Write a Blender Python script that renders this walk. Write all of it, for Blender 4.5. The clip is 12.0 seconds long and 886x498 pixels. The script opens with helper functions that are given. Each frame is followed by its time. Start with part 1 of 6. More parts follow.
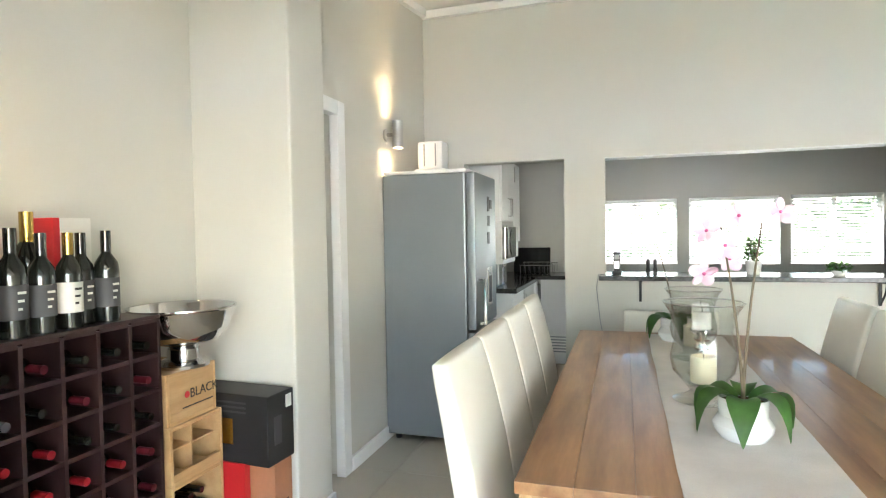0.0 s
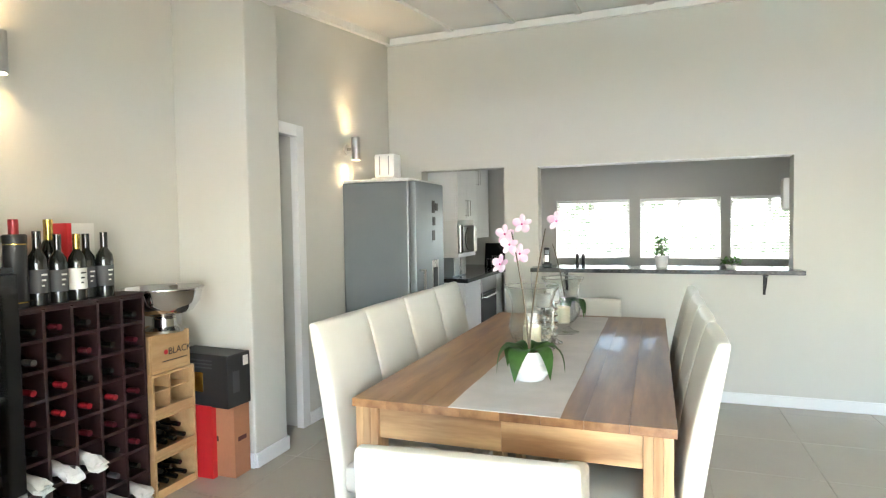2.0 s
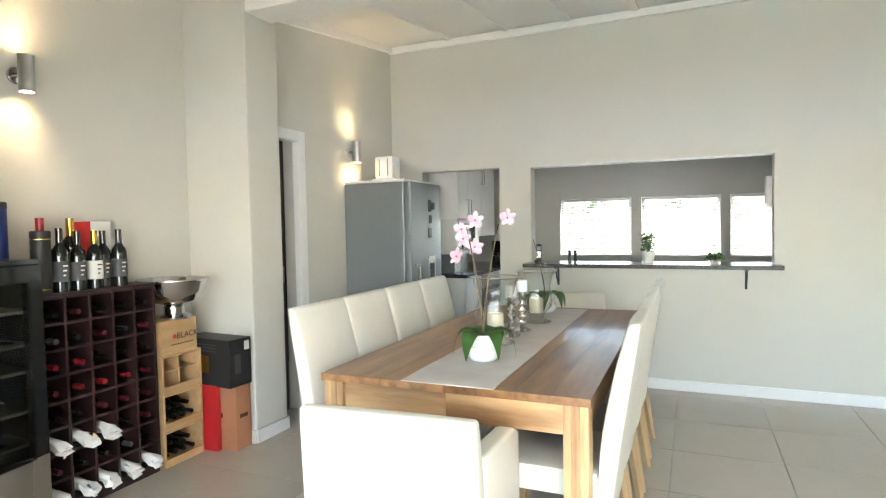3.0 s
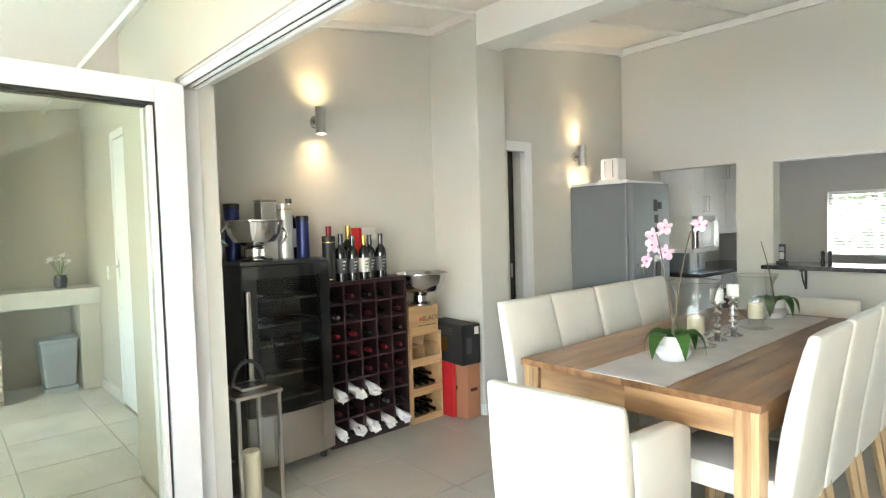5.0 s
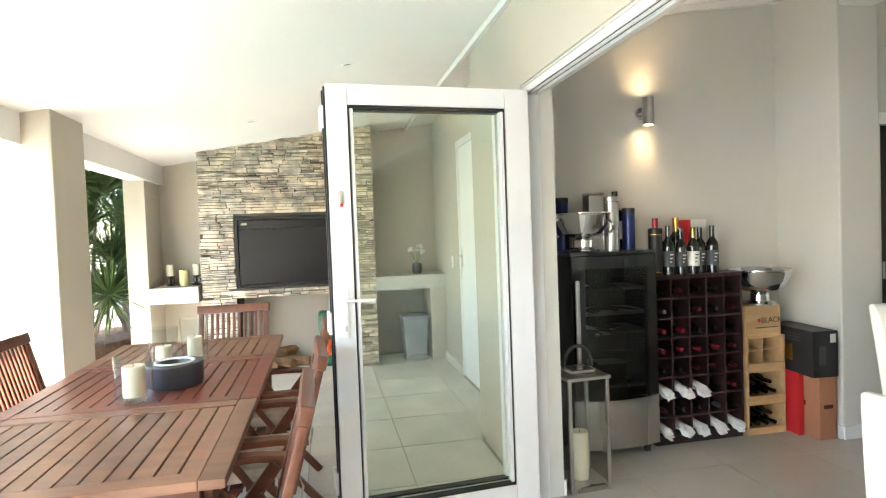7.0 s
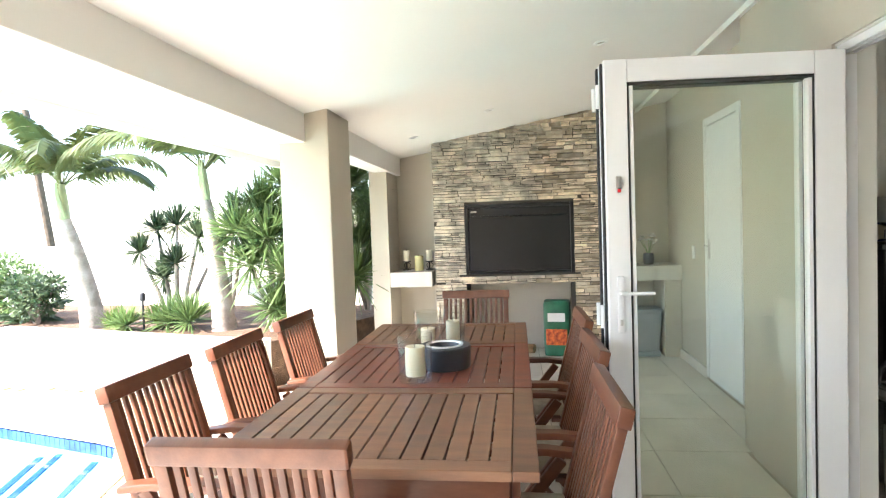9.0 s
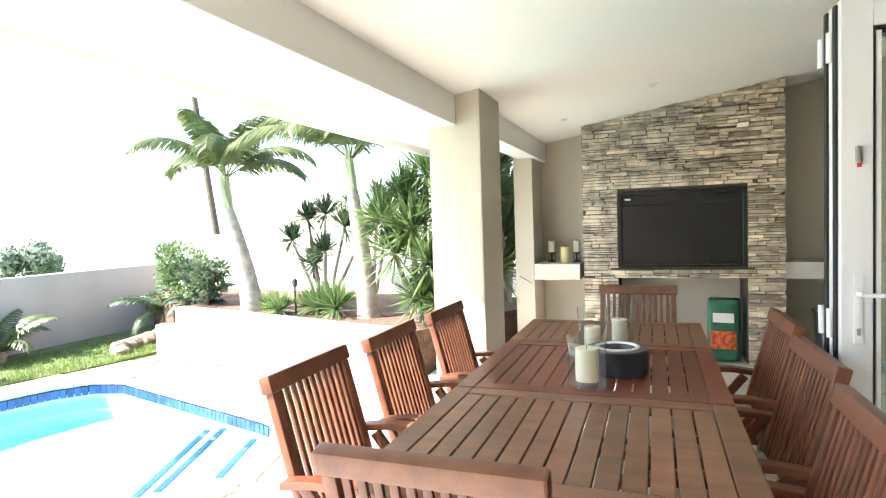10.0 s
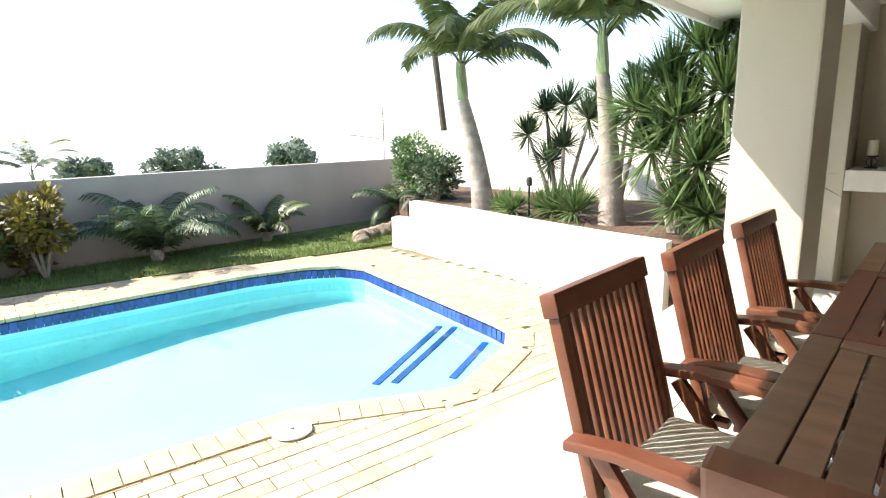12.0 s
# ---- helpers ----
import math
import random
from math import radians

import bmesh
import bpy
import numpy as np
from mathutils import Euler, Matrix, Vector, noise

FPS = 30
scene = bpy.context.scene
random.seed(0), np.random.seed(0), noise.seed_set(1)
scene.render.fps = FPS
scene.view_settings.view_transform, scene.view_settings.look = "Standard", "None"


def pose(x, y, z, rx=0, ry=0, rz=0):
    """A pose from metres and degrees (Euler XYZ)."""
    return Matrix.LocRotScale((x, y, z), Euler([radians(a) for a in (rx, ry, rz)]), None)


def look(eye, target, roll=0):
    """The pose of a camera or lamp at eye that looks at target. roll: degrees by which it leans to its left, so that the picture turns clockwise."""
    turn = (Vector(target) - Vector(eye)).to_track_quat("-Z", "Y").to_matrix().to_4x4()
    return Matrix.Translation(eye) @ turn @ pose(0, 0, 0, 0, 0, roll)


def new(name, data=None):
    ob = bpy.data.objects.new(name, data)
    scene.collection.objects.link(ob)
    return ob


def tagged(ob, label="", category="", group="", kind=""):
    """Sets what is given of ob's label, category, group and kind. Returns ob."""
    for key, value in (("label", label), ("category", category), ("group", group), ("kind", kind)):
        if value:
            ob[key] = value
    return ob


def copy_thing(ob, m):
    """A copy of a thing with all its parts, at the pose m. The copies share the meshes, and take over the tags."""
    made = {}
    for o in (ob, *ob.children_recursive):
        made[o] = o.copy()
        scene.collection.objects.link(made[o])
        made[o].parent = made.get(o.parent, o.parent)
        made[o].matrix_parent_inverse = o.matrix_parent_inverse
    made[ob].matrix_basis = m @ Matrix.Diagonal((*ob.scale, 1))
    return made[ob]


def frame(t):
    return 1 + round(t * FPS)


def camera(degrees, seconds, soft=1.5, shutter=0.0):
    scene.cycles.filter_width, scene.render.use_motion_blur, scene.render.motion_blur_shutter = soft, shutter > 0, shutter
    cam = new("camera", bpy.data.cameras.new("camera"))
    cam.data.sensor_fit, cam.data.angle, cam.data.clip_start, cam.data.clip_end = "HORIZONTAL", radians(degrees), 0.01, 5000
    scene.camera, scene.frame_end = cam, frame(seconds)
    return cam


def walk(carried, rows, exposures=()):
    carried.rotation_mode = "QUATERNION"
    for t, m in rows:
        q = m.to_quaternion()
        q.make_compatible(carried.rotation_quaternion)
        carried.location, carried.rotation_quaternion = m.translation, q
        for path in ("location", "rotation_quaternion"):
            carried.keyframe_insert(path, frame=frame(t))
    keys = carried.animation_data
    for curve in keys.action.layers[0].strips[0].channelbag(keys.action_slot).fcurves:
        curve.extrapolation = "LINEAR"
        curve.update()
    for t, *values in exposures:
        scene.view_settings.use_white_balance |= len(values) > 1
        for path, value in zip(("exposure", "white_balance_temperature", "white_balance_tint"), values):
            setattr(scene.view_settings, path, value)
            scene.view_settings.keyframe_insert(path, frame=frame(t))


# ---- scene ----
cam = camera(74.8, 12.0, 1.2)
PATH = [
    (0, (0.554, 0.012, 1.37), (-0.044, 1.919, 1.309), -1.0),
    (0.5, (0.728, -0.167, 1.386), (0.115, 1.736, 1.319), -0.9),
    (1, (0.908, -0.329, 1.403), (0.276, 1.567, 1.325), -0.8),
    (1.5, (1.143, -0.422, 1.399), (0.483, 1.465, 1.318), -0.9),
    (2, (1.35, -0.5, 1.398), (0.663, 1.377, 1.317), -0.9),
    (2.5, (1.55, -0.582, 1.377), (0.838, 1.285, 1.296), -1.0),
    (4.5, (2.154, -0.778, 1.424), (0.855, 0.74, 1.339), -1.4),
    (5, (2.205, -0.804, 1.449), (0.705, 0.516, 1.361), -1.7),
    (5.5, (2.218, -0.803, 1.447), (0.523, 0.254, 1.367), -2.0),
    (6, (2.242, -0.828, 1.447), (0.411, -0.028, 1.375), -2.2),
    (6.5, (2.238, -0.873, 1.443), (0.325, -0.294, 1.374), -2.3),
    (7, (2.236, -0.951, 1.421), (0.278, -0.547, 1.359), -2.1),
    (9, (2.105, -1.292, 1.431), (0.123, -1.548, 1.352), -2.0),
    (9.5, (1.97, -1.378, 1.439), (0.024, -1.833, 1.35), -1.9),
    (10, (1.877, -1.503, 1.41), (0.001, -2.19, 1.317), -1.9),
    (10.5, (1.751, -1.666, 1.419), (-0.038, -2.55, 1.297), -1.8),
    (11, (1.653, -1.819, 1.386), (-0.033, -2.874, 1.182), -1.5),
    (11.5, (1.556, -1.938, 1.355), (-0.028, -3.117, 1.037), -1.1),
    (12, (1.458, -2.028, 1.296), (-0.013, -3.324, 0.901), -1.1),
]
EXPOSURES = [(0, 3.95, 6350, 12), (2.5, 3.75, 6350, 12), (5, 3.68, 6350, 12), (7, 3.35, 6350, 14), (9, 2.8, 6400, 15), (10, 2.6, 6450, 14), (10.5, 2.4, 6500, 14), (11, 1.97, 6600, 13), (11.5, 1.6, 6650, 12), (12, 1.35, 6650, 12)]
walk(cam, [(t, look(eye, target, roll)) for t, eye, target, roll in PATH], EXPOSURES)

# ---- world, sun and large lights ----
SUN = Vector((0.46, -0.62, 0.74)).normalized()
world = bpy.data.worlds.new("sky")
scene.world = world
world.use_nodes = True
wn = world.node_tree
sky = wn.nodes.new("ShaderNodeTexSky")
sky.sky_type, sky.sun_disc = "NISHITA", False
sky.sun_elevation = math.asin(SUN.z)
sky.sun_rotation = math.atan2(SUN.x, SUN.y)
sky.air_density, sky.dust_density = 1.0, 0.5
wn.nodes["Background"].inputs["Strength"].default_value = 0.15
wn.links.new(sky.outputs[0], wn.nodes["Background"].inputs[0])
sun = new("sun", bpy.data.lights.new("sun", "SUN"))
sun.data.energy, sun.data.angle, sun.data.color = 5.0, radians(0.5), (1.0, 0.95, 0.86)
sun.matrix_world = look(SUN * 30, (0, 0, 0))


def window_light(name, w, h, eye, target, power):
    ob = new(name, bpy.data.lights.new(name, "AREA"))
    ob.data.shape, ob.data.size, ob.data.size_y, ob.data.energy = "RECTANGLE", w, h, power
    ob.data.color = (1.0, 0.97, 0.89)
    ob.matrix_world = look(eye, target)


window_light("kitchen_window_sky", 2.9, 0.5, (1.55, 7.0, 2.05), (1.55, 5.3, 0.75), 34.0)
window_light("opening_sky", 4.6, 1.95, (2.4, 0.14, 1.08), (2.4, 3.0, 1.08), 1.2)


# ---- materials ----
def material(name, color, rough=0.5, metal=0.0, vary=0.06, scale=3.0, fine=60.0, bump=0.08, color2=None, emit=None, spec=0.5, coat=0.0, rand=0.0, stretch=(1, 1, 1), contrast=(0.35, 0.65), dist=0.004):
    """A surface with coarse and fine variation of colour and relief, in metres."""
    m = bpy.data.materials.new(name)
    m.use_nodes = True
    nt = m.node_tree
    b = nt.nodes["Principled BSDF"]
    b.inputs["Roughness"].default_value, b.inputs["Metallic"].default_value = rough, metal
    b.inputs["Specular IOR Level"].default_value, b.inputs["Coat Weight"].default_value = spec, coat
    geo = nt.nodes.new("ShaderNodeTexCoord")
    mp = nt.nodes.new("ShaderNodeMapping")
    mp.inputs["Scale"].default_value = stretch
    nt.links.new(geo.outputs["Object"], mp.inputs[0])
    info = nt.nodes.new("ShaderNodeObjectInfo")
    off = nt.nodes.new("ShaderNodeVectorMath")
    off.operation = "MULTIPLY_ADD"
    nt.links.new(info.outputs["Random"], off.inputs[0])
    off.inputs[1].default_value = (7.0, 3.0, 5.0)
    nt.links.new(mp.outputs[0], off.inputs[2])
    n1 = nt.nodes.new("ShaderNodeTexNoise")
    n1.inputs["Scale"].default_value, n1.inputs["Detail"].default_value = scale, 5.0
    n2 = nt.nodes.new("ShaderNodeTexNoise")
    n2.inputs["Scale"].default_value, n2.inputs["Detail"].default_value = fine, 3.0
    nt.links.new(off.outputs[0], n1.inputs["Vector"])
    nt.links.new(off.outputs[0], n2.inputs["Vector"])
    ramp = nt.nodes.new("ShaderNodeValToRGB")
    c2 = color2 or tuple(max(0.0, c * (1 - 2.2 * vary)) for c in color)
    ramp.color_ramp.elements[0].position, ramp.color_ramp.elements[1].position = contrast
    ramp.color_ramp.elements[0].color, ramp.color_ramp.elements[1].color = (*c2, 1), (*color, 1)
    nt.links.new(n1.outputs["Fac"], ramp.inputs[0])
    hsv = nt.nodes.new("ShaderNodeHueSaturation")
    mr = nt.nodes.new("ShaderNodeMapRange")
    mr.inputs["To Min"].default_value, mr.inputs["To Max"].default_value = 1 - vary, 1 + vary
    nt.links.new(n2.outputs["Fac"], mr.inputs[0])
    rr = nt.nodes.new("ShaderNodeMapRange")
    rr.inputs["To Min"].default_value, rr.inputs["To Max"].default_value = 1 - rand, 1 + rand
    nt.links.new(info.outputs["Random"], rr.inputs[0])
    mul = nt.nodes.new("ShaderNodeMath")
    mul.operation = "MULTIPLY"
    nt.links.new(mr.outputs[0], mul.inputs[0])
    nt.links.new(rr.outputs[0], mul.inputs[1])
    nt.links.new(mul.outputs[0], hsv.inputs["Value"])
    nt.links.new(ramp.outputs[0], hsv.inputs["Color"])
    nt.links.new(hsv.outputs[0], b.inputs["Base Color"])
    ro = nt.nodes.new("ShaderNodeMapRange")
    ro.inputs["To Min"].default_value, ro.inputs["To Max"].default_value = max(0.02, rough * 0.85), min(1, rough * 1.15)
    nt.links.new(n1.outputs["Fac"], ro.inputs[0])
    nt.links.new(ro.outputs[0], b.inputs["Roughness"])
    if bump:
        bp = nt.nodes.new("ShaderNodeBump")
        bp.inputs["Strength"].default_value, bp.inputs["Distance"].default_value = bump, dist
        nt.links.new(n2.outputs["Fac"], bp.inputs["Height"])
        nt.links.new(bp.outputs[0], b.inputs["Normal"])
    if emit:
        b.inputs["Emission Color"].default_value, b.inputs["Emission Strength"].default_value = (*emit[0], 1), emit[1]
    return m


def clear(name, tint=(0.93, 0.97, 0.95), rough=0.02):
    """Thin clear pane: lets light straight through, with a Fresnel gloss."""
    m = bpy.data.materials.new(name)
    m.use_nodes = True
    nt = m.node_tree
    nt.nodes.remove(nt.nodes["Principled BSDF"])
    tr, gl, mx, fr, pw = (nt.nodes.new("ShaderNode" + k) for k in ("BsdfTransparent", "BsdfGlossy", "MixShader", "LayerWeight", "Math"))
    tr.inputs[0].default_value, gl.inputs["Roughness"].default_value, fr.inputs[0].default_value = (*tint, 1), rough, 0.5
    pw.operation, pw.inputs[1].default_value = "POWER", 4.0
    nt.links.new(fr.outputs["Facing"], pw.inputs[0])
    ad = nt.nodes.new("ShaderNodeMath")
    ad.operation, ad.inputs[1].default_value, ad.inputs[2].default_value = "MULTIPLY_ADD", 0.8, 0.035
    nt.links.new(pw.outputs[0], ad.inputs[0])
    nt.links.new(ad.outputs[0], mx.inputs[0])
    nt.links.new(tr.outputs[0], mx.inputs[1])
    nt.links.new(gl.outputs[0], mx.inputs[2])
    nt.links.new(mx.outputs[0], nt.nodes["Material Output"].inputs[0])
    return m


WALL = material("wall_paint", (0.61, 0.595, 0.54), 0.75, vary=0.02, scale=1.2, fine=140, bump=0.12)
PATIO_PAINT = material("patio_wall_paint", (0.52, 0.47, 0.385), 0.8, vary=0.03, scale=1.5, fine=120, bump=0.2)
KITCHEN_PAINT = material("kitchen_wall_paint", (0.5, 0.49, 0.46), 0.75, vary=0.02, scale=1.2, fine=140, bump=0.1)
CEIL = material("ceiling_board", (0.8, 0.785, 0.75), 0.7, vary=0.015, scale=1.0, fine=90, bump=0.05)
WHITE = material("white_paint", (0.8, 0.8, 0.79), 0.4, vary=0.02, scale=2, fine=90, bump=0.05)
CABINET = material("cabinet_white", (0.74, 0.735, 0.72), 0.35, vary=0.02, fine=90, bump=0.02)
FLOOR_TILE = material("floor_tile", (0.50, 0.46, 0.39), 0.2, vary=0.02, scale=2.5, fine=45, bump=0.03, rand=0.01)
GROUT = material("grout", (0.43, 0.395, 0.335), 0.9, vary=0.08)
PATIO_TILE = material("patio_tile", (0.68, 0.645, 0.56), 0.5, vary=0.08, scale=3, fine=40, bump=0.15, rand=0.06)
LEATHER = material("cream_leather", (0.77, 0.735, 0.65), 0.42, vary=0.03, scale=4, fine=320, bump=0.15)
ACACIA = material("acacia_wood", (0.37, 0.195, 0.085), 0.3, vary=0.12, scale=5, fine=50, bump=0.02, color2=(0.19, 0.085, 0.035), rand=0.22, coat=0.1, stretch=(3, 0.35, 3))
ACACIA_X = material("acacia_wood_across", (0.56, 0.36, 0.185), 0.36, vary=0.12, scale=5, fine=50, bump=0.06, color2=(0.27, 0.145, 0.065), rand=0.3, stretch=(0.35, 3, 3))
ACACIA_Z = material("acacia_wood_upright", (0.58, 0.38, 0.2), 0.36, vary=0.12, scale=5, fine=50, bump=0.06, color2=(0.27, 0.145, 0.065), rand=0.3, stretch=(3, 3, 0.3))
LINEN = material("runner_linen", (0.68, 0.635, 0.605), 0.9, vary=0.06, scale=6, fine=260, bump=0.4)
TEAK = material("oiled_teak", (0.165, 0.06, 0.03), 0.36, vary=0.14, scale=6, fine=70, bump=0.08, color2=(0.11, 0.035, 0.018), rand=0.25, stretch=(2.5, 0.5, 2.5))
TEAK_TOP = material("weathered_teak", (0.24, 0.115, 0.062), 0.42, vary=0.13, scale=6, fine=80, bump=0.1, color2=(0.15, 0.072, 0.04), rand=0.2, stretch=(3, 0.4, 3))
TEAK_RED = material("red_teak", (0.20, 0.055, 0.032), 0.36, vary=0.13, scale=6, fine=80, bump=0.1, color2=(0.12, 0.032, 0.02), rand=0.2, stretch=(3, 0.4, 3))
CUSHION = material("cushion_canvas", (0.55, 0.50, 0.41), 0.9, vary=0.1, scale=14, fine=300, bump=0.4, color2=(0.38, 0.33, 0.25))
STEEL = material("brushed_steel", (0.55, 0.54, 0.52), 0.28, 1.0, vary=0.05, scale=2, fine=200, bump=0.05, stretch=(1, 1, 0.05))
CHROME = material("polished_steel", (0.72, 0.72, 0.72), 0.08, 1.0, vary=0.02, bump=0.0)
GREYSTEEL = material("fridge_silver", (0.25, 0.275, 0.295), 0.42, 0.55, vary=0.03, scale=2, fine=150, bump=0.03)
BLACK = material("black_gloss", (0.012, 0.012, 0.013), 0.14, vary=0.1, bump=0.02)
MATTBLACK = material("black_satin", (0.022, 0.021, 0.022), 0.5, vary=0.12, bump=0.05)
BRAAI = material("black_steel", (0.02, 0.018, 0.019), 0.3, 0.3, vary=0.15, scale=2, bump=0.04)
WENGE = material("wenge_board", (0.034, 0.016, 0.016), 0.4, vary=0.15, scale=5, fine=90, bump=0.06, color2=(0.02, 0.01, 0.01))
PINE = material("pine_crate", (0.54, 0.35, 0.17), 0.55, vary=0.1, scale=6, fine=60, bump=0.1, color2=(0.45, 0.27, 0.12), rand=0.15, stretch=(3, 0.5, 3))
ALU = material("white_aluminium", (0.76, 0.75, 0.755), 0.3, vary=0.015, bump=0.01)
RUBBER = material("black_rubber", (0.015, 0.015, 0.016), 0.6, vary=0.1)
GLASS = clear("pane_glass", (0.955, 0.98, 0.955))
VASEGLASS = clear("vase_glass", (0.96, 0.97, 0.96))
FRIDGEGLASS = clear("tinted_glass", (0.6, 0.63, 0.62))
WATER = clear("pool_water", (0.52, 0.94, 0.95), 0.03)
WAX = material("cream_wax", (0.82, 0.74, 0.56), 0.5, vary=0.03)
STONE = material("stacked_stone", (0.72, 0.62, 0.48), 0.85, vary=0.2, scale=9, fine=70, bump=0.6, color2=(0.43, 0.34, 0.23), rand=0.5, dist=0.01)
MORTAR = material("stone_backing", (0.10, 0.088, 0.07), 0.95, vary=0.2)
COUNTER = material("dark_granite", (0.055, 0.053, 0.05), 0.15, vary=0.3, scale=60, fine=250, bump=0.0)
CEMENT = material("screed_top", (0.55, 0.52, 0.46), 0.6, vary=0.06, scale=5, bump=0.1)
PAVER = material("yellow_paver", (0.60, 0.47, 0.30), 0.8, vary=0.12, scale=8, fine=120, bump=0.35, rand=0.16)
PAVEJOINT = material("paver_joint", (0.22, 0.16, 0.09), 0.95, vary=0.1)
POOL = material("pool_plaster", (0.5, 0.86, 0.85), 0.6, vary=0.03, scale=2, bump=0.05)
MOSAIC = material("blue_mosaic", (0.03, 0.06, 0.27), 0.2, vary=0.15, scale=20, bump=0.05, rand=0.3)
GARDEN = material("garden_wall_plaster", (0.42, 0.365, 0.315), 0.85, vary=0.05, scale=1.5, fine=90, bump=0.3)
BEDWALL = material("bed_wall_paint", (0.74, 0.70, 0.62), 0.8, vary=0.04, fine=90, bump=0.2)
SOIL = material("bed_soil", (0.17, 0.10, 0.06), 0.95, vary=0.25, scale=12, fine=90, bump=0.8, dist=0.02)
LAWN = material("lawn_soil", (0.13, 0.17, 0.05), 0.95, vary=0.2, scale=6, fine=90, bump=0.6)
GRASS = material("grass_blade", (0.20, 0.27, 0.07), 0.6, vary=0.2, scale=1.5, bump=0.0, color2=(0.13, 0.2, 0.04))
PALM_LEAF = material("palm_leaf", (0.14, 0.175, 0.055), 0.45, vary=0.2, scale=4, bump=0.0, color2=(0.06, 0.085, 0.025), rand=0.25)
BLADE = material("yucca_leaf", (0.16, 0.24, 0.085), 0.45, vary=0.2, scale=4, bump=0.0, color2=(0.085, 0.14, 0.045), rand=0.25)
# Lighter, greyer leaf: distance haze put into the colour of far crowns.
HAZELEAF = material("hazed_leaf", (0.20, 0.25, 0.17), 0.6, vary=0.2, scale=1.0, bump=0.0, color2=(0.12, 0.16, 0.10))
DARKLEAF = material("dark_leaf", (0.13, 0.175, 0.09), 0.5, vary=0.25, scale=6, bump=0.0, color2=(0.035, 0.07, 0.025), rand=0.2)
CROTON = material("croton_leaf", (0.32, 0.28, 0.04), 0.5, vary=0.3, scale=9, bump=0.0, color2=(0.10, 0.06, 0.025), rand=0.2)
TRUNK = material("palm_bark", (0.40, 0.335, 0.29), 0.9, vary=0.2, scale=9, fine=70, bump=0.6, color2=(0.24, 0.2, 0.16), dist=0.01)
CROWNSHAFT = material("crownshaft", (0.33, 0.38, 0.19), 0.5, vary=0.15, scale=4, bump=0.1)
ROCK = material("garden_rock", (0.36, 0.29, 0.2), 0.9, vary=0.25, scale=7, fine=50, bump=0.7, dist=0.02)
POLE = material("pole_wood", (0.12, 0.085, 0.06), 0.85, vary=0.2, scale=9, bump=0.3)
ORCHID = material("orchid_petal", (0.78, 0.50, 0.66), 0.5, vary=0.2, scale=30, bump=0.0, color2=(0.84, 0.74, 0.80))
ORCHIDLIP = material("orchid_lip", (0.55, 0.10, 0.28), 0.5, bump=0.0)
STEM = material("orchid_stem", (0.13, 0.10, 0.06), 0.6, vary=0.2, bump=0.0)
ORCHIDLEAF = material("orchid_leaf", (0.12, 0.27, 0.07), 0.35, vary=0.15, scale=9, bump=0.0)
CERAMIC = material("white_ceramic", (0.82, 0.815, 0.8), 0.25, vary=0.02, bump=0.0)
BLIND = material("blind_slat", (0.8, 0.8, 0.79), 0.5, vary=0.02, bump=0.0)
BULB = material("lamp_disc", (1, 0.85, 0.6), 0.5, bump=0.0, emit=((1, 0.72, 0.38), 14.0))
BOTTLE = material("bottle_glass", (0.012, 0.014, 0.012), 0.08, vary=0.1, bump=0.0, spec=0.7)
CAPRED = material("red_capsule", (0.30, 0.015, 0.022), 0.3, 0.2, vary=0.1, bump=0.0)
CAPDARK = material("wine_capsule", (0.10, 0.012, 0.018), 0.3, 0.2, vary=0.1, bump=0.0)
GOLD = material("gold_foil", (0.62, 0.42, 0.11), 0.25, 0.9, vary=0.1, fine=90, bump=0.3)
LABELWHITE = material("label_paper", (0.72, 0.70, 0.65), 0.7, vary=0.03, bump=0.0)
LABELGREY = material("label_grey", (0.06, 0.06, 0.063), 0.6, vary=0.05, bump=0.0)
INK = material("ink", (0.03, 0.028, 0.026), 0.7, vary=0.05, bump=0.0)
REDPAPER = material("red_card", (0.55, 0.02, 0.025), 0.45, vary=0.05, bump=0.0)
COPPERCARD = material("copper_card", (0.42, 0.19, 0.10), 0.45, vary=0.06, bump=0.02)
NAVY = material("navy_tin", (0.02, 0.035, 0.16), 0.3, 0.3, vary=0.08, bump=0.0)
TISSUE = material("tissue_paper", (0.80, 0.79, 0.77), 0.8, vary=0.06, scale=20, fine=60, bump=0.6, dist=0.01)
GREENBAG = material("charcoal_bag_green", (0.02, 0.14, 0.07), 0.4, vary=0.15, scale=9, bump=0.1)
FLAME = material("bag_print_orange", (0.75, 0.16, 0.03), 0.5, vary=0.2, scale=25, bump=0.0, color2=(0.25, 0.02, 0.01))
GREYPLASTIC = material("grey_plastic", (0.30, 0.32, 0.33), 0.4, vary=0.06, bump=0.02)
SLATE = material("slate_bowl", (0.045, 0.05, 0.06), 0.35, vary=0.15, scale=9, bump=0.1)
LOG = material("firewood", (0.35, 0.21, 0.10), 0.85, vary=0.25, scale=10, bump=0.4)
ROOFTILE = material("terracotta_roof", (0.42, 0.2, 0.13), 0.85, vary=0.2, scale=6, bump=0.3)
# Dark door colour; on the passage walls it stands in for shade.
DOOR_AND_SHADE = material("dark_door_and_passage_shade", (0.06, 0.05, 0.045), 0.8, vary=0.1, bump=0.0)
LEGWOOD = material("beech_leg", (0.52, 0.36, 0.19), 0.4, vary=0.1, scale=5, fine=60, bump=0.05, stretch=(3, 3, 0.4))


# ---- building helpers ----
def shade(me, angle=0.6):
    for p in me.polygons:
        p.use_smooth = True
    me.set_sharp_from_angle(angle=angle)


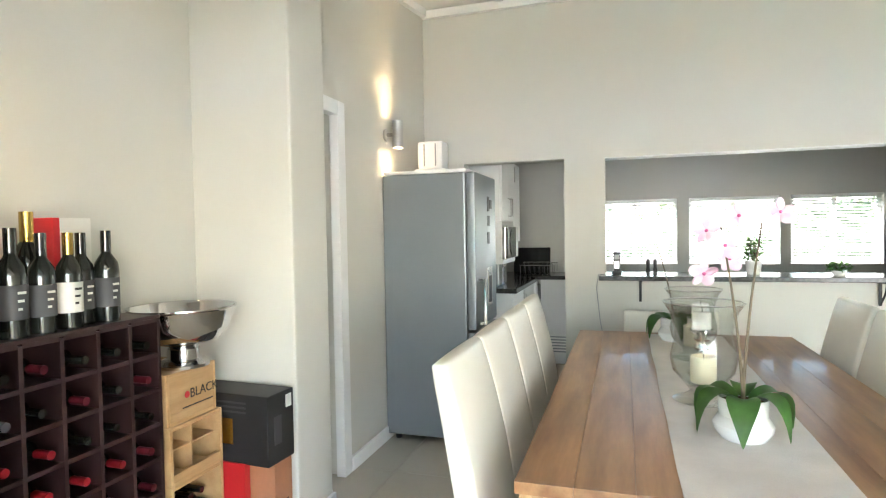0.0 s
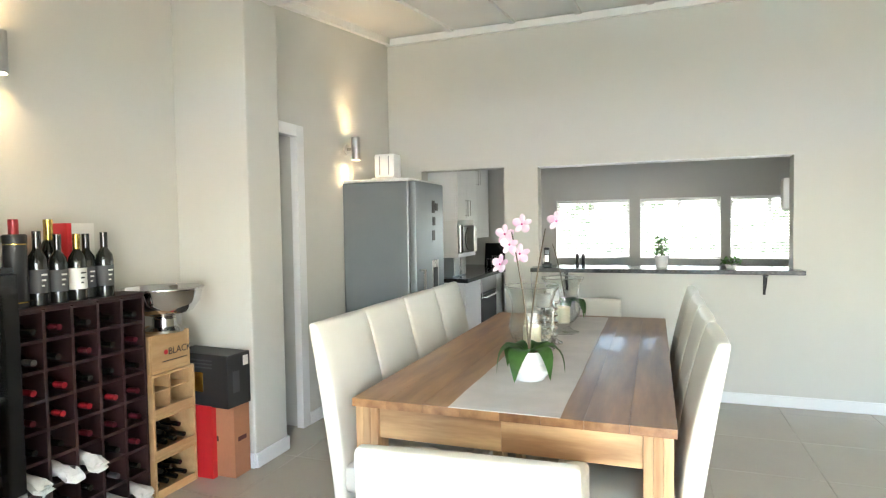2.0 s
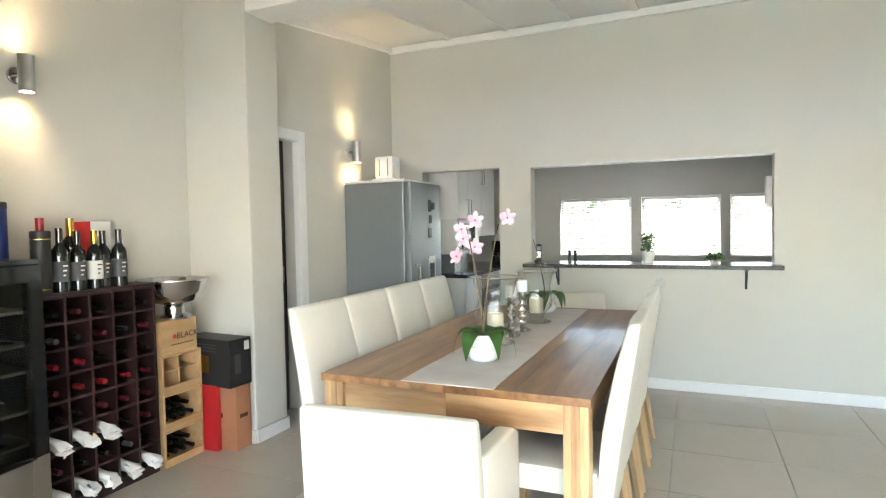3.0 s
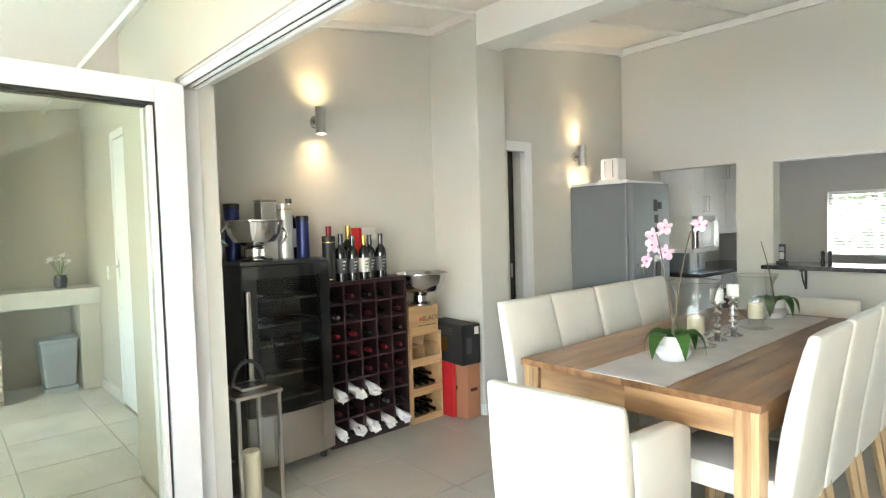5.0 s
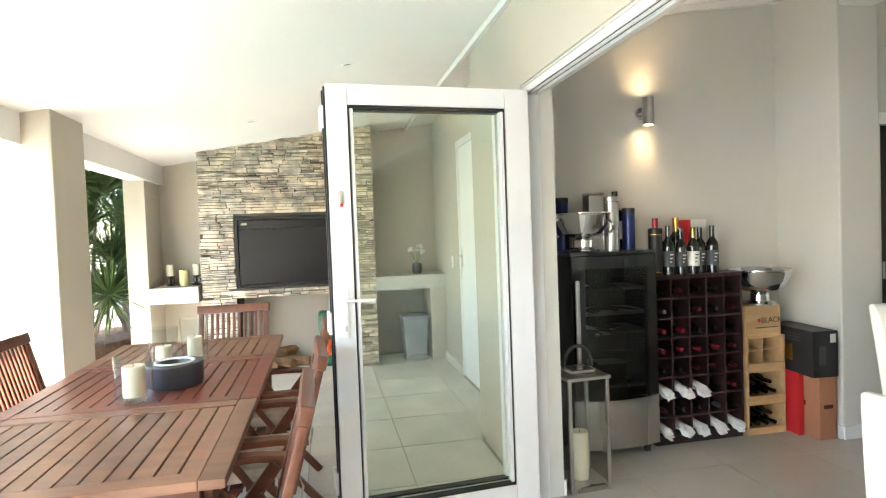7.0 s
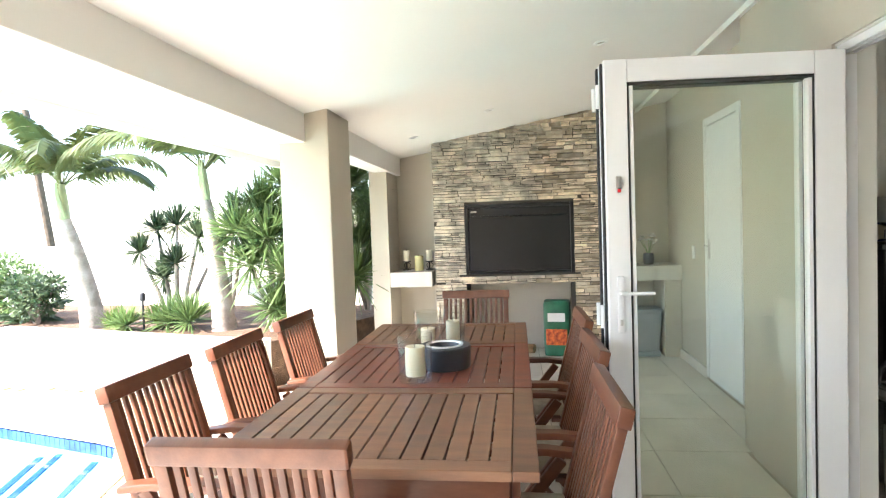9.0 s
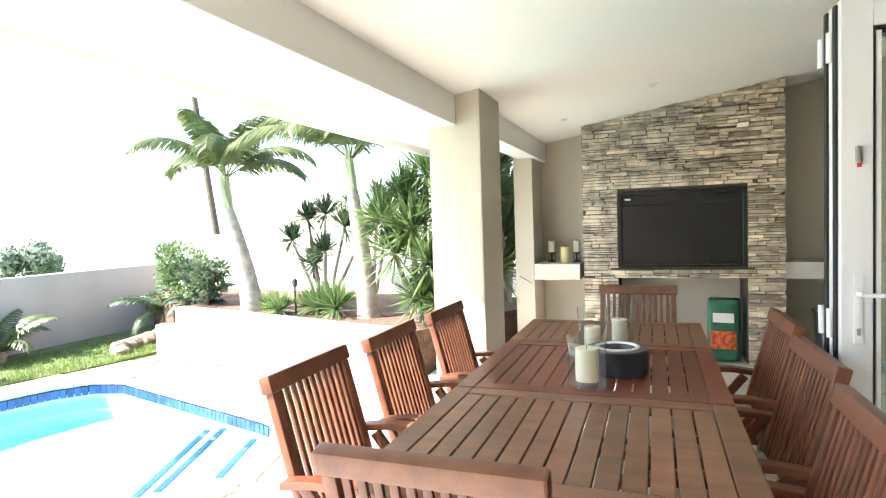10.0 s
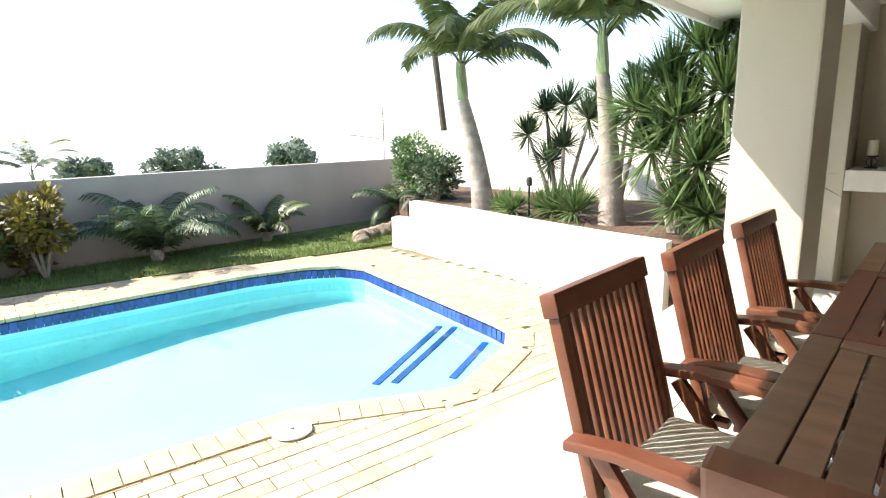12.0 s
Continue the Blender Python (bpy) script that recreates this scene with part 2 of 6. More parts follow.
def part(name, bm, mat, parent=None, label="", smooth=True):
    me = bpy.data.meshes.new(name)
    # a broad flat face stays flat beside its narrow bevel
    flat = []
    if smooth and mat not in (LEATHER, CUSHION):
        bm.edges.index_update()
        for e in bm.edges:
            if len(e.link_faces) == 2:
                a, b = (f.calc_area() for f in e.link_faces)
                if max(a, b) > 10 * min(a, b):
                    flat.append(e.index)
    bm.to_mesh(me)
    bm.free()
    me.materials.append(mat)
    if smooth:
        shade(me)
        for i in flat:
            me.edges[i].use_edge_sharp = True
    ob = new(name, me)
    if parent is not None:
        ob.parent = parent
    return tagged(ob, label)


def thing(name, m, label, category, group=""):
    ob = new(name)
    ob.empty_display_size = 0.1
    ob.matrix_basis = m
    return tagged(ob, label, category, group)


def setting(name, bm, mat, label="", smooth=False):
    return tagged(part(name, bm, mat, None, label, smooth), kind="structure")


def box(bm, x0, x1, y0, y1, z0, z1, bevel=0.0, m=None):
    got = bmesh.ops.create_cube(bm, size=1.0)["verts"]
    t = Matrix.Translation(((x0 + x1) / 2, (y0 + y1) / 2, (z0 + z1) / 2)) @ Matrix.Diagonal((x1 - x0, y1 - y0, z1 - z0, 1))
    bmesh.ops.transform(bm, matrix=t, verts=got)
    if bevel:
        edges = list({e for v in got for e in v.link_edges})
        got = list({v for f in bmesh.ops.bevel(bm, geom=edges, offset=bevel, segments=2, profile=0.6, affect="EDGES", clamp_overlap=True)["faces"] for v in f.verts} | {v for v in got if v.is_valid})
    if m is not None:
        bmesh.ops.transform(bm, matrix=m, verts=[v for v in got if v.is_valid])
    return bm


def one(*a, **k):
    return box(bmesh.new(), *a, **k)


def lathe(bm, profile, segments=24, at=(0, 0, 0), m=None):
    """Turns (radius, height) pairs round the z axis."""
    rings = []
    for r, z in profile:
        if r < 1e-5:
            rings.append([bm.verts.new((at[0], at[1], at[2] + z))])
        else:
            rings.append([bm.verts.new((at[0] + r * math.cos(2 * math.pi * i / segments), at[1] + r * math.sin(2 * math.pi * i / segments), at[2] + z)) for i in range(segments)])
    for a, b in zip(rings, rings[1:]):
        for i in range(segments):
            j = (i + 1) % segments
            if len(a) == 1 and len(b) == 1:
                continue
            if len(a) == 1:
                bm.faces.new((a[0], b[j], b[i]))
            elif len(b) == 1:
                bm.faces.new((a[i], a[j], b[0]))
            else:
                bm.faces.new((a[i], a[j], b[j], b[i]))
    if m is not None:
        bmesh.ops.transform(bm, matrix=m, verts=[v for ring in rings for v in ring])
    return bm


def turned(profile, segments=24, at=(0, 0, 0), m=None):
    return lathe(bmesh.new(), profile, segments, at, m)


def tube(bm, points, radii, segments=8):
    """A tapered pipe along points."""
    rings = []
    pts = [Vector(p) for p in points]
    if not isinstance(radii, (list, tuple)):
        radii = [radii] * len(pts)
    for i, p in enumerate(pts):
        d = (pts[min(i + 1, len(pts) - 1)] - pts[max(i - 1, 0)]).normalized()
        a = d.cross(Vector((0.31, 0.17, 1)) if abs(d.z) < 0.9 else Vector((1, 0.2, 0))).normalized()
        b = d.cross(a)
        rings.append([bm.verts.new(p + radii[i] * (math.cos(2 * math.pi * k / segments) * a + math.sin(2 * math.pi * k / segments) * b)) for k in range(segments)])
    for a, b in zip(rings, rings[1:]):
        for k in range(segments):
            bm.faces.new((a[k], a[(k + 1) % segments], b[(k + 1) % segments], b[k]))
    bm.faces.new(rings[0][::-1])
    bm.faces.new(rings[-1])
    return bm


def piped(points, radii, segments=8):
    return tube(bmesh.new(), points, radii, segments)


def prism(points, z0, z1):
    """An upright solid over a plan."""
    bm = bmesh.new()
    lo = [bm.verts.new((x, y, z0)) for x, y in points]
    hi = [bm.verts.new((x, y, z1)) for x, y in points]
    n = len(points)
    for i in range(n):
        bm.faces.new((lo[i], lo[(i + 1) % n], hi[(i + 1) % n], hi[i]))
    bm.faces.new(lo[::-1])
    bm.faces.new(hi)
    bmesh.ops.recalc_face_normals(bm, faces=bm.faces)
    return bm


def wedge(x0, x1, y0, y1, top0, top1, thick):
    """A slab whose underside slopes from top0 at y0 to top1 at y1."""
    bm = bmesh.new()
    v = [bm.verts.new(p) for p in ((x0, y0, top0), (x1, y0, top0), (x1, y1, top1), (x0, y1, top1), (x0, y0, top0 + thick), (x1, y0, top0 + thick), (x1, y1, top1 + thick), (x0, y1, top1 + thick))]
    for f in ((3, 2, 1, 0), (4, 5, 6, 7), (0, 1, 5, 4), (1, 2, 6, 5), (2, 3, 7, 6), (3, 0, 4, 7)):
        bm.faces.new([v[i] for i in f])
    return bm


def shared(name, source, parent, m):
    """One more piece on the same mesh."""
    ob = new(name, source.data)
    ob.parent = parent
    ob.matrix_basis = m
    return ob
# Pale colour holds the distance haze, so the sheet merges with the sky.
SEAHAZE = material("painted_sea_haze", (0.62, 0.66, 0.68), 0.7, vary=0.03, scale=0.01, fine=0.1, bump=0.0)


def leafy(m, share=0.3):
    """Lets part of the light through a leaf."""
    nt = m.node_tree
    b, out = nt.nodes["Principled BSDF"], nt.nodes["Material Output"]
    tl, mx = nt.nodes.new("ShaderNodeBsdfTranslucent"), nt.nodes.new("ShaderNodeMixShader")
    mx.inputs[0].default_value = share
    nt.links.new(b.inputs["Base Color"].links[0].from_socket, tl.inputs["Color"])
    nt.links.new(b.outputs[0], mx.inputs[1])
    nt.links.new(tl.outputs[0], mx.inputs[2])
    nt.links.new(mx.outputs[0], out.inputs[0])


for m in (PALM_LEAF, BLADE, DARKLEAF, CROTON, GRASS, ORCHIDLEAF, ORCHID, HAZELEAF):
    leafy(m)

# ---- the large structure: dining room ----
IN_FLOOR = setting("floor", one(-1.6, 5.2, 0.08, 6.75, -0.25, -0.006), GROUT, "beige porcelain tiled dining room floor, lightly polished")
PATIO_FLOOR = setting("patio_floor", one(-4.9, 5.6, -3.5, 0.08, -0.25, -0.006), GROUT, "cream ceramic tiled covered patio floor")
setting("wall_wine", one(-1.51, -1.36, 0.24, 2.25, -0.2, 3.3), WALL, "warm off-white plastered wall behind the wine rack")
pier = one(-1.51, -0.84, 2.25, 2.56, -0.2, 3.3, 0.012)
setting("wall_pier", pier, WALL, "off-white plastered pier with a rounded corner", True)
bm = bmesh.new()
box(bm, -1.11, -0.96, 2.56, 2.7, -0.2, 3.4)
box(bm, -1.11, -0.96, 2.93, 4.40, -0.2, 3.4)
box(bm, -1.11, -0.96, 2.7, 2.93, 2.04, 3.4)
setting("wall_passage", bm, WALL, "off-white plastered wall with a narrow doorway")
# Shade of the unlit passage is put into this wall's near-black colour.
setting("passage_back", one(-2.2, -2.15, 1.5, 5.0, -0.2, 3.0), DOOR_AND_SHADE, "passage wall beyond the doorway, coloured near-black for shade")
bm = bmesh.new()
box(bm, -1.11, -0.64, 4.40, 4.55, -0.2, 3.5)
box(bm, -0.64, 0.13, 4.40, 4.55, 1.89, 3.5)
box(bm, 0.13, 0.42, 4.40, 4.55, -0.2, 3.5)
box(bm, 0.42, 2.31, 4.40, 4.55, -0.2, 1.0)
box(bm, 0.42, 2.31, 4.40, 4.55, 1.885, 3.5)
box(bm, 2.31, 5.2, 4.40, 4.55, -0.2, 3.5)
setting("wall_north", bm, WALL, "off-white plastered wall with a kitchen doorway and serving hatch")
setting("wall_east", one(5.05, 5.2, 0.24, 4.40, -0.2, 3.5), WALL, "off-white plastered side wall")
setting("wall_jamb", one(-1.51, -0.60, 0.08, 0.24, -0.2, 3.2), WALL, "off-white plastered wall beside the folding doors")
setting("wall_header", one(-0.60, 5.2, 0.08, 0.24, 2.14, 3.2), WALL, "off-white plastered wall above the folding doors")
setting("ceiling", wedge(-1.51, 5.2, 0.08, 2.40, 2.71, 3.01, 0.12), CEIL, "white board ceiling sloping up to the kitchen")
setting("ceiling_kitchen_side", wedge(-1.51, 5.2, 2.40, 4.55, 2.855, 3.135, 0.12), CEIL, "white sloping board ceiling with battens")
setting("beam", one(-0.838, 5.05, 2.255, 2.50, 2.74, 3.05, 0.008), CEIL, "white painted beam across the dining room ceiling")
SL = 0.13
for i in range(11):
    x = -0.33 + 0.55 * i
    setting("trim", wedge(x - 0.025, x + 0.025, 2.5, 4.39, 2.868 - 0.022, 2.868 + 1.89 * SL - 0.022, 0.03), CEIL, "white ceiling batten")
for i in range(9):
    x = -0.85 + 0.7 * i
    setting("trim", wedge(x - 0.025, x + 0.025, 0.25, 2.25, 2.732 - 0.022, 2.732 + 2.0 * SL - 0.022, 0.03), CEIL, "white ceiling batten")
setting("trim", one(-0.955, 5.05, 4.36, 4.398, 3.04, 3.10), CEIL, "white cornice strip")
setting("trim", wedge(-0.957, -0.915, 2.56, 4.36, 2.82, 3.05, 0.06), CEIL, "white cornice strip")
setting("trim", wedge(-1.357, -1.315, 0.25, 2.24, 2.69, 2.94, 0.06), CEIL, "white cornice strip")
setting("trim", one(-1.315, -0.85, 2.205, 2.248, 2.93, 2.99), CEIL, "white cornice strip")
setting("roof", wedge(-1.6, 5.3, 0.0, 7.0, 3.25, 4.1, 0.1), MATTBLACK, "dark roof over the house")
for a in ((-0.838, -0.822, 2.245, 2.56), (-0.958, -0.942, 2.99, 4.398), (-1.358, -1.342, 0.245, 2.23)):
    setting("baseboard", one(a[0], a[1], a[2], a[3], 0, 0.085, 0.003), WHITE, "white painted skirting board")
for a in ((0.13, 5.05, 4.382, 4.398), (-0.94, -0.64, 4.382, 4.398), (-1.34, -0.84, 2.232, 2.248), (-0.838, -0.6, 0.242, 0.256)):
    setting("baseboard", one(a[0], a[1], a[2], a[3], 0, 0.085, 0.003), WHITE, "white painted skirting board")
setting("baseboard", one(-0.956, -0.85, 2.562, 2.576, 0, 0.085, 0.003), WHITE, "white painted skirting board")
# Unseen box walls added to keep sky out; shade put into their near-black colour.
setting("passage_side", one(-2.15, -1.56, 4.4, 4.5, -0.2, 3.0), DOOR_AND_SHADE, "added passage end wall, coloured near-black for shade")
setting("passage_end", one(-2.15, -1.52, 1.5, 1.6, -0.2, 3.0), DOOR_AND_SHADE, "added passage end wall, coloured near-black for shade")
setting("passage_ceiling", one(-2.15, -1.112, 2.57, 4.4, 2.5, 2.55), DOOR_AND_SHADE, "added passage ceiling, coloured near-black for shade")
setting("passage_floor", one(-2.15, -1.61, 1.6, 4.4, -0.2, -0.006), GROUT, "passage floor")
# doorway casing
d = setting("door_frame", one(-1.0, -0.945, 2.90, 2.985, 0, 2.1, 0.004), WHITE, "white painted door frame of the passage")
part("head", one(-1.0, -0.945, 2.565, 2.90, 2.02, 2.1, 0.004), WHITE, d)
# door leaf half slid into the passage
d = setting("door_1", one(-1.10, -1.065, 2.72, 2.86, 0.01, 2.01, 0.004), DOOR_AND_SHADE, "dark wooden passage door standing open")
part("door_handle", one(-1.065, -1.045, 2.80, 2.83, 0.98, 1.1, 0.004), STEEL, d)

# ---- kitchen shell ----
bm = bmesh.new()
KW = ((0.24, 1.08), (1.19, 2.03), (2.12, 2.90))
box(bm, -1.55, 5.2, 6.5, 6.65, -0.2, 0.99)
box(bm, -1.55, 5.2, 6.5, 6.65, 1.67, 2.9)
edges = [-1.55] + [v for w in KW for v in w] + [5.2]
for a, b in zip(edges[::2], edges[1::2]):
    box(bm, a, b, 6.5, 6.65, 0.99, 1.67)
setting("wall_kitchen", bm, KITCHEN_PAINT, "grey-beige kitchen wall with three windows")
setting("wall_kitchen_west", one(-1.55, -0.915, 4.552, 6.498, -0.2, 2.44), KITCHEN_PAINT, "grey-beige kitchen side wall")
setting("wall_kitchen_east", one(5.05, 5.2, 4.55, 6.5, -0.2, 2.9), KITCHEN_PAINT, "grey-beige kitchen side wall")
setting("ceiling_kitchen", one(-1.4, 5.05, 4.55, 6.5, 2.45, 2.55), CEIL, "white kitchen ceiling")
for i, (a, b) in enumerate(KW):
    w = setting("window_%d" % (i + 1), one(a, b, 6.56, 6.60, 0.99, 1.03, 0.004), WHITE, "white-framed kitchen window behind slatted blinds")
    for x in (a, (a + b) / 2 - 0.02, b - 0.04):
        part("window_frame", one(x, x + 0.04, 6.56, 6.60, 1.03, 1.67, 0.004), WHITE, w)
    part("window_frame", one(a + 0.04, b - 0.04, 6.565, 6.60, 1.63, 1.67, 0.004), WHITE, w)
    pane = part("pane", one(a + 0.03, b - 0.03, 6.578, 6.582, 1.02, 1.64), GLASS, w)
    pane.visible_shadow = False
    bl = thing("window_blind", pose((a + b) / 2, 6.515, 0), "white slatted venetian blind hanging in the kitchen window", "blind", "kitchen blinds")
    hw = (b - a) / 2 - 0.012
    part("headrail", one(-hw, hw, -0.02, 0.02, 1.64, 1.668, 0.003), BLIND, bl)
    first = None
    for k in range(20):
        m = pose(0, 0, 1.02 + 0.031 * k, 32, 0, 0)
        if first is None:
            first = part("slat", one(-hw, hw, -0.015, 0.015, -0.001, 0.001), BLIND, bl)
            first.matrix_basis = m
        else:
            shared("slat", first, bl, m)
    for x in (-hw * 0.6, hw * 0.6):
        part("cord", one(x - 0.002, x + 0.002, -0.016, -0.013, 1.02, 1.65), BLIND, bl)

# ---- patio shell ----
setting("wall_patio", one(-4.75, -1.51, 0.36, 0.5, -0.25, 3.0), PATIO_PAINT, "beige plastered patio wall")
setting("wall_patio_return", one(-1.66, -1.51, 0.08, 0.36, -0.25, 3.0), PATIO_PAINT, "beige plastered wall return")
setting("wall_facade", one(-1.51, 5.2, 0.068, 0.08, 2.15, 2.66), PATIO_PAINT, "beige plastered facade above the folding doors")
setting("wall_facade_side", one(-1.51, -0.605, 0.068, 0.08, -0.2, 2.149), PATIO_PAINT, "beige plastered facade beside the folding doors")
setting("wall_barbecue", one(-4.75, -4.55, -2.95, 0.36, -0.25, 3.0), PATIO_PAINT, "beige plastered wall behind the barbecue")
setting("wall_nib", one(-4.55, -4.0, -2.86, -2.665, -0.25, 2.3, 0.01), PATIO_PAINT, "beige plastered end wall of the patio", True)
setting("column", one(-2.18, -1.68, -2.88, -2.53, -0.25, 2.28, 0.012), PATIO_PAINT, "beige plastered patio column", True)
setting("ceiling_patio", wedge(-4.9, 5.6, -3.5, 0.07, 2.091, 2.655, 0.1), CEIL, "white sloping patio ceiling")
setting("beam_patio", one(-1.68, 5.4, -2.877, -2.69, 2.026, 2.28, 0.008), CEIL, "off-white plastered patio beam", True)
setting("beam_patio_far", one(-4.55, -2.18, -2.82, -2.62, 2.03, 2.28, 0.008), CEIL, "off-white plastered patio beam", True)
setting("fascia", one(-4.9, 5.6, -3.53, -3.502, 2.035, 2.225, 0.004), WHITE, "white eaves board")
setting("wall_patio_east", one(5.45, 5.6, -3.4, 0.08, -0.25, 2.8), PATIO_PAINT, "beige plastered patio end wall")
setting("trim", wedge(-4.55, 5.45, 0.03, 0.066, 2.60, 2.61, 0.04), CEIL, "white ceiling strip")
setting("ceiling_patio_back", wedge(-4.9, -1.515, 0.0705, 0.5, 2.655, 2.719, 0.1), CEIL, "white sloping patio ceiling")
setting("patio_floor_back", one(-4.9, -1.66, 0.0805, 0.5, -0.25, -0.006), GROUT, "cream ceramic tiled covered patio floor")

# ---- ground, pool deck, garden ----
GZ = -0.18
POOL_EDGE = [(-2.06, -4.62), (-1.98, -4.42), (-1.7, -4.24), (-1.0, -4.07), (-0.85, -4.13), (-0.2, -4.58), (1.18, -4.87), (3.5, -5.32), (5.5, -5.7), (5.2, -8.5), (3.0, -8.2), (0.5, -7.9), (-1.7, -7.63), (-2.3, -7.42), (-2.6, -7.16), (-2.68, -6.85)]
bm = bmesh.new()
outer = [bm.verts.new(p) for p in ((-60, -11, GZ - 0.03), (60, -11, GZ - 0.03), (60, 60, GZ - 0.03), (-60, 60, GZ - 0.03))]
inner = [bm.verts.new((x, y, GZ - 0.03)) for x, y in POOL_EDGE]
eds = [bm.edges.new((outer[i], outer[(i + 1) % 4])) for i in range(4)] + [bm.edges.new((inner[i], inner[(i + 1) % len(inner)])) for i in range(len(inner))]
bmesh.ops.triangle_fill(bm, use_beauty=True, use_dissolve=False, edges=eds, normal=(0, 0, 1))
strips = [outer[:2]] + [[bm.verts.new((-w, y, z)), bm.verts.new((w, y, z))] for w, y, z in ((90, -45, -4.6), (140, -75, -24))]
for (a, b), (c, d) in zip(strips, strips[1:]):
    bm.faces.new((b, a, c, d))
setting("ground", bm, LAWN, "garden soil and distant ground reaching the horizon")
# Backdrop sheet added below the land, with haze put into its colour.
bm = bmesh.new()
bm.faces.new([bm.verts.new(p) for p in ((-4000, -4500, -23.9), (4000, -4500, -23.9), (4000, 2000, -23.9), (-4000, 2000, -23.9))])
setting("backdrop_sea", bm, SEAHAZE, "backdrop sheet reaching the horizon, distance haze put into its pale colour")
# pool
def ring(points, z):
    return [(x, y, z) for x, y in points]


def skirt(rows):
    """Bands of faces between closed rows of equal length."""
    bm = bmesh.new()
    vs = [[bm.verts.new(p) for p in r] for r in rows]
    n = len(vs[0])
    for a, b in zip(vs, vs[1:]):
        for i in range(n):
            bm.faces.new((a[i], a[(i + 1) % n], b[(i + 1) % n], b[i]))
    return bm, vs


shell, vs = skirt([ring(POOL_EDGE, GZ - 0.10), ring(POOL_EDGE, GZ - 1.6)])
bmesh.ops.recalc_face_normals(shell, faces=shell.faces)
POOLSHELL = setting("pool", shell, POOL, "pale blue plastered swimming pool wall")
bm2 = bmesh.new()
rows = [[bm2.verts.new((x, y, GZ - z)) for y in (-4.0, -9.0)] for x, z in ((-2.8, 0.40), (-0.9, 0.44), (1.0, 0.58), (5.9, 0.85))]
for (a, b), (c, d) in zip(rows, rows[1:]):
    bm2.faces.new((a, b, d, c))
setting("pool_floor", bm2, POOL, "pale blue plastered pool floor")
bm2 = bmesh.new()
bm2.faces.new([bm2.verts.new((x, y, GZ - 0.15)) for x, y in POOL_EDGE])
bmesh.ops.recalc_face_normals(bm2, faces=bm2.faces)
for fc in bm2.faces:
    if fc.normal.z < 0:
        fc.normal_flip()
w = setting("water", bm2, WATER, "clear blue swimming pool water")
w.visible_shadow = False
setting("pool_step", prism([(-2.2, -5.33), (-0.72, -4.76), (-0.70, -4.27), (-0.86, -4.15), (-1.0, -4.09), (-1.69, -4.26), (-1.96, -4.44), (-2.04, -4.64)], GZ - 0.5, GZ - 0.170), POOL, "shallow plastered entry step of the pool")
# dark blue step edges
for (x0, y0), (x1, y1) in (((-2.10, -5.218), (-0.943, -4.77)), ((-2.17, -5.10), (-1.04, -4.689)), ((-2.03, -4.67), (-1.343, -4.434))):
    d = Vector((x1 - x0, y1 - y0, 0))
    m = Matrix.Translation((x0, y0, GZ - 0.170)) @ pose(0, 0, 0, 0, 0, math.degrees(math.atan2(d.y, d.x)))
    st = setting("pool_step_edge", one(0, d.length, -0.026, 0.026, 0, 0.008, 0, m), MOSAIC, "row of dark blue mosaic on a pool step")
# waterline tiles
line = setting("pool_waterline", one(-2.55, -2.52, -7.0, -6.9, -0.8, -0.75), MOSAIC, "blue mosaic band at the waterline")
tile = None
joined = bmesh.new()
for i in range(len(POOL_EDGE)):
    p, q = Vector(POOL_EDGE[i]), Vector(POOL_EDGE[(i + 1) % len(POOL_EDGE)])
    n = max(1, round((q - p).length / 0.062))
    ang = math.degrees(math.atan2((q - p).y, (q - p).x))
    for k in range(n):
        c = p.lerp(q, (k + 0.5) / n)
        m = pose(c.x, c.y, GZ - 0.08, 0, 0, ang)
        if i in (7, 8, 9, 10):
            box(joined, -0.029, 0.029, -0.012, 0.006, -0.045, 0.045, 0, m)
        elif tile is None:
            tile = part("tile", one(-0.029, 0.029, -0.012, 0.006, -0.045, 0.045), MOSAIC, line, smooth=False)
            tile.matrix_basis = m
        else:
            shared("tile", tile, line, m)
tagged(part("tile_rest", joined, MOSAIC, line, smooth=False), kind="stuff")


# ---- dining furniture ----
def dining_table(m):
    t = thing("dining_table", m, "long solid acacia dining table with striped grain", "table")
    L, W = 2.18, 1.12
    for i in range(8):
        w = W / 8
        part("plank", one(i * w + 0.0002, (i + 1) * w - 0.0002, 0.0, L, 0.735, 0.765, 0.001), ACACIA, t)
    for x in (0.01, W - 0.10):
        for y in (0.01, L - 0.10):
            for k in range(3):
                part("leg", one(x + k * 0.03, x + k * 0.03 + 0.0298, y, y + 0.09, 0, 0.734, 0.002), ACACIA_Z, t)
    for y in (0.025, L - 0.05):
        for k in range(2):
            part("apron", one(0.101 + k * 0.4595, 0.56 + k * 0.4595, y, y + 0.025, 0.62, 0.734, 0.002), ACACIA_X, t)
    for x in (0.025, W - 0.05):
        part("apron", one(x, x + 0.025, 0.101, L - 0.101, 0.62, 0.734, 0.002), ACACIA, t)
    return t


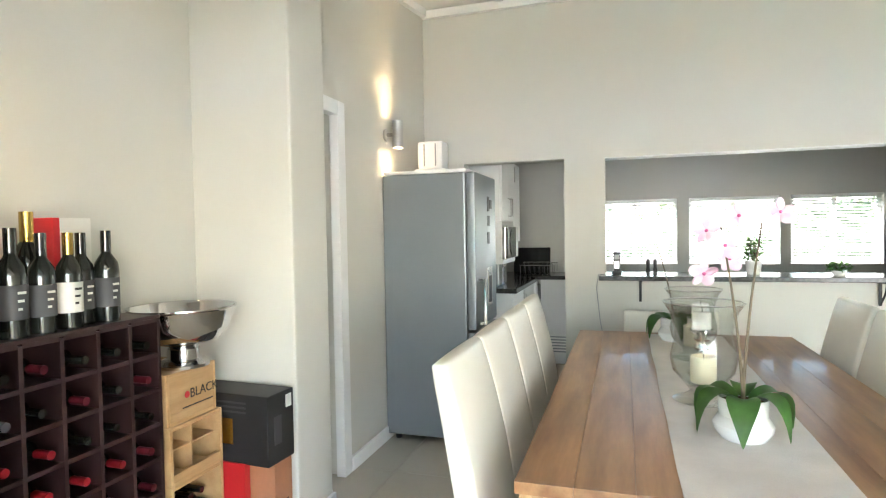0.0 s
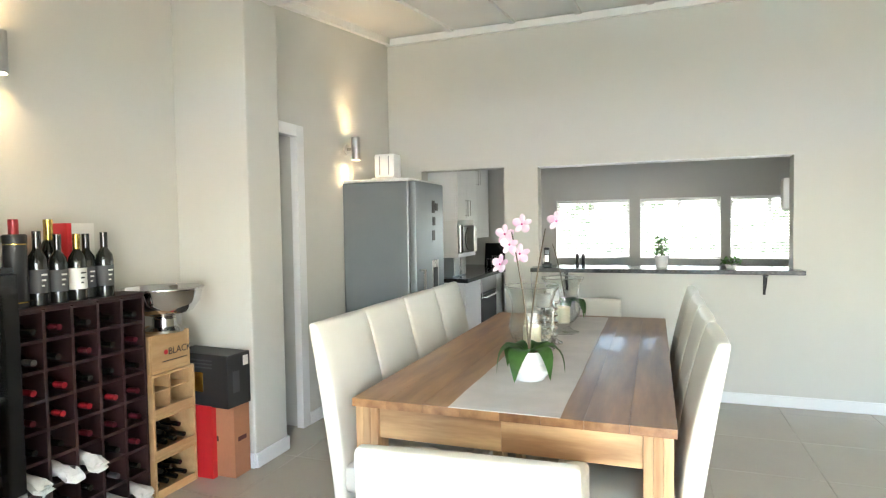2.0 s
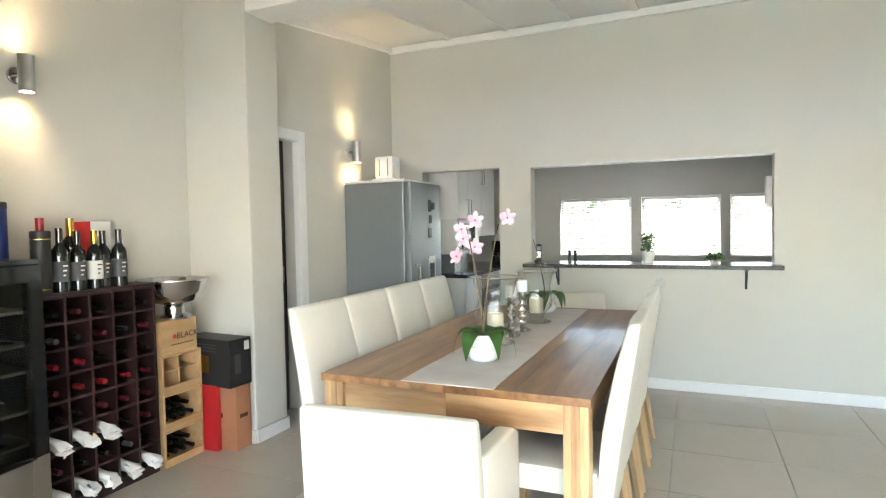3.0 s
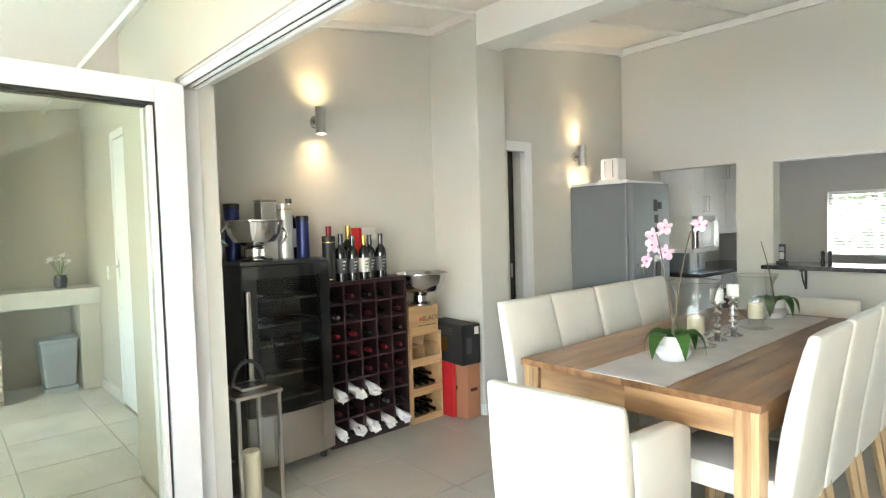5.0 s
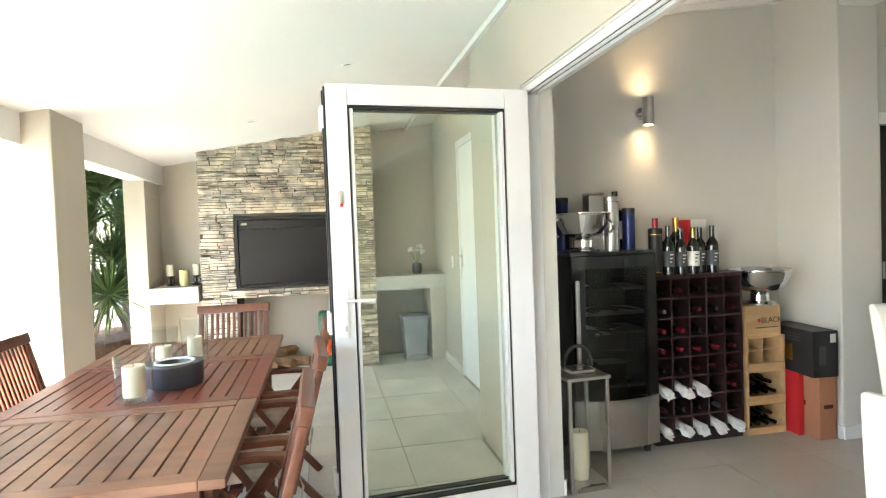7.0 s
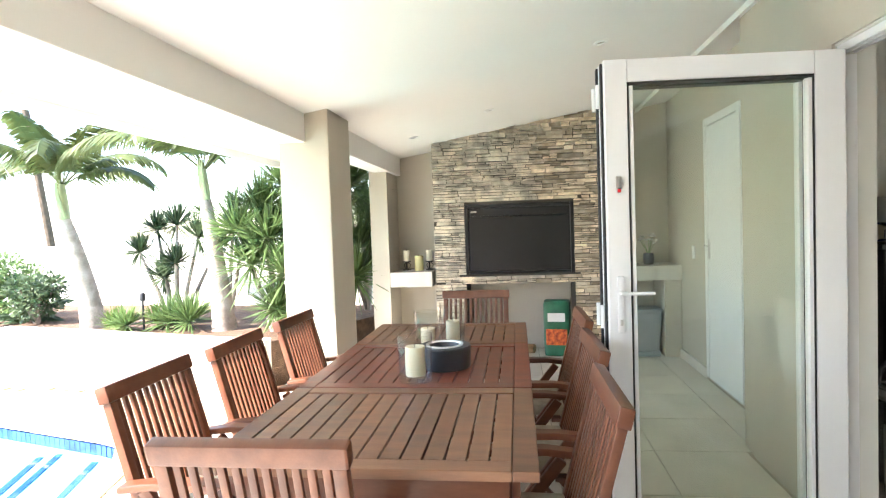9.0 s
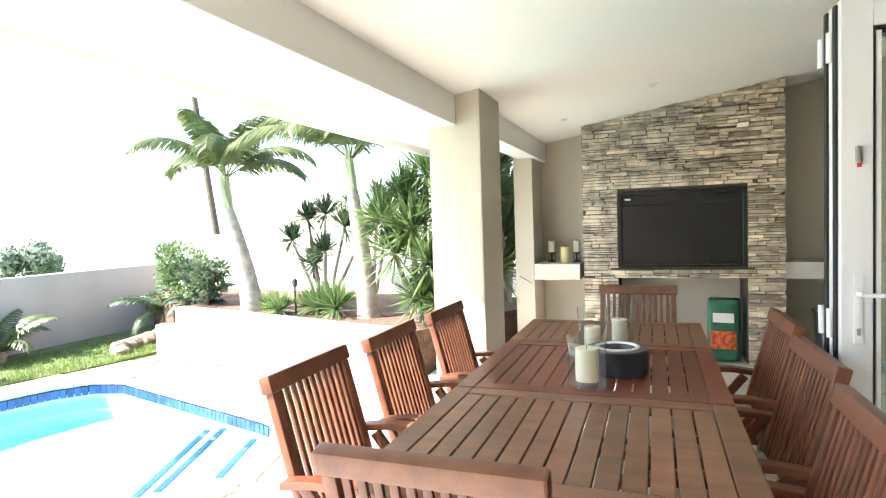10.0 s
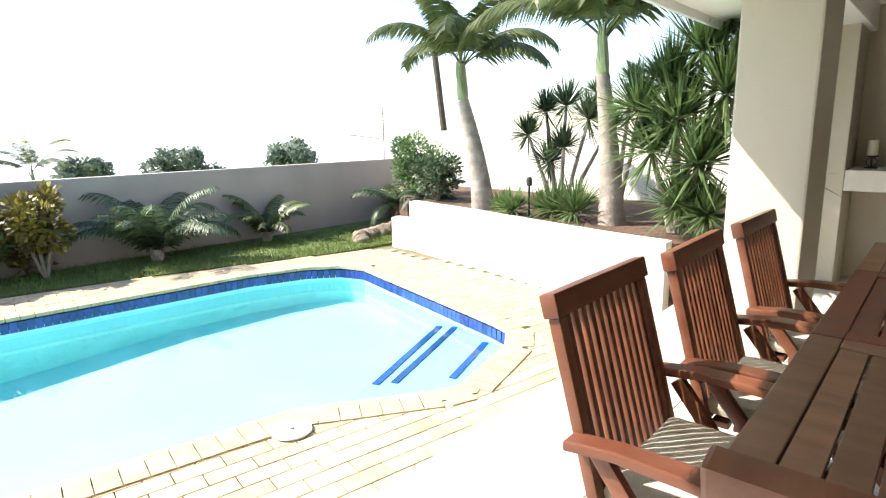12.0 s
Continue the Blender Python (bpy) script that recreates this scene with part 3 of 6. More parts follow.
def bent_back(width, z0, z1, thick, lean, bow=0.03):
    """A padded back, slightly rolled at the top; it stands along x and leans towards -y."""
    bm = bmesh.new()
    n = 12
    rows = []
    for i in range(n + 1):
        s = i / n
        z = z0 + (z1 - z0) * s
        y = -lean * s ** 1.6
        th = thick * (0.8 + 0.35 * math.sin(math.pi * min(1, s * 1.1))) * (1 if s < 0.96 else 0.75)
        rows.append((y, z, th))
    grid = []
    for side in (1, -1):
        for y, z, th in (rows if side == 1 else rows[::-1]):
            line = []
            for k in range(7):
                u = k / 6 * 2 - 1
                pad = bow * 0.35 * (1 - u * u) if side == 1 else 0.006 * (1 - u * u)
                line.append(bm.verts.new((u * width / 2, y + side * (th / 2) + (pad if side == 1 else -pad), z)))
            grid.append(line)
    n2 = len(grid)
    for i in range(n2):
        a, b = grid[i], grid[(i + 1) % n2]
        for k in range(6):
            bm.faces.new((a[k], a[k + 1], b[k + 1], b[k]))
    bm.faces.new([g[0] for g in grid])
    bm.faces.new([g[6] for g in grid][::-1])
    bmesh.ops.recalc_face_normals(bm, faces=bm.faces)
    sharp = [e for e in bm.edges if len(e.link_faces) == 2 and e.calc_face_angle(0) > 1.0]
    bmesh.ops.bevel(bm, geom=sharp, offset=0.014, segments=3, profile=0.5, affect="EDGES", clamp_overlap=True)
    return bm


def dining_chair(m):
    c = thing("dining_chair", m, "high-backed cream leather dining chair with beech legs", "chair", "chairs along the dining table")
    part("backrest", bent_back(0.425, 0.30, 1.02, 0.06, 0.11), LEATHER, c)
    part("seat", one(-0.215, 0.215, 0.02, 0.46, 0.36, 0.47, 0.03), LEATHER, c)
    for x in (-0.19, 0.15):
        part("leg", piped(((x + 0.02, 0.0, 0.37), (x + 0.02, -0.06, 0.0)), [0.025, 0.017], 4), LEGWOOD, c)
        part("leg", piped(((x + 0.02, 0.42, 0.37), (x + 0.02, 0.43, 0.0)), [0.025, 0.017], 4), LEGWOOD, c)
    return c


def arm_chair(m):
    c = thing("dining_armchair", m, "low cream leather armchair at the head of the table", "chair", "head chairs of the dining table")
    part("backrest", bent_back(0.57, 0.22, 0.83, 0.075, 0.05), LEATHER, c)
    for s in (-1, 1):
        bm = bmesh.new()
        pts = [(0.03, 0.22), (0.50, 0.22), (0.50, 0.62), (0.40, 0.66), (0.03, 0.70)]
        lo = [bm.verts.new((s * 0.285, y, z)) for y, z in pts]
        hi = [bm.verts.new((s * 0.215, y, z)) for y, z in pts]
        for i in range(5):
            bm.faces.new((lo[i], lo[(i + 1) % 5], hi[(i + 1) % 5], hi[i]))
        bm.faces.new(lo)
        bm.faces.new(hi[::-1])
        bmesh.ops.recalc_face_normals(bm, faces=bm.faces)
        bmesh.ops.bevel(bm, geom=bm.edges[:], offset=0.018, segments=3, profile=0.5, affect="EDGES", clamp_overlap=True)
        part("armrest", bm, LEATHER, c)
    part("seat", one(-0.213, 0.213, 0.04, 0.5, 0.28, 0.45, 0.03), LEATHER, c)
    for x in (-0.24, 0.24):
        for y in (0.0, 0.46):
            part("leg", piped(((x, y, 0.24), (x, y, 0.0)), [0.028, 0.02], 4), LEGWOOD, c)
    return c


table = dining_table(pose(0.295, 1.375, 0))
c0 = dining_chair(pose(0.19, 1.66, 0, 0, 0, -90))
for y in (2.09, 2.54, 2.98):
    copy_thing(c0, pose(0.19, y, 0, 0, 0, -90))
for y in (1.68, 2.13, 2.58, 3.04):
    copy_thing(c0, pose(1.445, y, 0, 0, 0, 90))
a0 = arm_chair(pose(0.90, 0.885, 0, 0, 0, 4))
copy_thing(a0, pose(0.83, 3.93, 0, 0, 0, 180))

runner = thing("table_runner", pose(0.868, 2.42, 0.7655), "pale grey linen runner lying along the dining table", "runner")
bm = bmesh.new()
bmesh.ops.create_grid(bm, x_segments=14, y_segments=60, size=0.5, matrix=Matrix.Diagonal((0.385, 2.02, 1, 1)))
for v in bm.verts:
    v.co.z = 0.0028 + 0.0018 * noise.noise(v.co * 9)
    v.co.x += 0.004 * noise.noise(Vector((v.co.y * 3, v.co.x, 0)))
part("cloth", bm, LINEN, runner)
for y in (-1.03, 1.03):
    part("hem", one(-0.1925, 0.1925, y - 0.02, y + 0.02, 0.0005, 0.004, 0.001), LINEN, runner)


# ---- fridge ----
def fridge(m):
    f = thing("refrigerator", m, "tall silver-grey fridge freezer with chrome handles", "refrigerator")
    part("body", one(-0.56, 0.0, 0, 0.6, 0.04, 1.74, 0.012), GREYSTEEL, f)
    part("top", one(-0.55, 0.01, 0.0, 0.6, 1.741, 1.762, 0.006), WHITE, f)
    for z0, z1, h0, h1 in ((0.05, 0.73, 0.42, 0.70), (0.745, 1.74, 0.77, 1.07)):
        d = part("door", one(0.004, 0.062, 0.0, 0.6, z0, z1, 0.012), GREYSTEEL, f)
        bm = bmesh.new()
        box(bm, 0.095, 0.115, 0.045, 0.07, h0, h1, 0.006)
        for z in (h0, h1 - 0.02):
            box(bm, 0.062, 0.10, 0.047, 0.068, z, z + 0.02, 0.003)
        part("handle", bm, CHROME, d, "chrome bar handle")
    disp = part("dispenser", one(0.058, 0.066, 0.32, 0.46, 0.86, 1.12, 0.003), STEEL, f, "water dispenser panel")
    part("dispenser_recess", one(0.0655, 0.067, 0.345, 0.435, 0.88, 1.06, 0.0), MATTBLACK, disp)
    for y, z, s in ((0.33, 1.5, 0.1), (0.34, 1.4, 0.07), (0.33, 1.28, 0.08), (0.40, 1.52, 0.06)):
        part("magnet", one(0.0625, 0.066, y, y + 0.06, z, z + s, 0.001), MATTBLACK, f)
    for x in (-0.5, -0.05):
        for y in (0.06, 0.54):
            part("foot", turned(((0.0, 0), (0.02, 0), (0.02, 0.04), (0, 0.04)), 10, (x, y, 0)), MATTBLACK, f)
    return f


fridge(pose(-0.395, 3.52, 0))
h = thing("fan_heater", pose(-0.70, 3.82, 1.763), "small white plastic appliance standing on the fridge", "appliance")
part("body", one(-0.09, 0.09, -0.07, 0.07, 0.03, 0.22, 0.02), WHITE, h)
part("base", one(-0.11, 0.11, -0.08, 0.08, 0, 0.032, 0.008), WHITE, h)
for x in (-0.04, 0.04):
    part("seam", one(x - 0.004, x + 0.004, -0.074, -0.069, 0.05, 0.2), GREYPLASTIC, h)


# ---- wine corner ----
def wine_fridge(m):
    f = thing("wine_fridge", m, "black wine cooler with a curved tinted glass door", "wine cooler")
    n, w, d = 10, 0.55, 0.34

    def bow(z0, z1, x0, x1, depth, swell=0.045):
        bm_pts = []
        for i in range(n + 1):
            u = i / n
            bm_pts.append((x1 + swell * 4 * u * (1 - u), u * w))
        return prism([(x0, 0)] + bm_pts + [(x0, w)], z0, z1)
    body = bmesh.new()
    box(body, -d, -d + 0.03, 0, w, 0.06, 1.24)
    box(body, -d + 0.03, -0.002, 0, 0.03, 0.06, 1.24)
    box(body, -d + 0.03, -0.002, w - 0.03, w, 0.06, 1.24)
    box(body, -d + 0.03, -0.002, 0.03, w - 0.03, 0.06, 0.10)
    box(body, -d + 0.03, -0.002, 0.03, w - 0.03, 1.15, 1.24)
    part("body", body, MATTBLACK, f)
    part("top", bow(1.241, 1.262, -d, 0.0, d), BLACK, f)
    door = part("door", bow(1.16, 1.235, 0.002, 0.02, 0.02), BLACK, f, "black glass door rim")
    part("door_rim", prism([(0.002, 0), (0.024, 0.0), (0.038, 0.075), (0.002, 0.075)], 0.37, 1.16), BLACK, door)
    part("door_rim", prism([(0.002, w), (0.024, w), (0.038, w - 0.075), (0.002, w - 0.075)], 0.37, 1.16), BLACK, door)
    g = part("pane", prism([(0.035 + 0.045 * 4 * u * (1 - u) - 0.012 * k, u * w) for k, us in ((0, [0.137 + 0.0726 * i for i in range(11)]), (1, [0.863 - 0.0726 * i for i in range(11)])) for u in us], 0.37, 1.16), FRIDGEGLASS, door, "tinted glass pane")
    g.visible_shadow = False
    part("kick_panel", bow(0.07, 0.368, 0.002, 0.025, 0.02), STEEL, f, "brushed steel drawer panel")
    part("handle", one(0.06, 0.078, -0.004, 0.022, 0.55, 1.10, 0.006), STEEL, f, "steel bar handle")
    for z in (0.42, 0.57, 0.75, 0.87, 1.02):
        part("shelf", one(-d + 0.035, -0.006, 0.035, w - 0.035, z, z + 0.015, 0.002), STEEL, f, "steel shelf edge")
    for x in (-0.28, -0.04):
        for y in (0.05, 0.5):
            part("foot", turned(((0, 0), (0.022, 0), (0.022, 0.061), (0, 0.061)), 10, (x, y, 0)), MATTBLACK, f)
    return f


wine_fridge(pose(-1.0, 0.49, 0))


def wine_rack(m, cols, rows, cell_w, cell_h, depth):
    r = thing("wine_rack", m, "dark wenge pigeonhole wine rack full of bottles", "wine rack")
    W, H = cols * cell_w, rows * cell_h
    z0 = 0.05
    for i in range(cols + 1):
        part("upright", one(-depth, 0, i * cell_w - 0.007, i * cell_w + 0.007, z0, z0 + H, 0.001), WENGE, r)
    for k in range(rows + 1):
        for i in range(cols):
            part("shelf", one(-depth, -0.001, i * cell_w + 0.0072, (i + 1) * cell_w - 0.0072, z0 + k * cell_h - 0.007, z0 + k * cell_h + 0.007), WENGE, r, smooth=False)
    part("top", one(-depth - 0.005, 0.005, -0.01, W + 0.01, z0 + H + 0.0072, z0 + H + 0.02, 0.002), WENGE, r)
    part("plinth", one(-depth, -0.004, 0, W, 0, z0 - 0.0075), WENGE, r)
    part("backing", one(-depth - 0.008, -depth - 0.0005, 0, W, z0, z0 + H), WENGE, r)
    return r


RY, CW, CH = 1.075, 0.1265, 0.127
wine_rack(pose(-1.07, RY, 0), 5, 8, CW, CH, 0.26)
NECK = [(0.0, 0.0), (0.037, 0.0), (0.0375, 0.17), (0.034, 0.195), (0.0155, 0.225), (0.0145, 0.285), (0.0, 0.286)]


def bottle(name, m, label, cap, paper=None, glass=None, group="", scale=1.0, foil=0.055):
    b = thing(name, m, label, "bottle", group)
    part("glass", turned([(r * scale, z * scale) for r, z in NECK], 16), glass or BOTTLE, b)
    part("capsule", turned([(0.0158 * scale, (0.286 - foil) * scale), (0.0158 * scale, 0.30 * scale), (0.0, 0.301 * scale)], 14), cap, b)
    if paper:
        part("label", turned([(0.0381 * scale, 0.05 * scale), (0.0381 * scale, 0.145 * scale)], 20), paper, b)
    return b


rng = random.Random(4)
caps = [CAPDARK, CAPDARK, BOTTLE, BOTTLE, LABELGREY, LABELWHITE, CAPDARK, BOTTLE]
lying = {}
for row in range(8):
    for col in range(5):
        if row in (0, 2) and (row == 0 or col < 3):
            cap = None
        else:
            cap = caps[rng.randrange(len(caps))] if not ((row, col) in ((4, 1), (4, 2), (4, 3), (5, 1), (5, 0))) else CAPRED
        y, z = RY + (col + 0.5) * CW + rng.uniform(-0.008, 0.008), 0.05 + row * CH + 0.0465
        x = -1.335 + rng.uniform(0, 0.03)
        m = pose(x, y, z, 0, 90, 0)
        if cap is None:
            # a bottle wrapped in crumpled tissue that sticks out of its hole
            b = thing("wrapped_bottle", pose(-1.325, y, z + 0.002), "wine bottle wrapped in crumpled white tissue paper", "bottle", "bottles in the rack")
            bm = turned([(0, 0), (0.036, 0.0), (0.038, 0.1), (0.036, 0.15), (0.03, 0.19), (0.026, 0.23), (0.033, 0.275), (0.022, 0.30), (0.0, 0.295)], 14, m=pose(0, 0, 0, 0, 90, 0))
            for v in bm.verts:
                k = 0.010 if v.co.x > 0.19 else 0.003
                v.co += k * noise.noise_vector(v.co * 40 + Vector((row * 7, col * 3, 0)))
                if v.co.x > 0.24:
                    v.co.z -= (v.co.x - 0.24) * 0.55
                    v.co.y += (v.co.x - 0.24) * rng.choice((-0.1, 0.5, 0.3))
            part("wrapping", bm, TISSUE, b)
        else:
            key = cap.name
            if key not in lying:
                lying[key] = bottle("wine_bottle", m, {"red_capsule": "wine bottle with a red capsule lying in the rack", "label_paper": "wine bottle with a white capsule lying in the rack"}.get(key, "dark wine bottle lying in the rack"), cap, None, None, "bottles in the rack", 0.86)
            else:
                copy_thing(lying[key], m)

# bottles on the rack
RT = 0.05 + 8 * CH + 0.0205
for x, y, cap, paper, lab, sc in ((-1.12, 1.22, BOTTLE, LABELGREY, "dark wine bottle with a grey label", 1.05), (-1.20, 1.18, CAPRED, None, "large dark bottle with a red capsule", 1.22), (-1.12, 1.31, BOTTLE, LABELGREY, "dark wine bottle with a grey label", 1.0), (-1.20, 1.33, GOLD, None, "sparkling wine bottle with gold foil", 1.22), (-1.12, 1.40, GOLD, LABELWHITE, "wine bottle with a large white label", 1.0), (-1.15, 1.47, BOTTLE, LABELGREY, "dark wine bottle with a narrow dark label", 1.0), (-1.12, 1.54, BOTTLE, LABELGREY, "dark wine bottle with pale print", 1.02)):
    b = bottle("wine_bottle", pose(x, y, RT, 0, 0, 0), lab + " standing on the rack", cap, paper, None, "bottles on the rack", sc, 0.12 if cap == GOLD and not paper else 0.055)
    if paper:
        for k in range(3):
            part("print", one(0.0375 * sc, 0.0392 * sc, -0.012, 0.012 - 0.006 * k, (0.12 - 0.022 * k) * sc, (0.127 - 0.022 * k) * sc), LABELWHITE if paper == LABELGREY else INK, b, smooth=False)
bx = thing("bottle_box", pose(-1.26, 1.45, RT), "red and white upright bottle gift box", "box")
part("carton", one(-0.05, 0.05, 0.0, 0.115, 0, 0.35, 0.002), LABELWHITE, bx)
part("carton_side", one(-0.05, 0.0495, -0.025, -0.0005, 0, 0.35, 0.002), REDPAPER, bx, "red side of the carton")
part("emblem", one(0.0502, 0.0512, 0.05, 0.085, 0.16, 0.21, 0.0), CAPDARK, bx)


def tin(m, r, h, mat, label, bands=()):
    t = thing("bottle_tin", m, label, "tin", "tins on the cooler")
    part("body", turned([(0, 0), (r, 0), (r + 0.001, 0.004), (r, 0.01), (r, h - 0.012), (r + 0.001, h - 0.008), (r, h), (0, h)], 24), mat, t)
    part("lid", turned([(r + 0.0015, h - 0.03), (r + 0.0015, h - 0.002), (r - 0.004, h + 0.003), (0, h + 0.003)], 24), STEEL if mat == STEEL else MATTBLACK, t)
    for z in bands:
        part("band", turned([(r + 0.0008, z), (r + 0.0008, z + 0.005)], 24), GOLD, t)
    return t


tin(pose(-1.12, 1.13, RT), 0.042, 0.30, MATTBLACK, "black bottle tin with gold bands on the rack", (0.02, 0.26))
FT = 1.263
tin(pose(-1.16, 0.845, FT), 0.052, 0.335, STEEL, "silver bottle tin standing on the wine cooler", (0.3,))
tin(pose(-1.20, 0.99, FT - 0.0), 0.04, 0.26, NAVY, "navy blue bottle tin standing on the wine cooler")
tin(pose(-1.27, 0.56, FT), 0.045, 0.34, NAVY, "tall navy bottle tin behind the steel bucket")
bxs = thing("bottle_box", pose(-1.17, 0.73, FT), "square silver bottle box on the wine cooler", "box")
part("carton", one(-0.05, 0.05, -0.05, 0.05, 0, 0.345, 0.006), STEEL, bxs)
part("lid", one(-0.052, 0.052, -0.052, 0.052, 0.346, 0.362, 0.004), STEEL, bxs)
bottle("wine_bottle", pose(-1.26, 0.93, FT), "tall dark wine bottle standing on the wine cooler", BOTTLE, LABELWHITE, None, "", 1.25)


def wine_cooler_bowl(m, r, label, handles=True):
    b = thing("champagne_bowl", m, label, "bowl")
    part("bowl", turned([(0.0, 0.092), (0.06 * r / 0.16, 0.094), (0.11 * r / 0.16, 0.115), (0.142 * r / 0.16, 0.165), (r * 0.97, 0.225), (r, 0.236), (r * 1.03, 0.238), (r * 1.03, 0.232), (r * 1.005, 0.229), (r * 0.985, 0.222), (0.146 * r / 0.16, 0.16), (0.115 * r / 0.16, 0.11), (0.06 * r / 0.16, 0.086), (0.03, 0.08)], 40), CHROME, b)
    part("foot", turned([(0, 0), (0.098, 0), (0.1, 0.012), (0.08, 0.026), (0.062, 0.03), (0.06, 0.07), (0.05, 0.08), (0.03, 0.084), (0, 0.084)], 32), CHROME, b)
    if handles:
        for s in (-1, 1):
            pts = [(0, s * (r * 0.97 + 0.045 * math.sin(math.pi * i / 10)), 0.205 - 0.11 * i / 10) for i in range(11)]
            part("handle", piped(pts, 0.008, 8), CHROME, b, "curved ring handle")
    return b


wine_cooler_bowl(pose(-1.09, 0.62, FT), 0.165, "polished steel champagne bowl with ring handles on the cooler")


# crates beside the rack
def crate(m, h, label, open_front=True, bottles=0, w=0.29, d=0.33):
    c = thing("wine_crate", m, label, "crate", "crates beside the rack")
    part("side", one(-d, 0, 0, 0.014, 0, h, 0.002), PINE, c)
    part("side", one(-d, 0, w - 0.014, w, 0, h, 0.002), PINE, c)
    part("base", one(-d, -0.0005, 0.0145, w - 0.0145, 0.0, 0.014, 0.001), PINE, c)
    part("lip", one(-0.016, 0, 0.0145, w - 0.0145, 0.0145, 0.045, 0.002), PINE, c)
    part("back", one(-d, -d + 0.01, 0.0145, w - 0.0145, 0.0145, h, 0.001), PINE, c)
    if open_front:
        part("top", one(-d + 0.011, -0.0005, 0.0145, w - 0.0145, h - 0.013, h - 0.001, 0.001), PINE, c)
        if not bottles:
            part("divider", one(-d + 0.011, -0.03, w / 2 - 0.004, w / 2 + 0.004, 0.0145, h - 0.014), PINE, c)
            part("divider", one(-d + 0.011, -0.03, 0.0145, w / 2 - 0.0045, h * 0.55, h * 0.55 + 0.006), PINE, c)
            part("divider", one(-d + 0.011, -0.03, w / 2 + 0.0045, w - 0.0145, h * 0.55, h * 0.55 + 0.006), PINE, c)
    else:
        part("lid", one(-d + 0.011, -0.0005, 0.0145, w - 0.0145, h - 0.013, h - 0.001, 0.001), PINE, c)
        part("front", one(-0.014, -0.0002, 0.0145, w - 0.0145, 0.0455, h - 0.0135, 0.001), PINE, c)
    return c


CX, CY = -1.06, 1.735
crate(pose(CX, CY, 0.0), 0.21, "open pine wine crate with bottles lying in it", True, 6)
crate(pose(CX, CY, 0.211), 0.215, "open pine wine crate with bottles lying in it", True, 6)
crate(pose(CX, CY, 0.427), 0.225, "empty pine wine crate with inner dividers", True, 0)
tc = crate(pose(CX - 0.01, CY + 0.0, 0.653), 0.20, "closed pine wine crate with printed lettering", False, 0, 0.27)


def lettering(text, size, m, mat, parent, name="lettering"):
    cu = bpy.data.curves.new(name, "FONT")
    cu.body, cu.size, cu.extrude, cu.align_x = text, size, 0.0006, "CENTER"
    tmp = bpy.data.objects.new("tmp_text", cu)
    scene.collection.objects.link(tmp)
    me = bpy.data.meshes.new_from_object(tmp.evaluated_get(bpy.context.evaluated_depsgraph_get()))
    bpy.data.objects.remove(tmp)
    me.materials.clear()
    me.materials.append(mat)
    ob = new(name, me)
    ob.parent, ob.matrix_basis = parent, m
    return ob


lettering("BLACK", 0.052, pose(0.0008, 0.20, 0.085, 90, 0, 90), INK, tc)
part("red_dot", turned([(0, 0), (0.013, 0), (0.013, 0.001), (0, 0.001)], 16, m=pose(0.0005, 0.105, 0.102, 0, 90, 0)), REDPAPER, tc)
part("script_line", one(0.0002, 0.0012, 0.08, 0.25, 0.052, 0.057), INK, tc)
for z0 in (0.0, 0.211):
    for i in range(4):
        for k in range(2):
            if i < 4 - k:
                copy_thing(lying["bottle_glass" if "bottle_glass" in lying else list(lying)[0]], pose(CX - 0.30, CY + 0.05 + 0.064 * i + 0.03 * k, z0 + 0.056 + 0.066 * k, 0, 90, 0))
wine_cooler_bowl(pose(-1.13, CY + 0.16, 0.854), 0.2, "large polished steel punch bowl standing on a crate", False)
# boxes leaning in the corner
b = thing("gift_box", pose(-0.905, 2.12, 0.0, 0, 0, 0), "copper-coloured flat carton standing on the floor", "box")
part("carton", one(-0.32, 0.05, -0.03, 0.10, 0, 0.405, 0.003), COPPERCARD, b)
part("print_bar", one(0.0502, 0.0508, 0.0, 0.07, 0.2, 0.225), CAPDARK, b)
part("print_bar", one(-0.22, -0.06, -0.0308, -0.0302, 0.2, 0.23), CAPDARK, b)
b = thing("gift_box", pose(-0.905, 2.105, 0.406, 0, 0, -4), "black presentation carton with gold crest on another box", "box")
part("carton", one(-0.36, 0.06, -0.06, 0.115, 0, 0.295, 0.004), MATTBLACK, b)
part("sticker", one(0.0602, 0.061, 0.06, 0.1, 0.22, 0.275), LABELWHITE, b)
part("crest", prism([(-0.19, -0.0612), (-0.12, -0.0612), (-0.12, -0.0604), (-0.19, -0.0604)], 0.08, 0.19), GOLD, b, "gold printed crest")
for k in range(3):
    part("print_bar", one(-0.28, -0.05, -0.0612, -0.0604, 0.215 + 0.02 * k, 0.223 + 0.02 * k), LABELGREY, b)
part("print_bar", one(0.0602, 0.0608, -0.02, 0.03, 0.08, 0.2), LABELGREY, b)
b = thing("gift_bag", pose(-1.0, 2.045, 0.0), "red glossy paper gift carton beside the crates", "bag")
part("bag", prism([(-0.2, 0.0), (0.03, 0.0), (0.03, 0.035), (-0.2, 0.035)], 0.0, 0.41), REDPAPER, b)


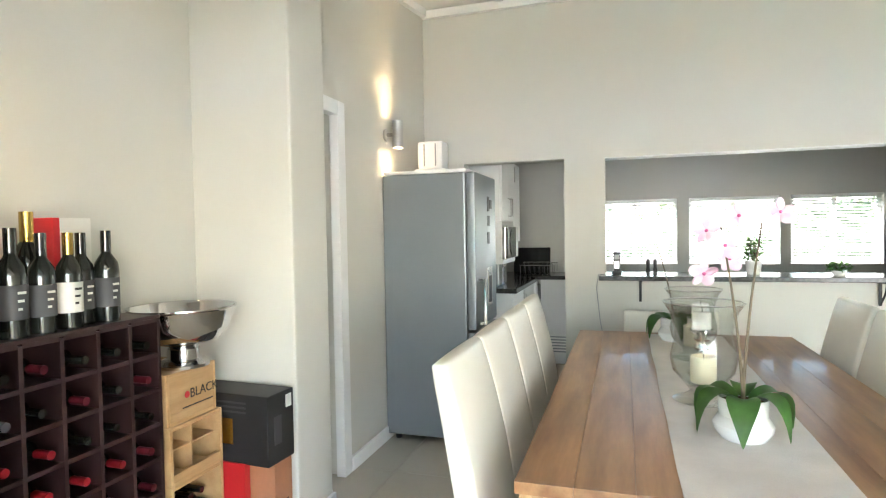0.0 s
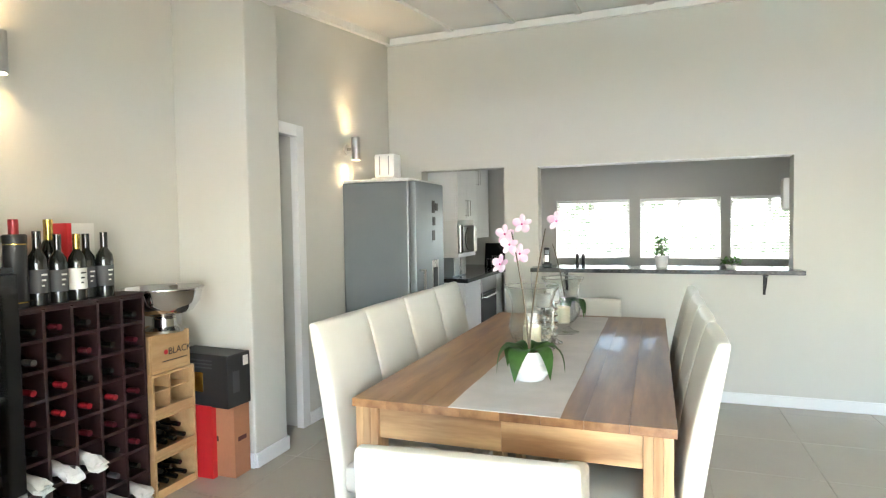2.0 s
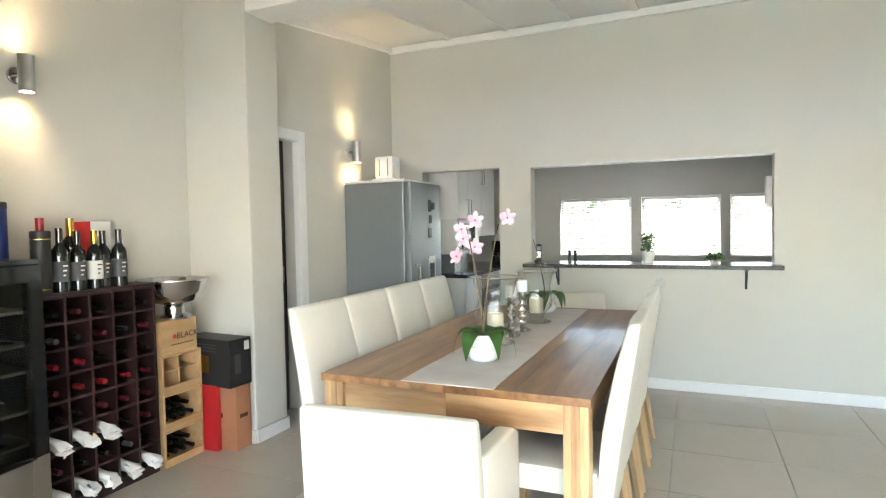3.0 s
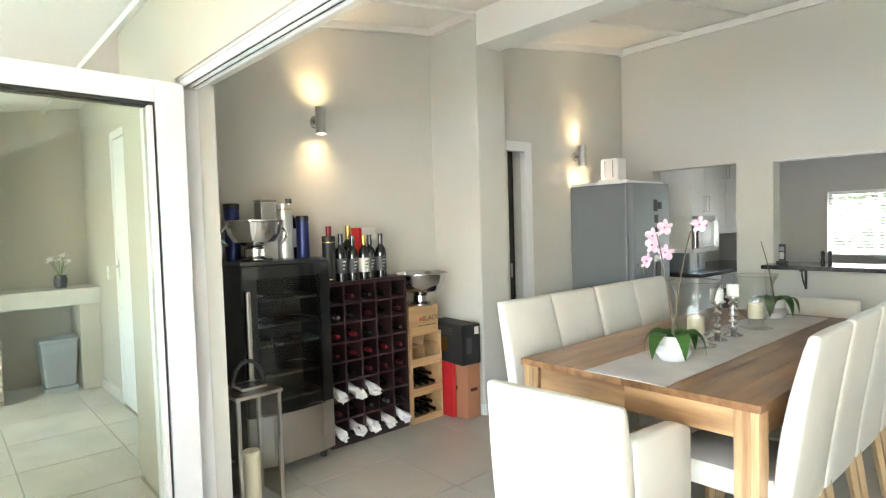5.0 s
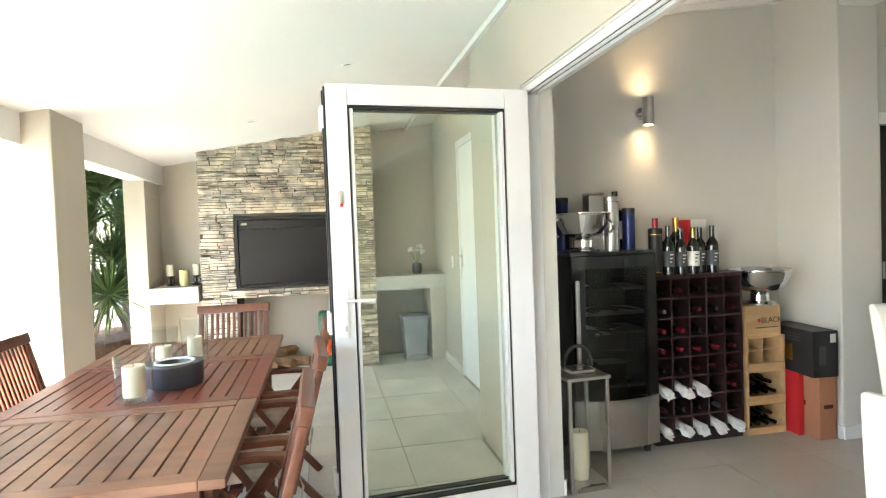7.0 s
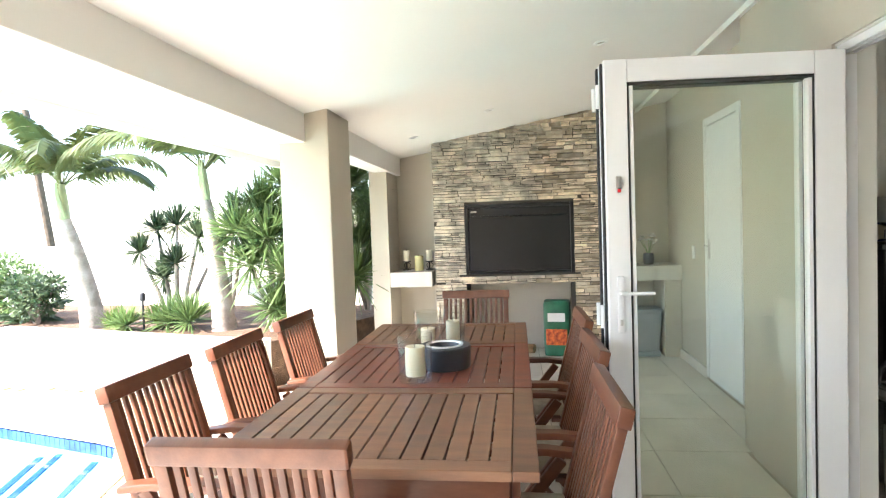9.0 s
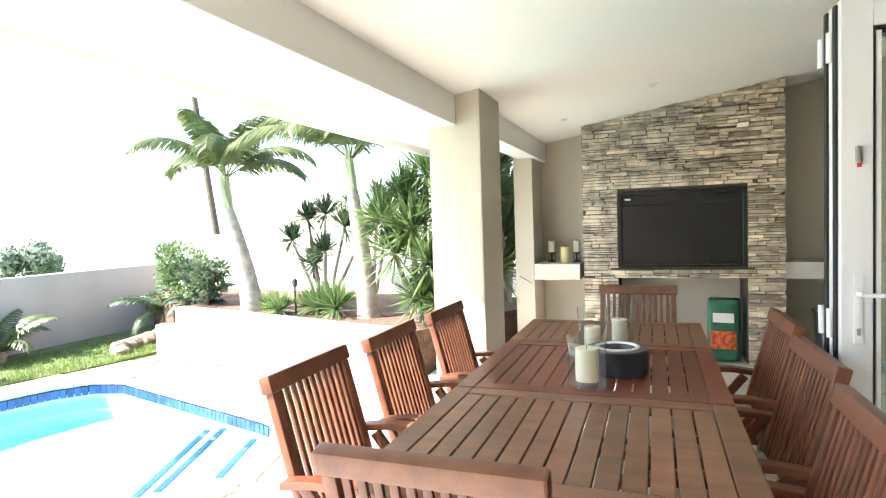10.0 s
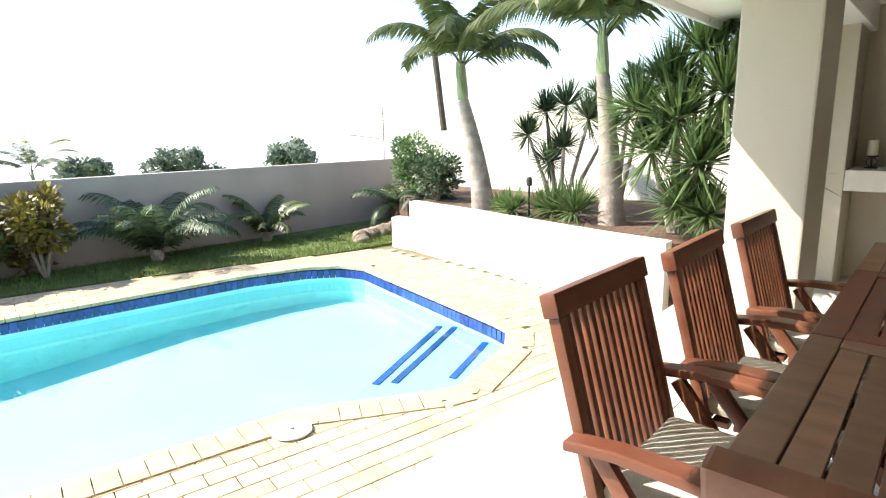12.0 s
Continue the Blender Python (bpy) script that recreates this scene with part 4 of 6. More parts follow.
# lantern
def lantern(m):
    l = thing("lantern", m, "tall grey steel and glass floor lantern with a candle", "lantern")
    s, h = 0.12, 0.60
    part("base", one(-s, s, -s, s, 0, 0.03, 0.004), STEEL, l)
    for x in (-s, s - 0.018):
        for y in (-s, s - 0.018):
            part("post", one(x, x + 0.018, y, y + 0.018, 0.031, h, 0.002), STEEL, l)
    part("roof", one(-s - 0.008, s + 0.008, -s - 0.008, s + 0.008, h + 0.001, h + 0.02, 0.004), STEEL, l)
    part("cap", one(-0.07, 0.07, -0.07, 0.07, h + 0.021, h + 0.045, 0.006), STEEL, l)
    part("handle", piped([(0, 0.085 * math.cos(math.pi * i / 14), h + 0.045 + 0.12 * math.sin(math.pi * i / 14)) for i in range(15)], 0.011, 8), MATTBLACK, l, "dark arched handle")
    for a in ((-s + 0.004, -s + 0.007, -s + 0.02, s - 0.02), (s - 0.007, s - 0.004, -s + 0.02, s - 0.02), (-s + 0.02, s - 0.02, -s + 0.004, -s + 0.007), (-s + 0.02, s - 0.02, s - 0.007, s - 0.004)):
        p = part("pane", one(*a, 0.032, h - 0.001), VASEGLASS, l)
        p.visible_shadow = False
    c = thing("pillar_candle", m @ pose(0, 0, 0.031), "ivory pillar candle inside the lantern", "candle")
    part("wax", turned([(0, 0), (0.045, 0), (0.046, 0.01), (0.046, 0.255), (0.043, 0.262), (0.03, 0.256), (0, 0.25)], 24), WAX, c)
    part("wick", piped(((0, 0, 0.25), (0.003, 0, 0.268)), 0.0018, 6), INK, c)


lantern(pose(-0.72, 0.39, 0, 0, 0, 4))


# wall lamps
def wall_lamp(m, label, lit=True, mat=None):
    """An up-and-down tube on a round plate; the wall is at x=0, the lamp on +x."""
    l = thing("wall_lamp", m, label, "wall lamp", "up-and-down wall lamps")
    mat = mat or STEEL
    part("plate", turned([(0, 0), (0.042, 0), (0.042, 0.01), (0.038, 0.014), (0, 0.014)], 24, m=pose(0, 0, 0, 0, 90, 0)), mat, l)
    part("arm", piped(((0.013, 0, 0), (0.06, 0, 0)), 0.012, 12), mat, l)
    part("tube", turned([(0.033, -0.09), (0.036, -0.09), (0.036, 0.09), (0.033, 0.09), (0.033, -0.09)], 24, (0.09, 0, 0)), mat, l)
    if lit:
        for s in (-1, 1):
            part("bulb", turned([(0, 0), (0.031, 0), (0.031, 0.004), (0, 0.004)], 20, (0.09, 0, s * 0.062 - 0.002)), BULB, l, "glowing lamp disc")
            ob = new("lamp_beam", bpy.data.lights.new("lamp_beam", "SPOT"))
            ob.data.energy, ob.data.spot_size, ob.data.spot_blend, ob.data.color, ob.data.shadow_soft_size = 0.5, radians(84), 0.8, (1, 0.70, 0.38), 0.02
            p = m @ Vector((0.09, 0, s * 0.088))
            ob.matrix_world = look(p, p + Vector((0, 0.001, s)))
    return l


wall_lamp(pose(-1.36, 1.195, 2.165), "brushed steel up-and-down wall lamp, switched on")
wall_lamp(pose(-0.96, 3.60, 2.015), "brushed steel up-and-down wall lamp, switched on")
wall_lamp(pose(-1.87, 0.36, 2.06, 0, 0, -90), "white up-and-down outdoor wall lamp, switched off", False, WHITE)


# ---- folding glass door ----
def door_leaf(m, handle=True):
    """A glazed leaf in its y-z plane, hinged at y=0 and reaching to -y."""
    d = tagged(part("door_2" if handle else "door_3", one(-0.025, 0.025, -0.125, 0, 0.02, 2.09, 0.004), ALU), "white aluminium glazed folding door leaf standing open", kind="structure")
    d.matrix_basis = m
    W = 0.985
    part("stile", one(-0.025, 0.025, -W, -W + 0.095, 0.02, 2.09, 0.004), ALU, d)
    part("rail", one(-0.025, 0.025, -W + 0.0955, -0.1255, 1.995, 2.09, 0.004), ALU, d)
    part("rail", one(-0.025, 0.025, -W + 0.0955, -0.1255, 0.02, 0.135, 0.004), ALU, d)
    for y in (-W + 0.0955, -0.1335):
        part("gasket", one(-0.02, 0.0255, y, y + 0.005, 0.136, 1.994), RUBBER, d)
        part("glazing_bead", one(-0.02, 0.02, y + (0.009 if y < -0.5 else -0.016), y + (0.024 if y < -0.5 else -0.001), 0.15, 1.98), ALU, d)
    for z in (0.1355, 1.986):
        part("gasket", one(-0.02, 0.0255, -W + 0.104, -0.134, z, z + 0.008), RUBBER, d)
    p = part("pane", one(-0.004, 0.004, -W + 0.1, -0.13, 0.14, 1.99), GLASS, d)
    p.visible_shadow = False
    if handle:
        y = -W + 0.05
        h = part("handle_plate", one(0.025, 0.033, y - 0.014, y + 0.014, 0.94, 1.18, 0.004), ALU, d)
        part("handle", piped(((0.033, y, 1.11), (0.068, y, 1.11), (0.07, y + 0.02, 1.11), (0.07, y + 0.13, 1.108)), 0.008, 8), ALU, h, "white lever handle")
        part("keyhole", one(0.033, 0.037, y - 0.006, y + 0.006, 0.97, 0.995, 0.002), STEEL, h)
        part("bolt", one(0.025, 0.04, y - 0.012, y + 0.012, 1.55, 1.605, 0.008), STEEL, d, "steel finger bolt")
        part("bolt_tip", one(0.028, 0.038, y - 0.005, y + 0.008, 1.534, 1.549, 0.003), REDPAPER, d)
    part("edge_seal", one(-0.02, 0.004, -W - 0.009, -W - 0.0005, 0.03, 2.08), RUBBER, d)
    for z in (0.95, 1.9, 0.2):
        part("hinge", turned([(0, 0), (0.011, 0), (0.011, 0.10), (0, 0.10)], 10, (-0.036, -W - 0.012, z)), ALU, d)
    return d


door_leaf(pose(-0.522, 0.066, 0.012, 0, 0, 4.6))
door_leaf(pose(-0.592, 0.06, 0.012, 0, 0, 4.0), False)
t = setting("door_track", one(-0.6, 5.2, 0.085, 0.094, 2.105, 2.139, 0.002), ALU, "white aluminium folding door track")
for y in (0.116, 0.150):
    part("rail", one(-0.6, 5.2, y, y + 0.010, 2.105, 2.139, 0.002), ALU, t)
# Black strips between the rails: the track grooves' shade put into colour.
for y in (0.0945, 0.1265):
    part("groove", one(-0.6, 5.2, y, y + 0.021, 2.116, 2.139), RUBBER, t)
part("jamb", one(-0.599, -0.59, 0.085, 0.16, 0, 2.1, 0.002), ALU, t)
setting("door_sill", one(-0.6, 5.2, 0.05, 0.13, -0.005, 0.006, 0.002), ALU, "aluminium door sill set into the floor")
# plain door on the patio wall
d = setting("door_4", one(-3.14, -2.45, 0.335, 0.355, 0.03, 2.20, 0.004), WHITE, "white painted flush door in the patio wall")
for a in ((-3.21, -3.145, 0.03, 2.27), (-2.445, -2.38, 0.03, 2.27)):
    part("door_frame", one(a[0], a[1], 0.33, 0.359, a[2], a[3], 0.004), WHITE, d)
part("door_frame", one(-3.144, -2.446, 0.33, 0.359, 2.205, 2.27, 0.004), WHITE, d)
h = part("handle_plate", one(-3.12, -3.085, 0.328, 0.335, 1.07, 1.24, 0.003), STEEL, d)
part("handle", piped(((-3.10, 0.328, 1.18), (-3.10, 0.29, 1.18), (-2.98, 0.288, 1.18)), 0.008, 8), STEEL, h)
setting("baseboard", one(-4.55, -3.22, 0.335, 0.359, 0, 0.09), PATIO_TILE, "cream tile skirting along the patio wall")
setting("baseboard", one(-2.37, -1.67, 0.335, 0.359, 0, 0.09), PATIO_TILE, "cream tile skirting along the patio wall")
s = thing("light_switch", pose(-3.62, 0.358, 1.1), "white wall switch beside the door", "switch")
part("plate", one(-0.035, 0.035, -0.008, 0, -0.06, 0.06, 0.003), WHITE, s)
part("rocker", one(-0.012, 0.012, -0.013, -0.0085, -0.02, 0.02, 0.002), WHITE, s)


# ---- stone barbecue ----
SX0, SX1 = -4.54, -4.0
bm = bmesh.new()
box(bm, SX0, SX1 - 0.02, -2.2, -1.87, -0.006, 2.31)
box(bm, SX0, SX1 - 0.02, -0.74, -0.44, -0.006, 2.53)
box(bm, SX0, SX1 - 0.02, -1.87, -0.74, 1.64, 2.36)
box(bm, SX0, SX1 - 0.02, -1.87, -0.74, 0.80, 0.90)
CLAD = setting("wall_stone", bm, MORTAR, "stacked sandstone cladding round the built-in barbecue")
CLAD.matrix_basis = pose(0, 0.03, 0.006)
rng = random.Random(7)
stones = []


def inside(y0, y1, z0, z1):
    if z0 > 2.638 + 0.148 * y1:
        return False
    if z0 < 1.635 and z1 > 0.90 and y0 < -0.745 and y1 > -1.865:
        return False
    if z1 < 0.802 and y0 < -0.745 and y1 > -1.865:
        return False
    return True


def course(z, h, y0, y1):
    y = y0
    while y < y1 - 0.01:
        w = min(rng.uniform(0.06, 0.27), y1 - y)
        if y1 - y - w < 0.04:
            w = y1 - y
        if inside(y, y + w, z, z + h):
            if h > 0.036 and rng.random() < 0.55:
                k = rng.uniform(0.35, 0.65) * h
                c = y + w * rng.uniform(0.3, 0.7)
                stones.append((y, y + w, z, z + k))
                if w > 0.14:
                    stones.extend(((y, c, z + k, z + h), (c, y + w, z + k, z + h)))
                else:
                    stones.append((y, y + w, z + k, z + h))
            else:
                stones.append((y, y + w, z, z + h))
        y += w


z = 0.0
while z < 2.6:
    h = rng.uniform(0.02, 0.05)
    if z < 0.80 and z + h > 0.79:
        h = max(0.02, 0.80 - z)
    if z < 0.90 and z + h > 0.885:
        h = max(0.02, 0.90 - z)
    if z < 1.64 and z + h > 1.62:
        h = max(0.02, 1.64 - z)
    for lo, hi in ((-2.2, -1.87), (-1.87, -0.74), (-0.74, -0.44)):
        if hi == -0.74 and z < 0.80 and z > 1.64:
            continue
        if z > 1.64 or 0.8 <= z < 0.895:
            if lo == -2.2:
                course(z, h, -2.2, -0.44)
        elif lo != -1.87:
            course(z, h, lo, hi)
    z += h


def stone_block(bm, y0, y1, z0, z1, x0, x1):
    j = lambda: rng.uniform(-0.004, 0.004)
    lo = [bm.verts.new((x0, y, zz)) for y, zz in ((y0 + 0.002, z0 + 0.002), (y1 - 0.002, z0 + 0.002), (y1 - 0.002, z1 - 0.002), (y0 + 0.002, z1 - 0.002))]
    hi = [bm.verts.new((x1 + 1.5 * j(), y + 1.6 * j(), zz + 0.9 * j())) for y, zz in ((y0 + 0.004, z0 + 0.004), (y1 - 0.004, z0 + 0.004), (y1 - 0.004, z1 - 0.004), (y0 + 0.004, z1 - 0.004))]
    for i in range(4):
        bm.faces.new((lo[i], lo[(i + 1) % 4], hi[(i + 1) % 4], hi[i]))
    bm.faces.new(hi)
    return bm


def zcut(y, z1):
    return min(z1, 2.66 + 0.148 * y)


near = sorted(range(len(stones)), key=lambda i: -stones[i][1])
rest = bmesh.new()
for n, i in enumerate(near):
    y0, y1, z0, z1 = stones[i]
    out = SX1 + rng.uniform(-0.018, 0.04)
    z1 = zcut(y1, z1)
    if z1 - z0 < 0.008:
        continue
    if n < 300:
        part("stone", stone_block(bmesh.new(), y0, y1, z0, z1, SX1 - 0.03, out), STONE, CLAD, smooth=False)
    else:
        stone_block(rest, y0, y1, z0, z1, SX1 - 0.03, out)
STONE_REST = material("stacked_stone_far", (0.72, 0.62, 0.48), 0.85, vary=0.2, scale=7, fine=70, bump=0.6, color2=(0.36, 0.31, 0.25), dist=0.01, contrast=(0.4, 0.6))
tagged(part("stone_rest", rest, STONE_REST, CLAD, smooth=False), kind="stuff")
# reveals of the low opening
bq = thing("built_in_barbecue", pose(SX1, -1.275, 0.906), "black steel built-in barbecue door in the stone wall", "barbecue")
part("firebox", one(-0.4, -0.06, -0.56, 0.56, 0.003, 0.735), BRAAI, bq)
for a in ((-0.058, -0.005, -0.562, -0.53, 0.003, 0.735), (-0.058, -0.005, 0.53, 0.562, 0.003, 0.735), (-0.058, -0.005, -0.529, 0.529, 0.70, 0.735), (-0.058, -0.005, -0.529, 0.529, 0.003, 0.03)):
    part("frame", one(*a, 0.003), BRAAI, bq)
part("door", one(-0.05, -0.02, -0.525, 0.525, 0.032, 0.60, 0.004), BRAAI, bq, "black roll-up barbecue door")
part("hood_strip", one(-0.045, -0.03, -0.525, 0.525, 0.615, 0.695, 0.003), BRAAI, bq)
part("badge", one(-0.03, -0.026, -0.50, -0.44, 0.65, 0.668), STEEL, bq)
# shelves at both sides
setting("shelf_1", one(-4.55, -3.98, -2.66, -2.205, 0.79, 0.95, 0.004), CEMENT, "cream screed shelf beside the stone wall")
setting("shelf_2", one(-4.55, -4.02, -0.435, 0.36, 0.80, 0.95, 0.004), CEMENT, "cream screed counter beside the stone wall")
setting("shelf_support", one(-4.55, -4.06, 0.19, 0.355, 0, 0.795, 0.004), PATIO_PAINT, "beige plastered counter support")


def pillar_candle(m, r, h, label, mat=None):
    c = thing("pillar_candle", m, label, "candle", "candles")
    part("wax", turned([(0, 0), (r - 0.002, 0), (r, 0.004), (r, h - 0.005), (r - 0.003, h), (r * 0.6, h - 0.004), (0, h - 0.008)], 24), mat or WAX, c)
    part("wick", piped(((0, 0, h - 0.009), (0.002, 0, h + 0.012)), 0.0016, 6), INK, c)
    return c


def candle_stand(m, h, label):
    s = thing("candle_stand", m, label, "candle holder", "candle stands on the shelf")
    part("foot", turned([(0, 0), (0.045, 0), (0.045, 0.008), (0.02, 0.014), (0.008, 0.02), (0.007, h - 0.02), (0.025, h - 0.012), (0.045, h - 0.008), (0.045, h), (0, h)], 20), MATTBLACK, s)
    for k in range(3):
        a = 2.1 * k
        part("scroll", piped([(0.012 + 0.03 * math.sin(math.pi * i / 8), 0, 0.015 + (h - 0.03) * i / 8) for i in range(9)], 0.004, 6), MATTBLACK, s).matrix_basis = pose(0, 0, 0, 0, 0, 120 * k)


candle_stand(pose(-4.28, -2.53, 0.951), 0.10, "black iron candle stand on the shelf")
pillar_candle(pose(-4.28, -2.53, 1.052), 0.036, 0.12, "cream pillar candle on an iron stand")
candle_stand(pose(-4.26, -2.27, 0.951), 0.10, "black iron candle stand on the shelf")
pillar_candle(pose(-4.26, -2.27, 1.052), 0.036, 0.12, "cream pillar candle on an iron stand")
pillar_candle(pose(-4.16, -2.37, 0.951), 0.048, 0.165, "yellowish pillar candle standing on the shelf", material("honey_wax", (0.62, 0.55, 0.26), 0.5, vary=0.05))


# ---- patio furniture ----
def patio_table(m):
    t = thing("patio_table", m, "long slatted teak patio table with a redder middle leaf", "table")
    W, X = 1.02, ((-1.93, -1.235, TEAK_TOP), (-1.222, -0.318, TEAK_RED), (-0.312, 0.52, TEAK_TOP))
    for x0, x1, mat in X:
        b = 0.075
        part("rail", one(x0, x1, -2.27, -2.27 + b, 0.715, 0.745, 0.004), mat, t)
        part("rail", one(x0, x1, -2.27 + W - b, -2.27 + W, 0.715, 0.745, 0.004), mat, t)
        part("end_rail", one(x0, x0 + b, -2.27 + b + 0.001, -2.27 + W - b - 0.001, 0.715, 0.745, 0.004), mat, t)
        part("end_rail", one(x1 - b, x1, -2.27 + b + 0.001, -2.27 + W - b - 0.001, 0.715, 0.745, 0.004), mat, t)
        lo, hi = x0 + b + 0.006, x1 - b - 0.006
        n = 13
        step = (W - 2 * b) / n
        first = None
        for i in range(n):
            y = -2.27 + b + (i + 0.5) * step
            if first is None:
                first = part("slat", one(lo, hi, -step / 2 + 0.0035, step / 2 - 0.0035, 0.722, 0.742, 0.002), mat, t)
                first.matrix_basis = pose(0, y, 0)
            else:
                shared("slat", first, t, pose(0, y, 0))
        part("batten", one((x0 + x1) / 2 - 0.03, (x0 + x1) / 2 + 0.03, -2.19, -1.33, 0.695, 0.7205), mat, t)
    for y in (-2.22, -1.33):
        part("apron", one(-1.85, 0.42, y, y + 0.025, 0.62, 0.714, 0.002), TEAK, t)
    for x in (-1.86, 0.425):
        part("apron", one(x, x + 0.025, -2.19, -1.335, 0.62, 0.714, 0.002), TEAK, t)
    for x in (-1.83, 0.35):
        for y in (-2.19, -1.40):
            part("leg", one(x, x + 0.07, y, y + 0.07, 0, 0.714, 0.005), TEAK, t)
    return t


patio_table(pose(0, 0, 0))


def patio_chair(m, cushion=True):
    """A folding slatted armchair; its back is at y=0 and it faces +y."""
    c = thing("patio_chair", m, "slatted teak folding armchair" + (" with a canvas seat cushion" if cushion else ""), "chair", "chairs round the patio table")
    W = 0.50
    lean = 15.0
    tilt = pose(0, 0.07, 0.40, lean, 0, 0)

    def leaning(name, x0, x1, y0, y1, z0, z1, bev=0.004):
        o = part(name, one(x0, x1, y0, y1, z0, z1, bev), TEAK, c)
        o.matrix_basis = tilt
    leaning("back_post", -W / 2 + 0.005, -W / 2 + 0.04, -0.015, 0.015, -0.02, 0.49)
    leaning("back_post", W / 2 - 0.04, W / 2 - 0.005, -0.015, 0.015, -0.02, 0.49)
    leaning("top_rail", -W / 2 - 0.005, W / 2 + 0.005, -0.022, 0.022, 0.4905, 0.55, 0.008)
    leaning("lower_rail", -W / 2 + 0.041, W / 2 - 0.041, -0.014, 0.014, 0.02, 0.06)
    n = 11
    for i in range(n):
        x = -W / 2 + 0.04 + (i + 0.5) * (W - 0.08) / n
        leaning("back_slat", x - 0.0105, x + 0.0105, -0.007, 0.007, 0.061, 0.49, 0.003)
    for s in (-1, 1):
        x = s * (W / 2 + 0.016)
        bm = bmesh.new()
        pts = [(0.0, 0.60, 0.030), (0.12, 0.615, 0.030), (0.28, 0.615, 0.034), (0.42, 0.605, 0.036), (0.50, 0.59, 0.036), (0.53, 0.58, 0.026)]
        rows = []
        for y, zz, w in pts:
            rows.append([bm.verts.new((x + sx * w, y, zz + sz * 0.013)) for sx, sz in ((-1, -1), (1, -1), (1, 1), (-1, 1))])
        for a, b in zip(rows, rows[1:]):
            for k in range(4):
                bm.faces.new((a[k], a[(k + 1) % 4], b[(k + 1) % 4], b[k]))
        bm.faces.new(rows[0][::-1])
        bm.faces.new(rows[-1])
        bmesh.ops.recalc_face_normals(bm, faces=bm.faces)
        bmesh.ops.bevel(bm, geom=bm.edges[:], offset=0.006, segments=2, profile=0.5, affect="EDGES", clamp_overlap=True)
        part("armrest", bm, TEAK, c)
        # crossed legs
        part("leg", one(-0.013, 0.013, -0.02, 0.02, 0, 0.74, 0.004, Matrix.Translation((x * 0.93, 0.52, 0.005)) @ pose(0, 0, 0, 38, 0, 0)), TEAK, c)
        part("leg", one(-0.013, 0.013, -0.02, 0.02, 0, 0.60, 0.004, Matrix.Translation((x * 0.83, 0.0, 0.005)) @ pose(0, 0, 0, -40, 0, 0)), TEAK, c)
        part("arm_strut", one(-0.01, 0.01, -0.014, 0.014, 0, 0.26, 0.003, Matrix.Translation((x * 0.97, 0.17, 0.36)) @ pose(0, 0, 0, -35, 0, 0)), TEAK, c)
    for i in range(7):
        y = 0.08 + 0.062 * i
        part("seat_slat", one(-W / 2 + 0.03, W / 2 - 0.03, y, y + 0.05, 0.405, 0.425, 0.003), TEAK, c)
    part("stretcher", one(-W / 2 + 0.04, W / 2 - 0.04, 0.46, 0.49, 0.03, 0.055, 0.003), TEAK, c)
    if cushion:
        bm = one(-0.215, 0.215, 0.06, 0.50, 0.434, 0.495, 0.024)
        bmesh.ops.subdivide_edges(bm, edges=bm.edges[:], cuts=2, use_grid_fill=True)
        for v in bm.verts:
            v.co.z += 0.012 * noise.noise(v.co * 9) if v.co.z > 0.46 else 0
            v.co.x += 0.01 * noise.noise(v.co * 7 + Vector((3, 1, 0)))
        o = part("cushion", bm, CUSHION, c, "mottled beige canvas cushion")
        for sx in (-1, 1):
            part("tie", piped([(sx * 0.2, 0.05, 0.45), (sx * 0.225, 0.03, 0.40), (sx * 0.235, 0.045, 0.33)], 0.005, 5), CUSHION, o)
    return c


p0 = patio_chair(pose(0.10, -2.62, 0))
copy_thing(p0, pose(-0.51, -2.58, 0, 0, 0, 1))
copy_thing(p0, pose(-1.19, -2.56, 0, 0, 0, -1))
for x, y, r in ((0.29, -1.09, 181), (-0.40, -1.05, 182), (-1.10, -1.02, 181)):
    copy_thing(p0, pose(x, y, 0, 0, 0, r))
copy_thing(p0, pose(0.74, -1.95, 0, 0, 0, 90))
copy_thing(p0, pose(-2.22, -1.62, 0, 0, 0, -90))


# on the patio table
def hurricane(m, r, h, label):
    v = thing("candle_glass", m, label, "candle holder", "glass candle holders")
    p = part("glass", turned([(0, 0), (r * 0.95, 0), (r, 0.008), (r * 0.97, 0.02), (r, h * 0.6), (r * 1.06, h), (r * 1.03, h), (r * 0.96, h * 0.6), (r * 0.93, 0.024), (0, 0.022)], 28), VASEGLASS, v)
    p.visible_shadow = False
    return v


hurricane(pose(-0.42, -1.76, 0.7455), 0.075, 0.21, "clear glass holder with a cream candle on the table")
pillar_candle(pose(-0.42, -1.76, 0.771), 0.045, 0.13, "cream pillar candle inside a glass holder")
hurricane(pose(-1.05, -1.80, 0.7455), 0.07, 0.22, "tall clear glass holder on the patio table")
pillar_candle(pose(-1.05, -1.80, 0.771), 0.04, 0.10, "cream pillar candle inside a glass holder")
hurricane(pose(-1.22, -1.68, 0.7455), 0.07, 0.24, "tall clear glass holder on the patio table")
pillar_candle(pose(-1.22, -1.68, 0.771), 0.04, 0.11, "cream pillar candle inside a glass holder")
ash = thing("ash_bowl", pose(-0.68, -1.66, 0.7455), "round slate-grey bowl with a white insert", "bowl")
part("bowl", turned([(0, 0), (0.12, 0), (0.125, 0.01), (0.128, 0.10), (0.125, 0.107), (0.075, 0.105), (0.07, 0.09), (0.068, 0.04), (0, 0.035)], 36), SLATE, ash)
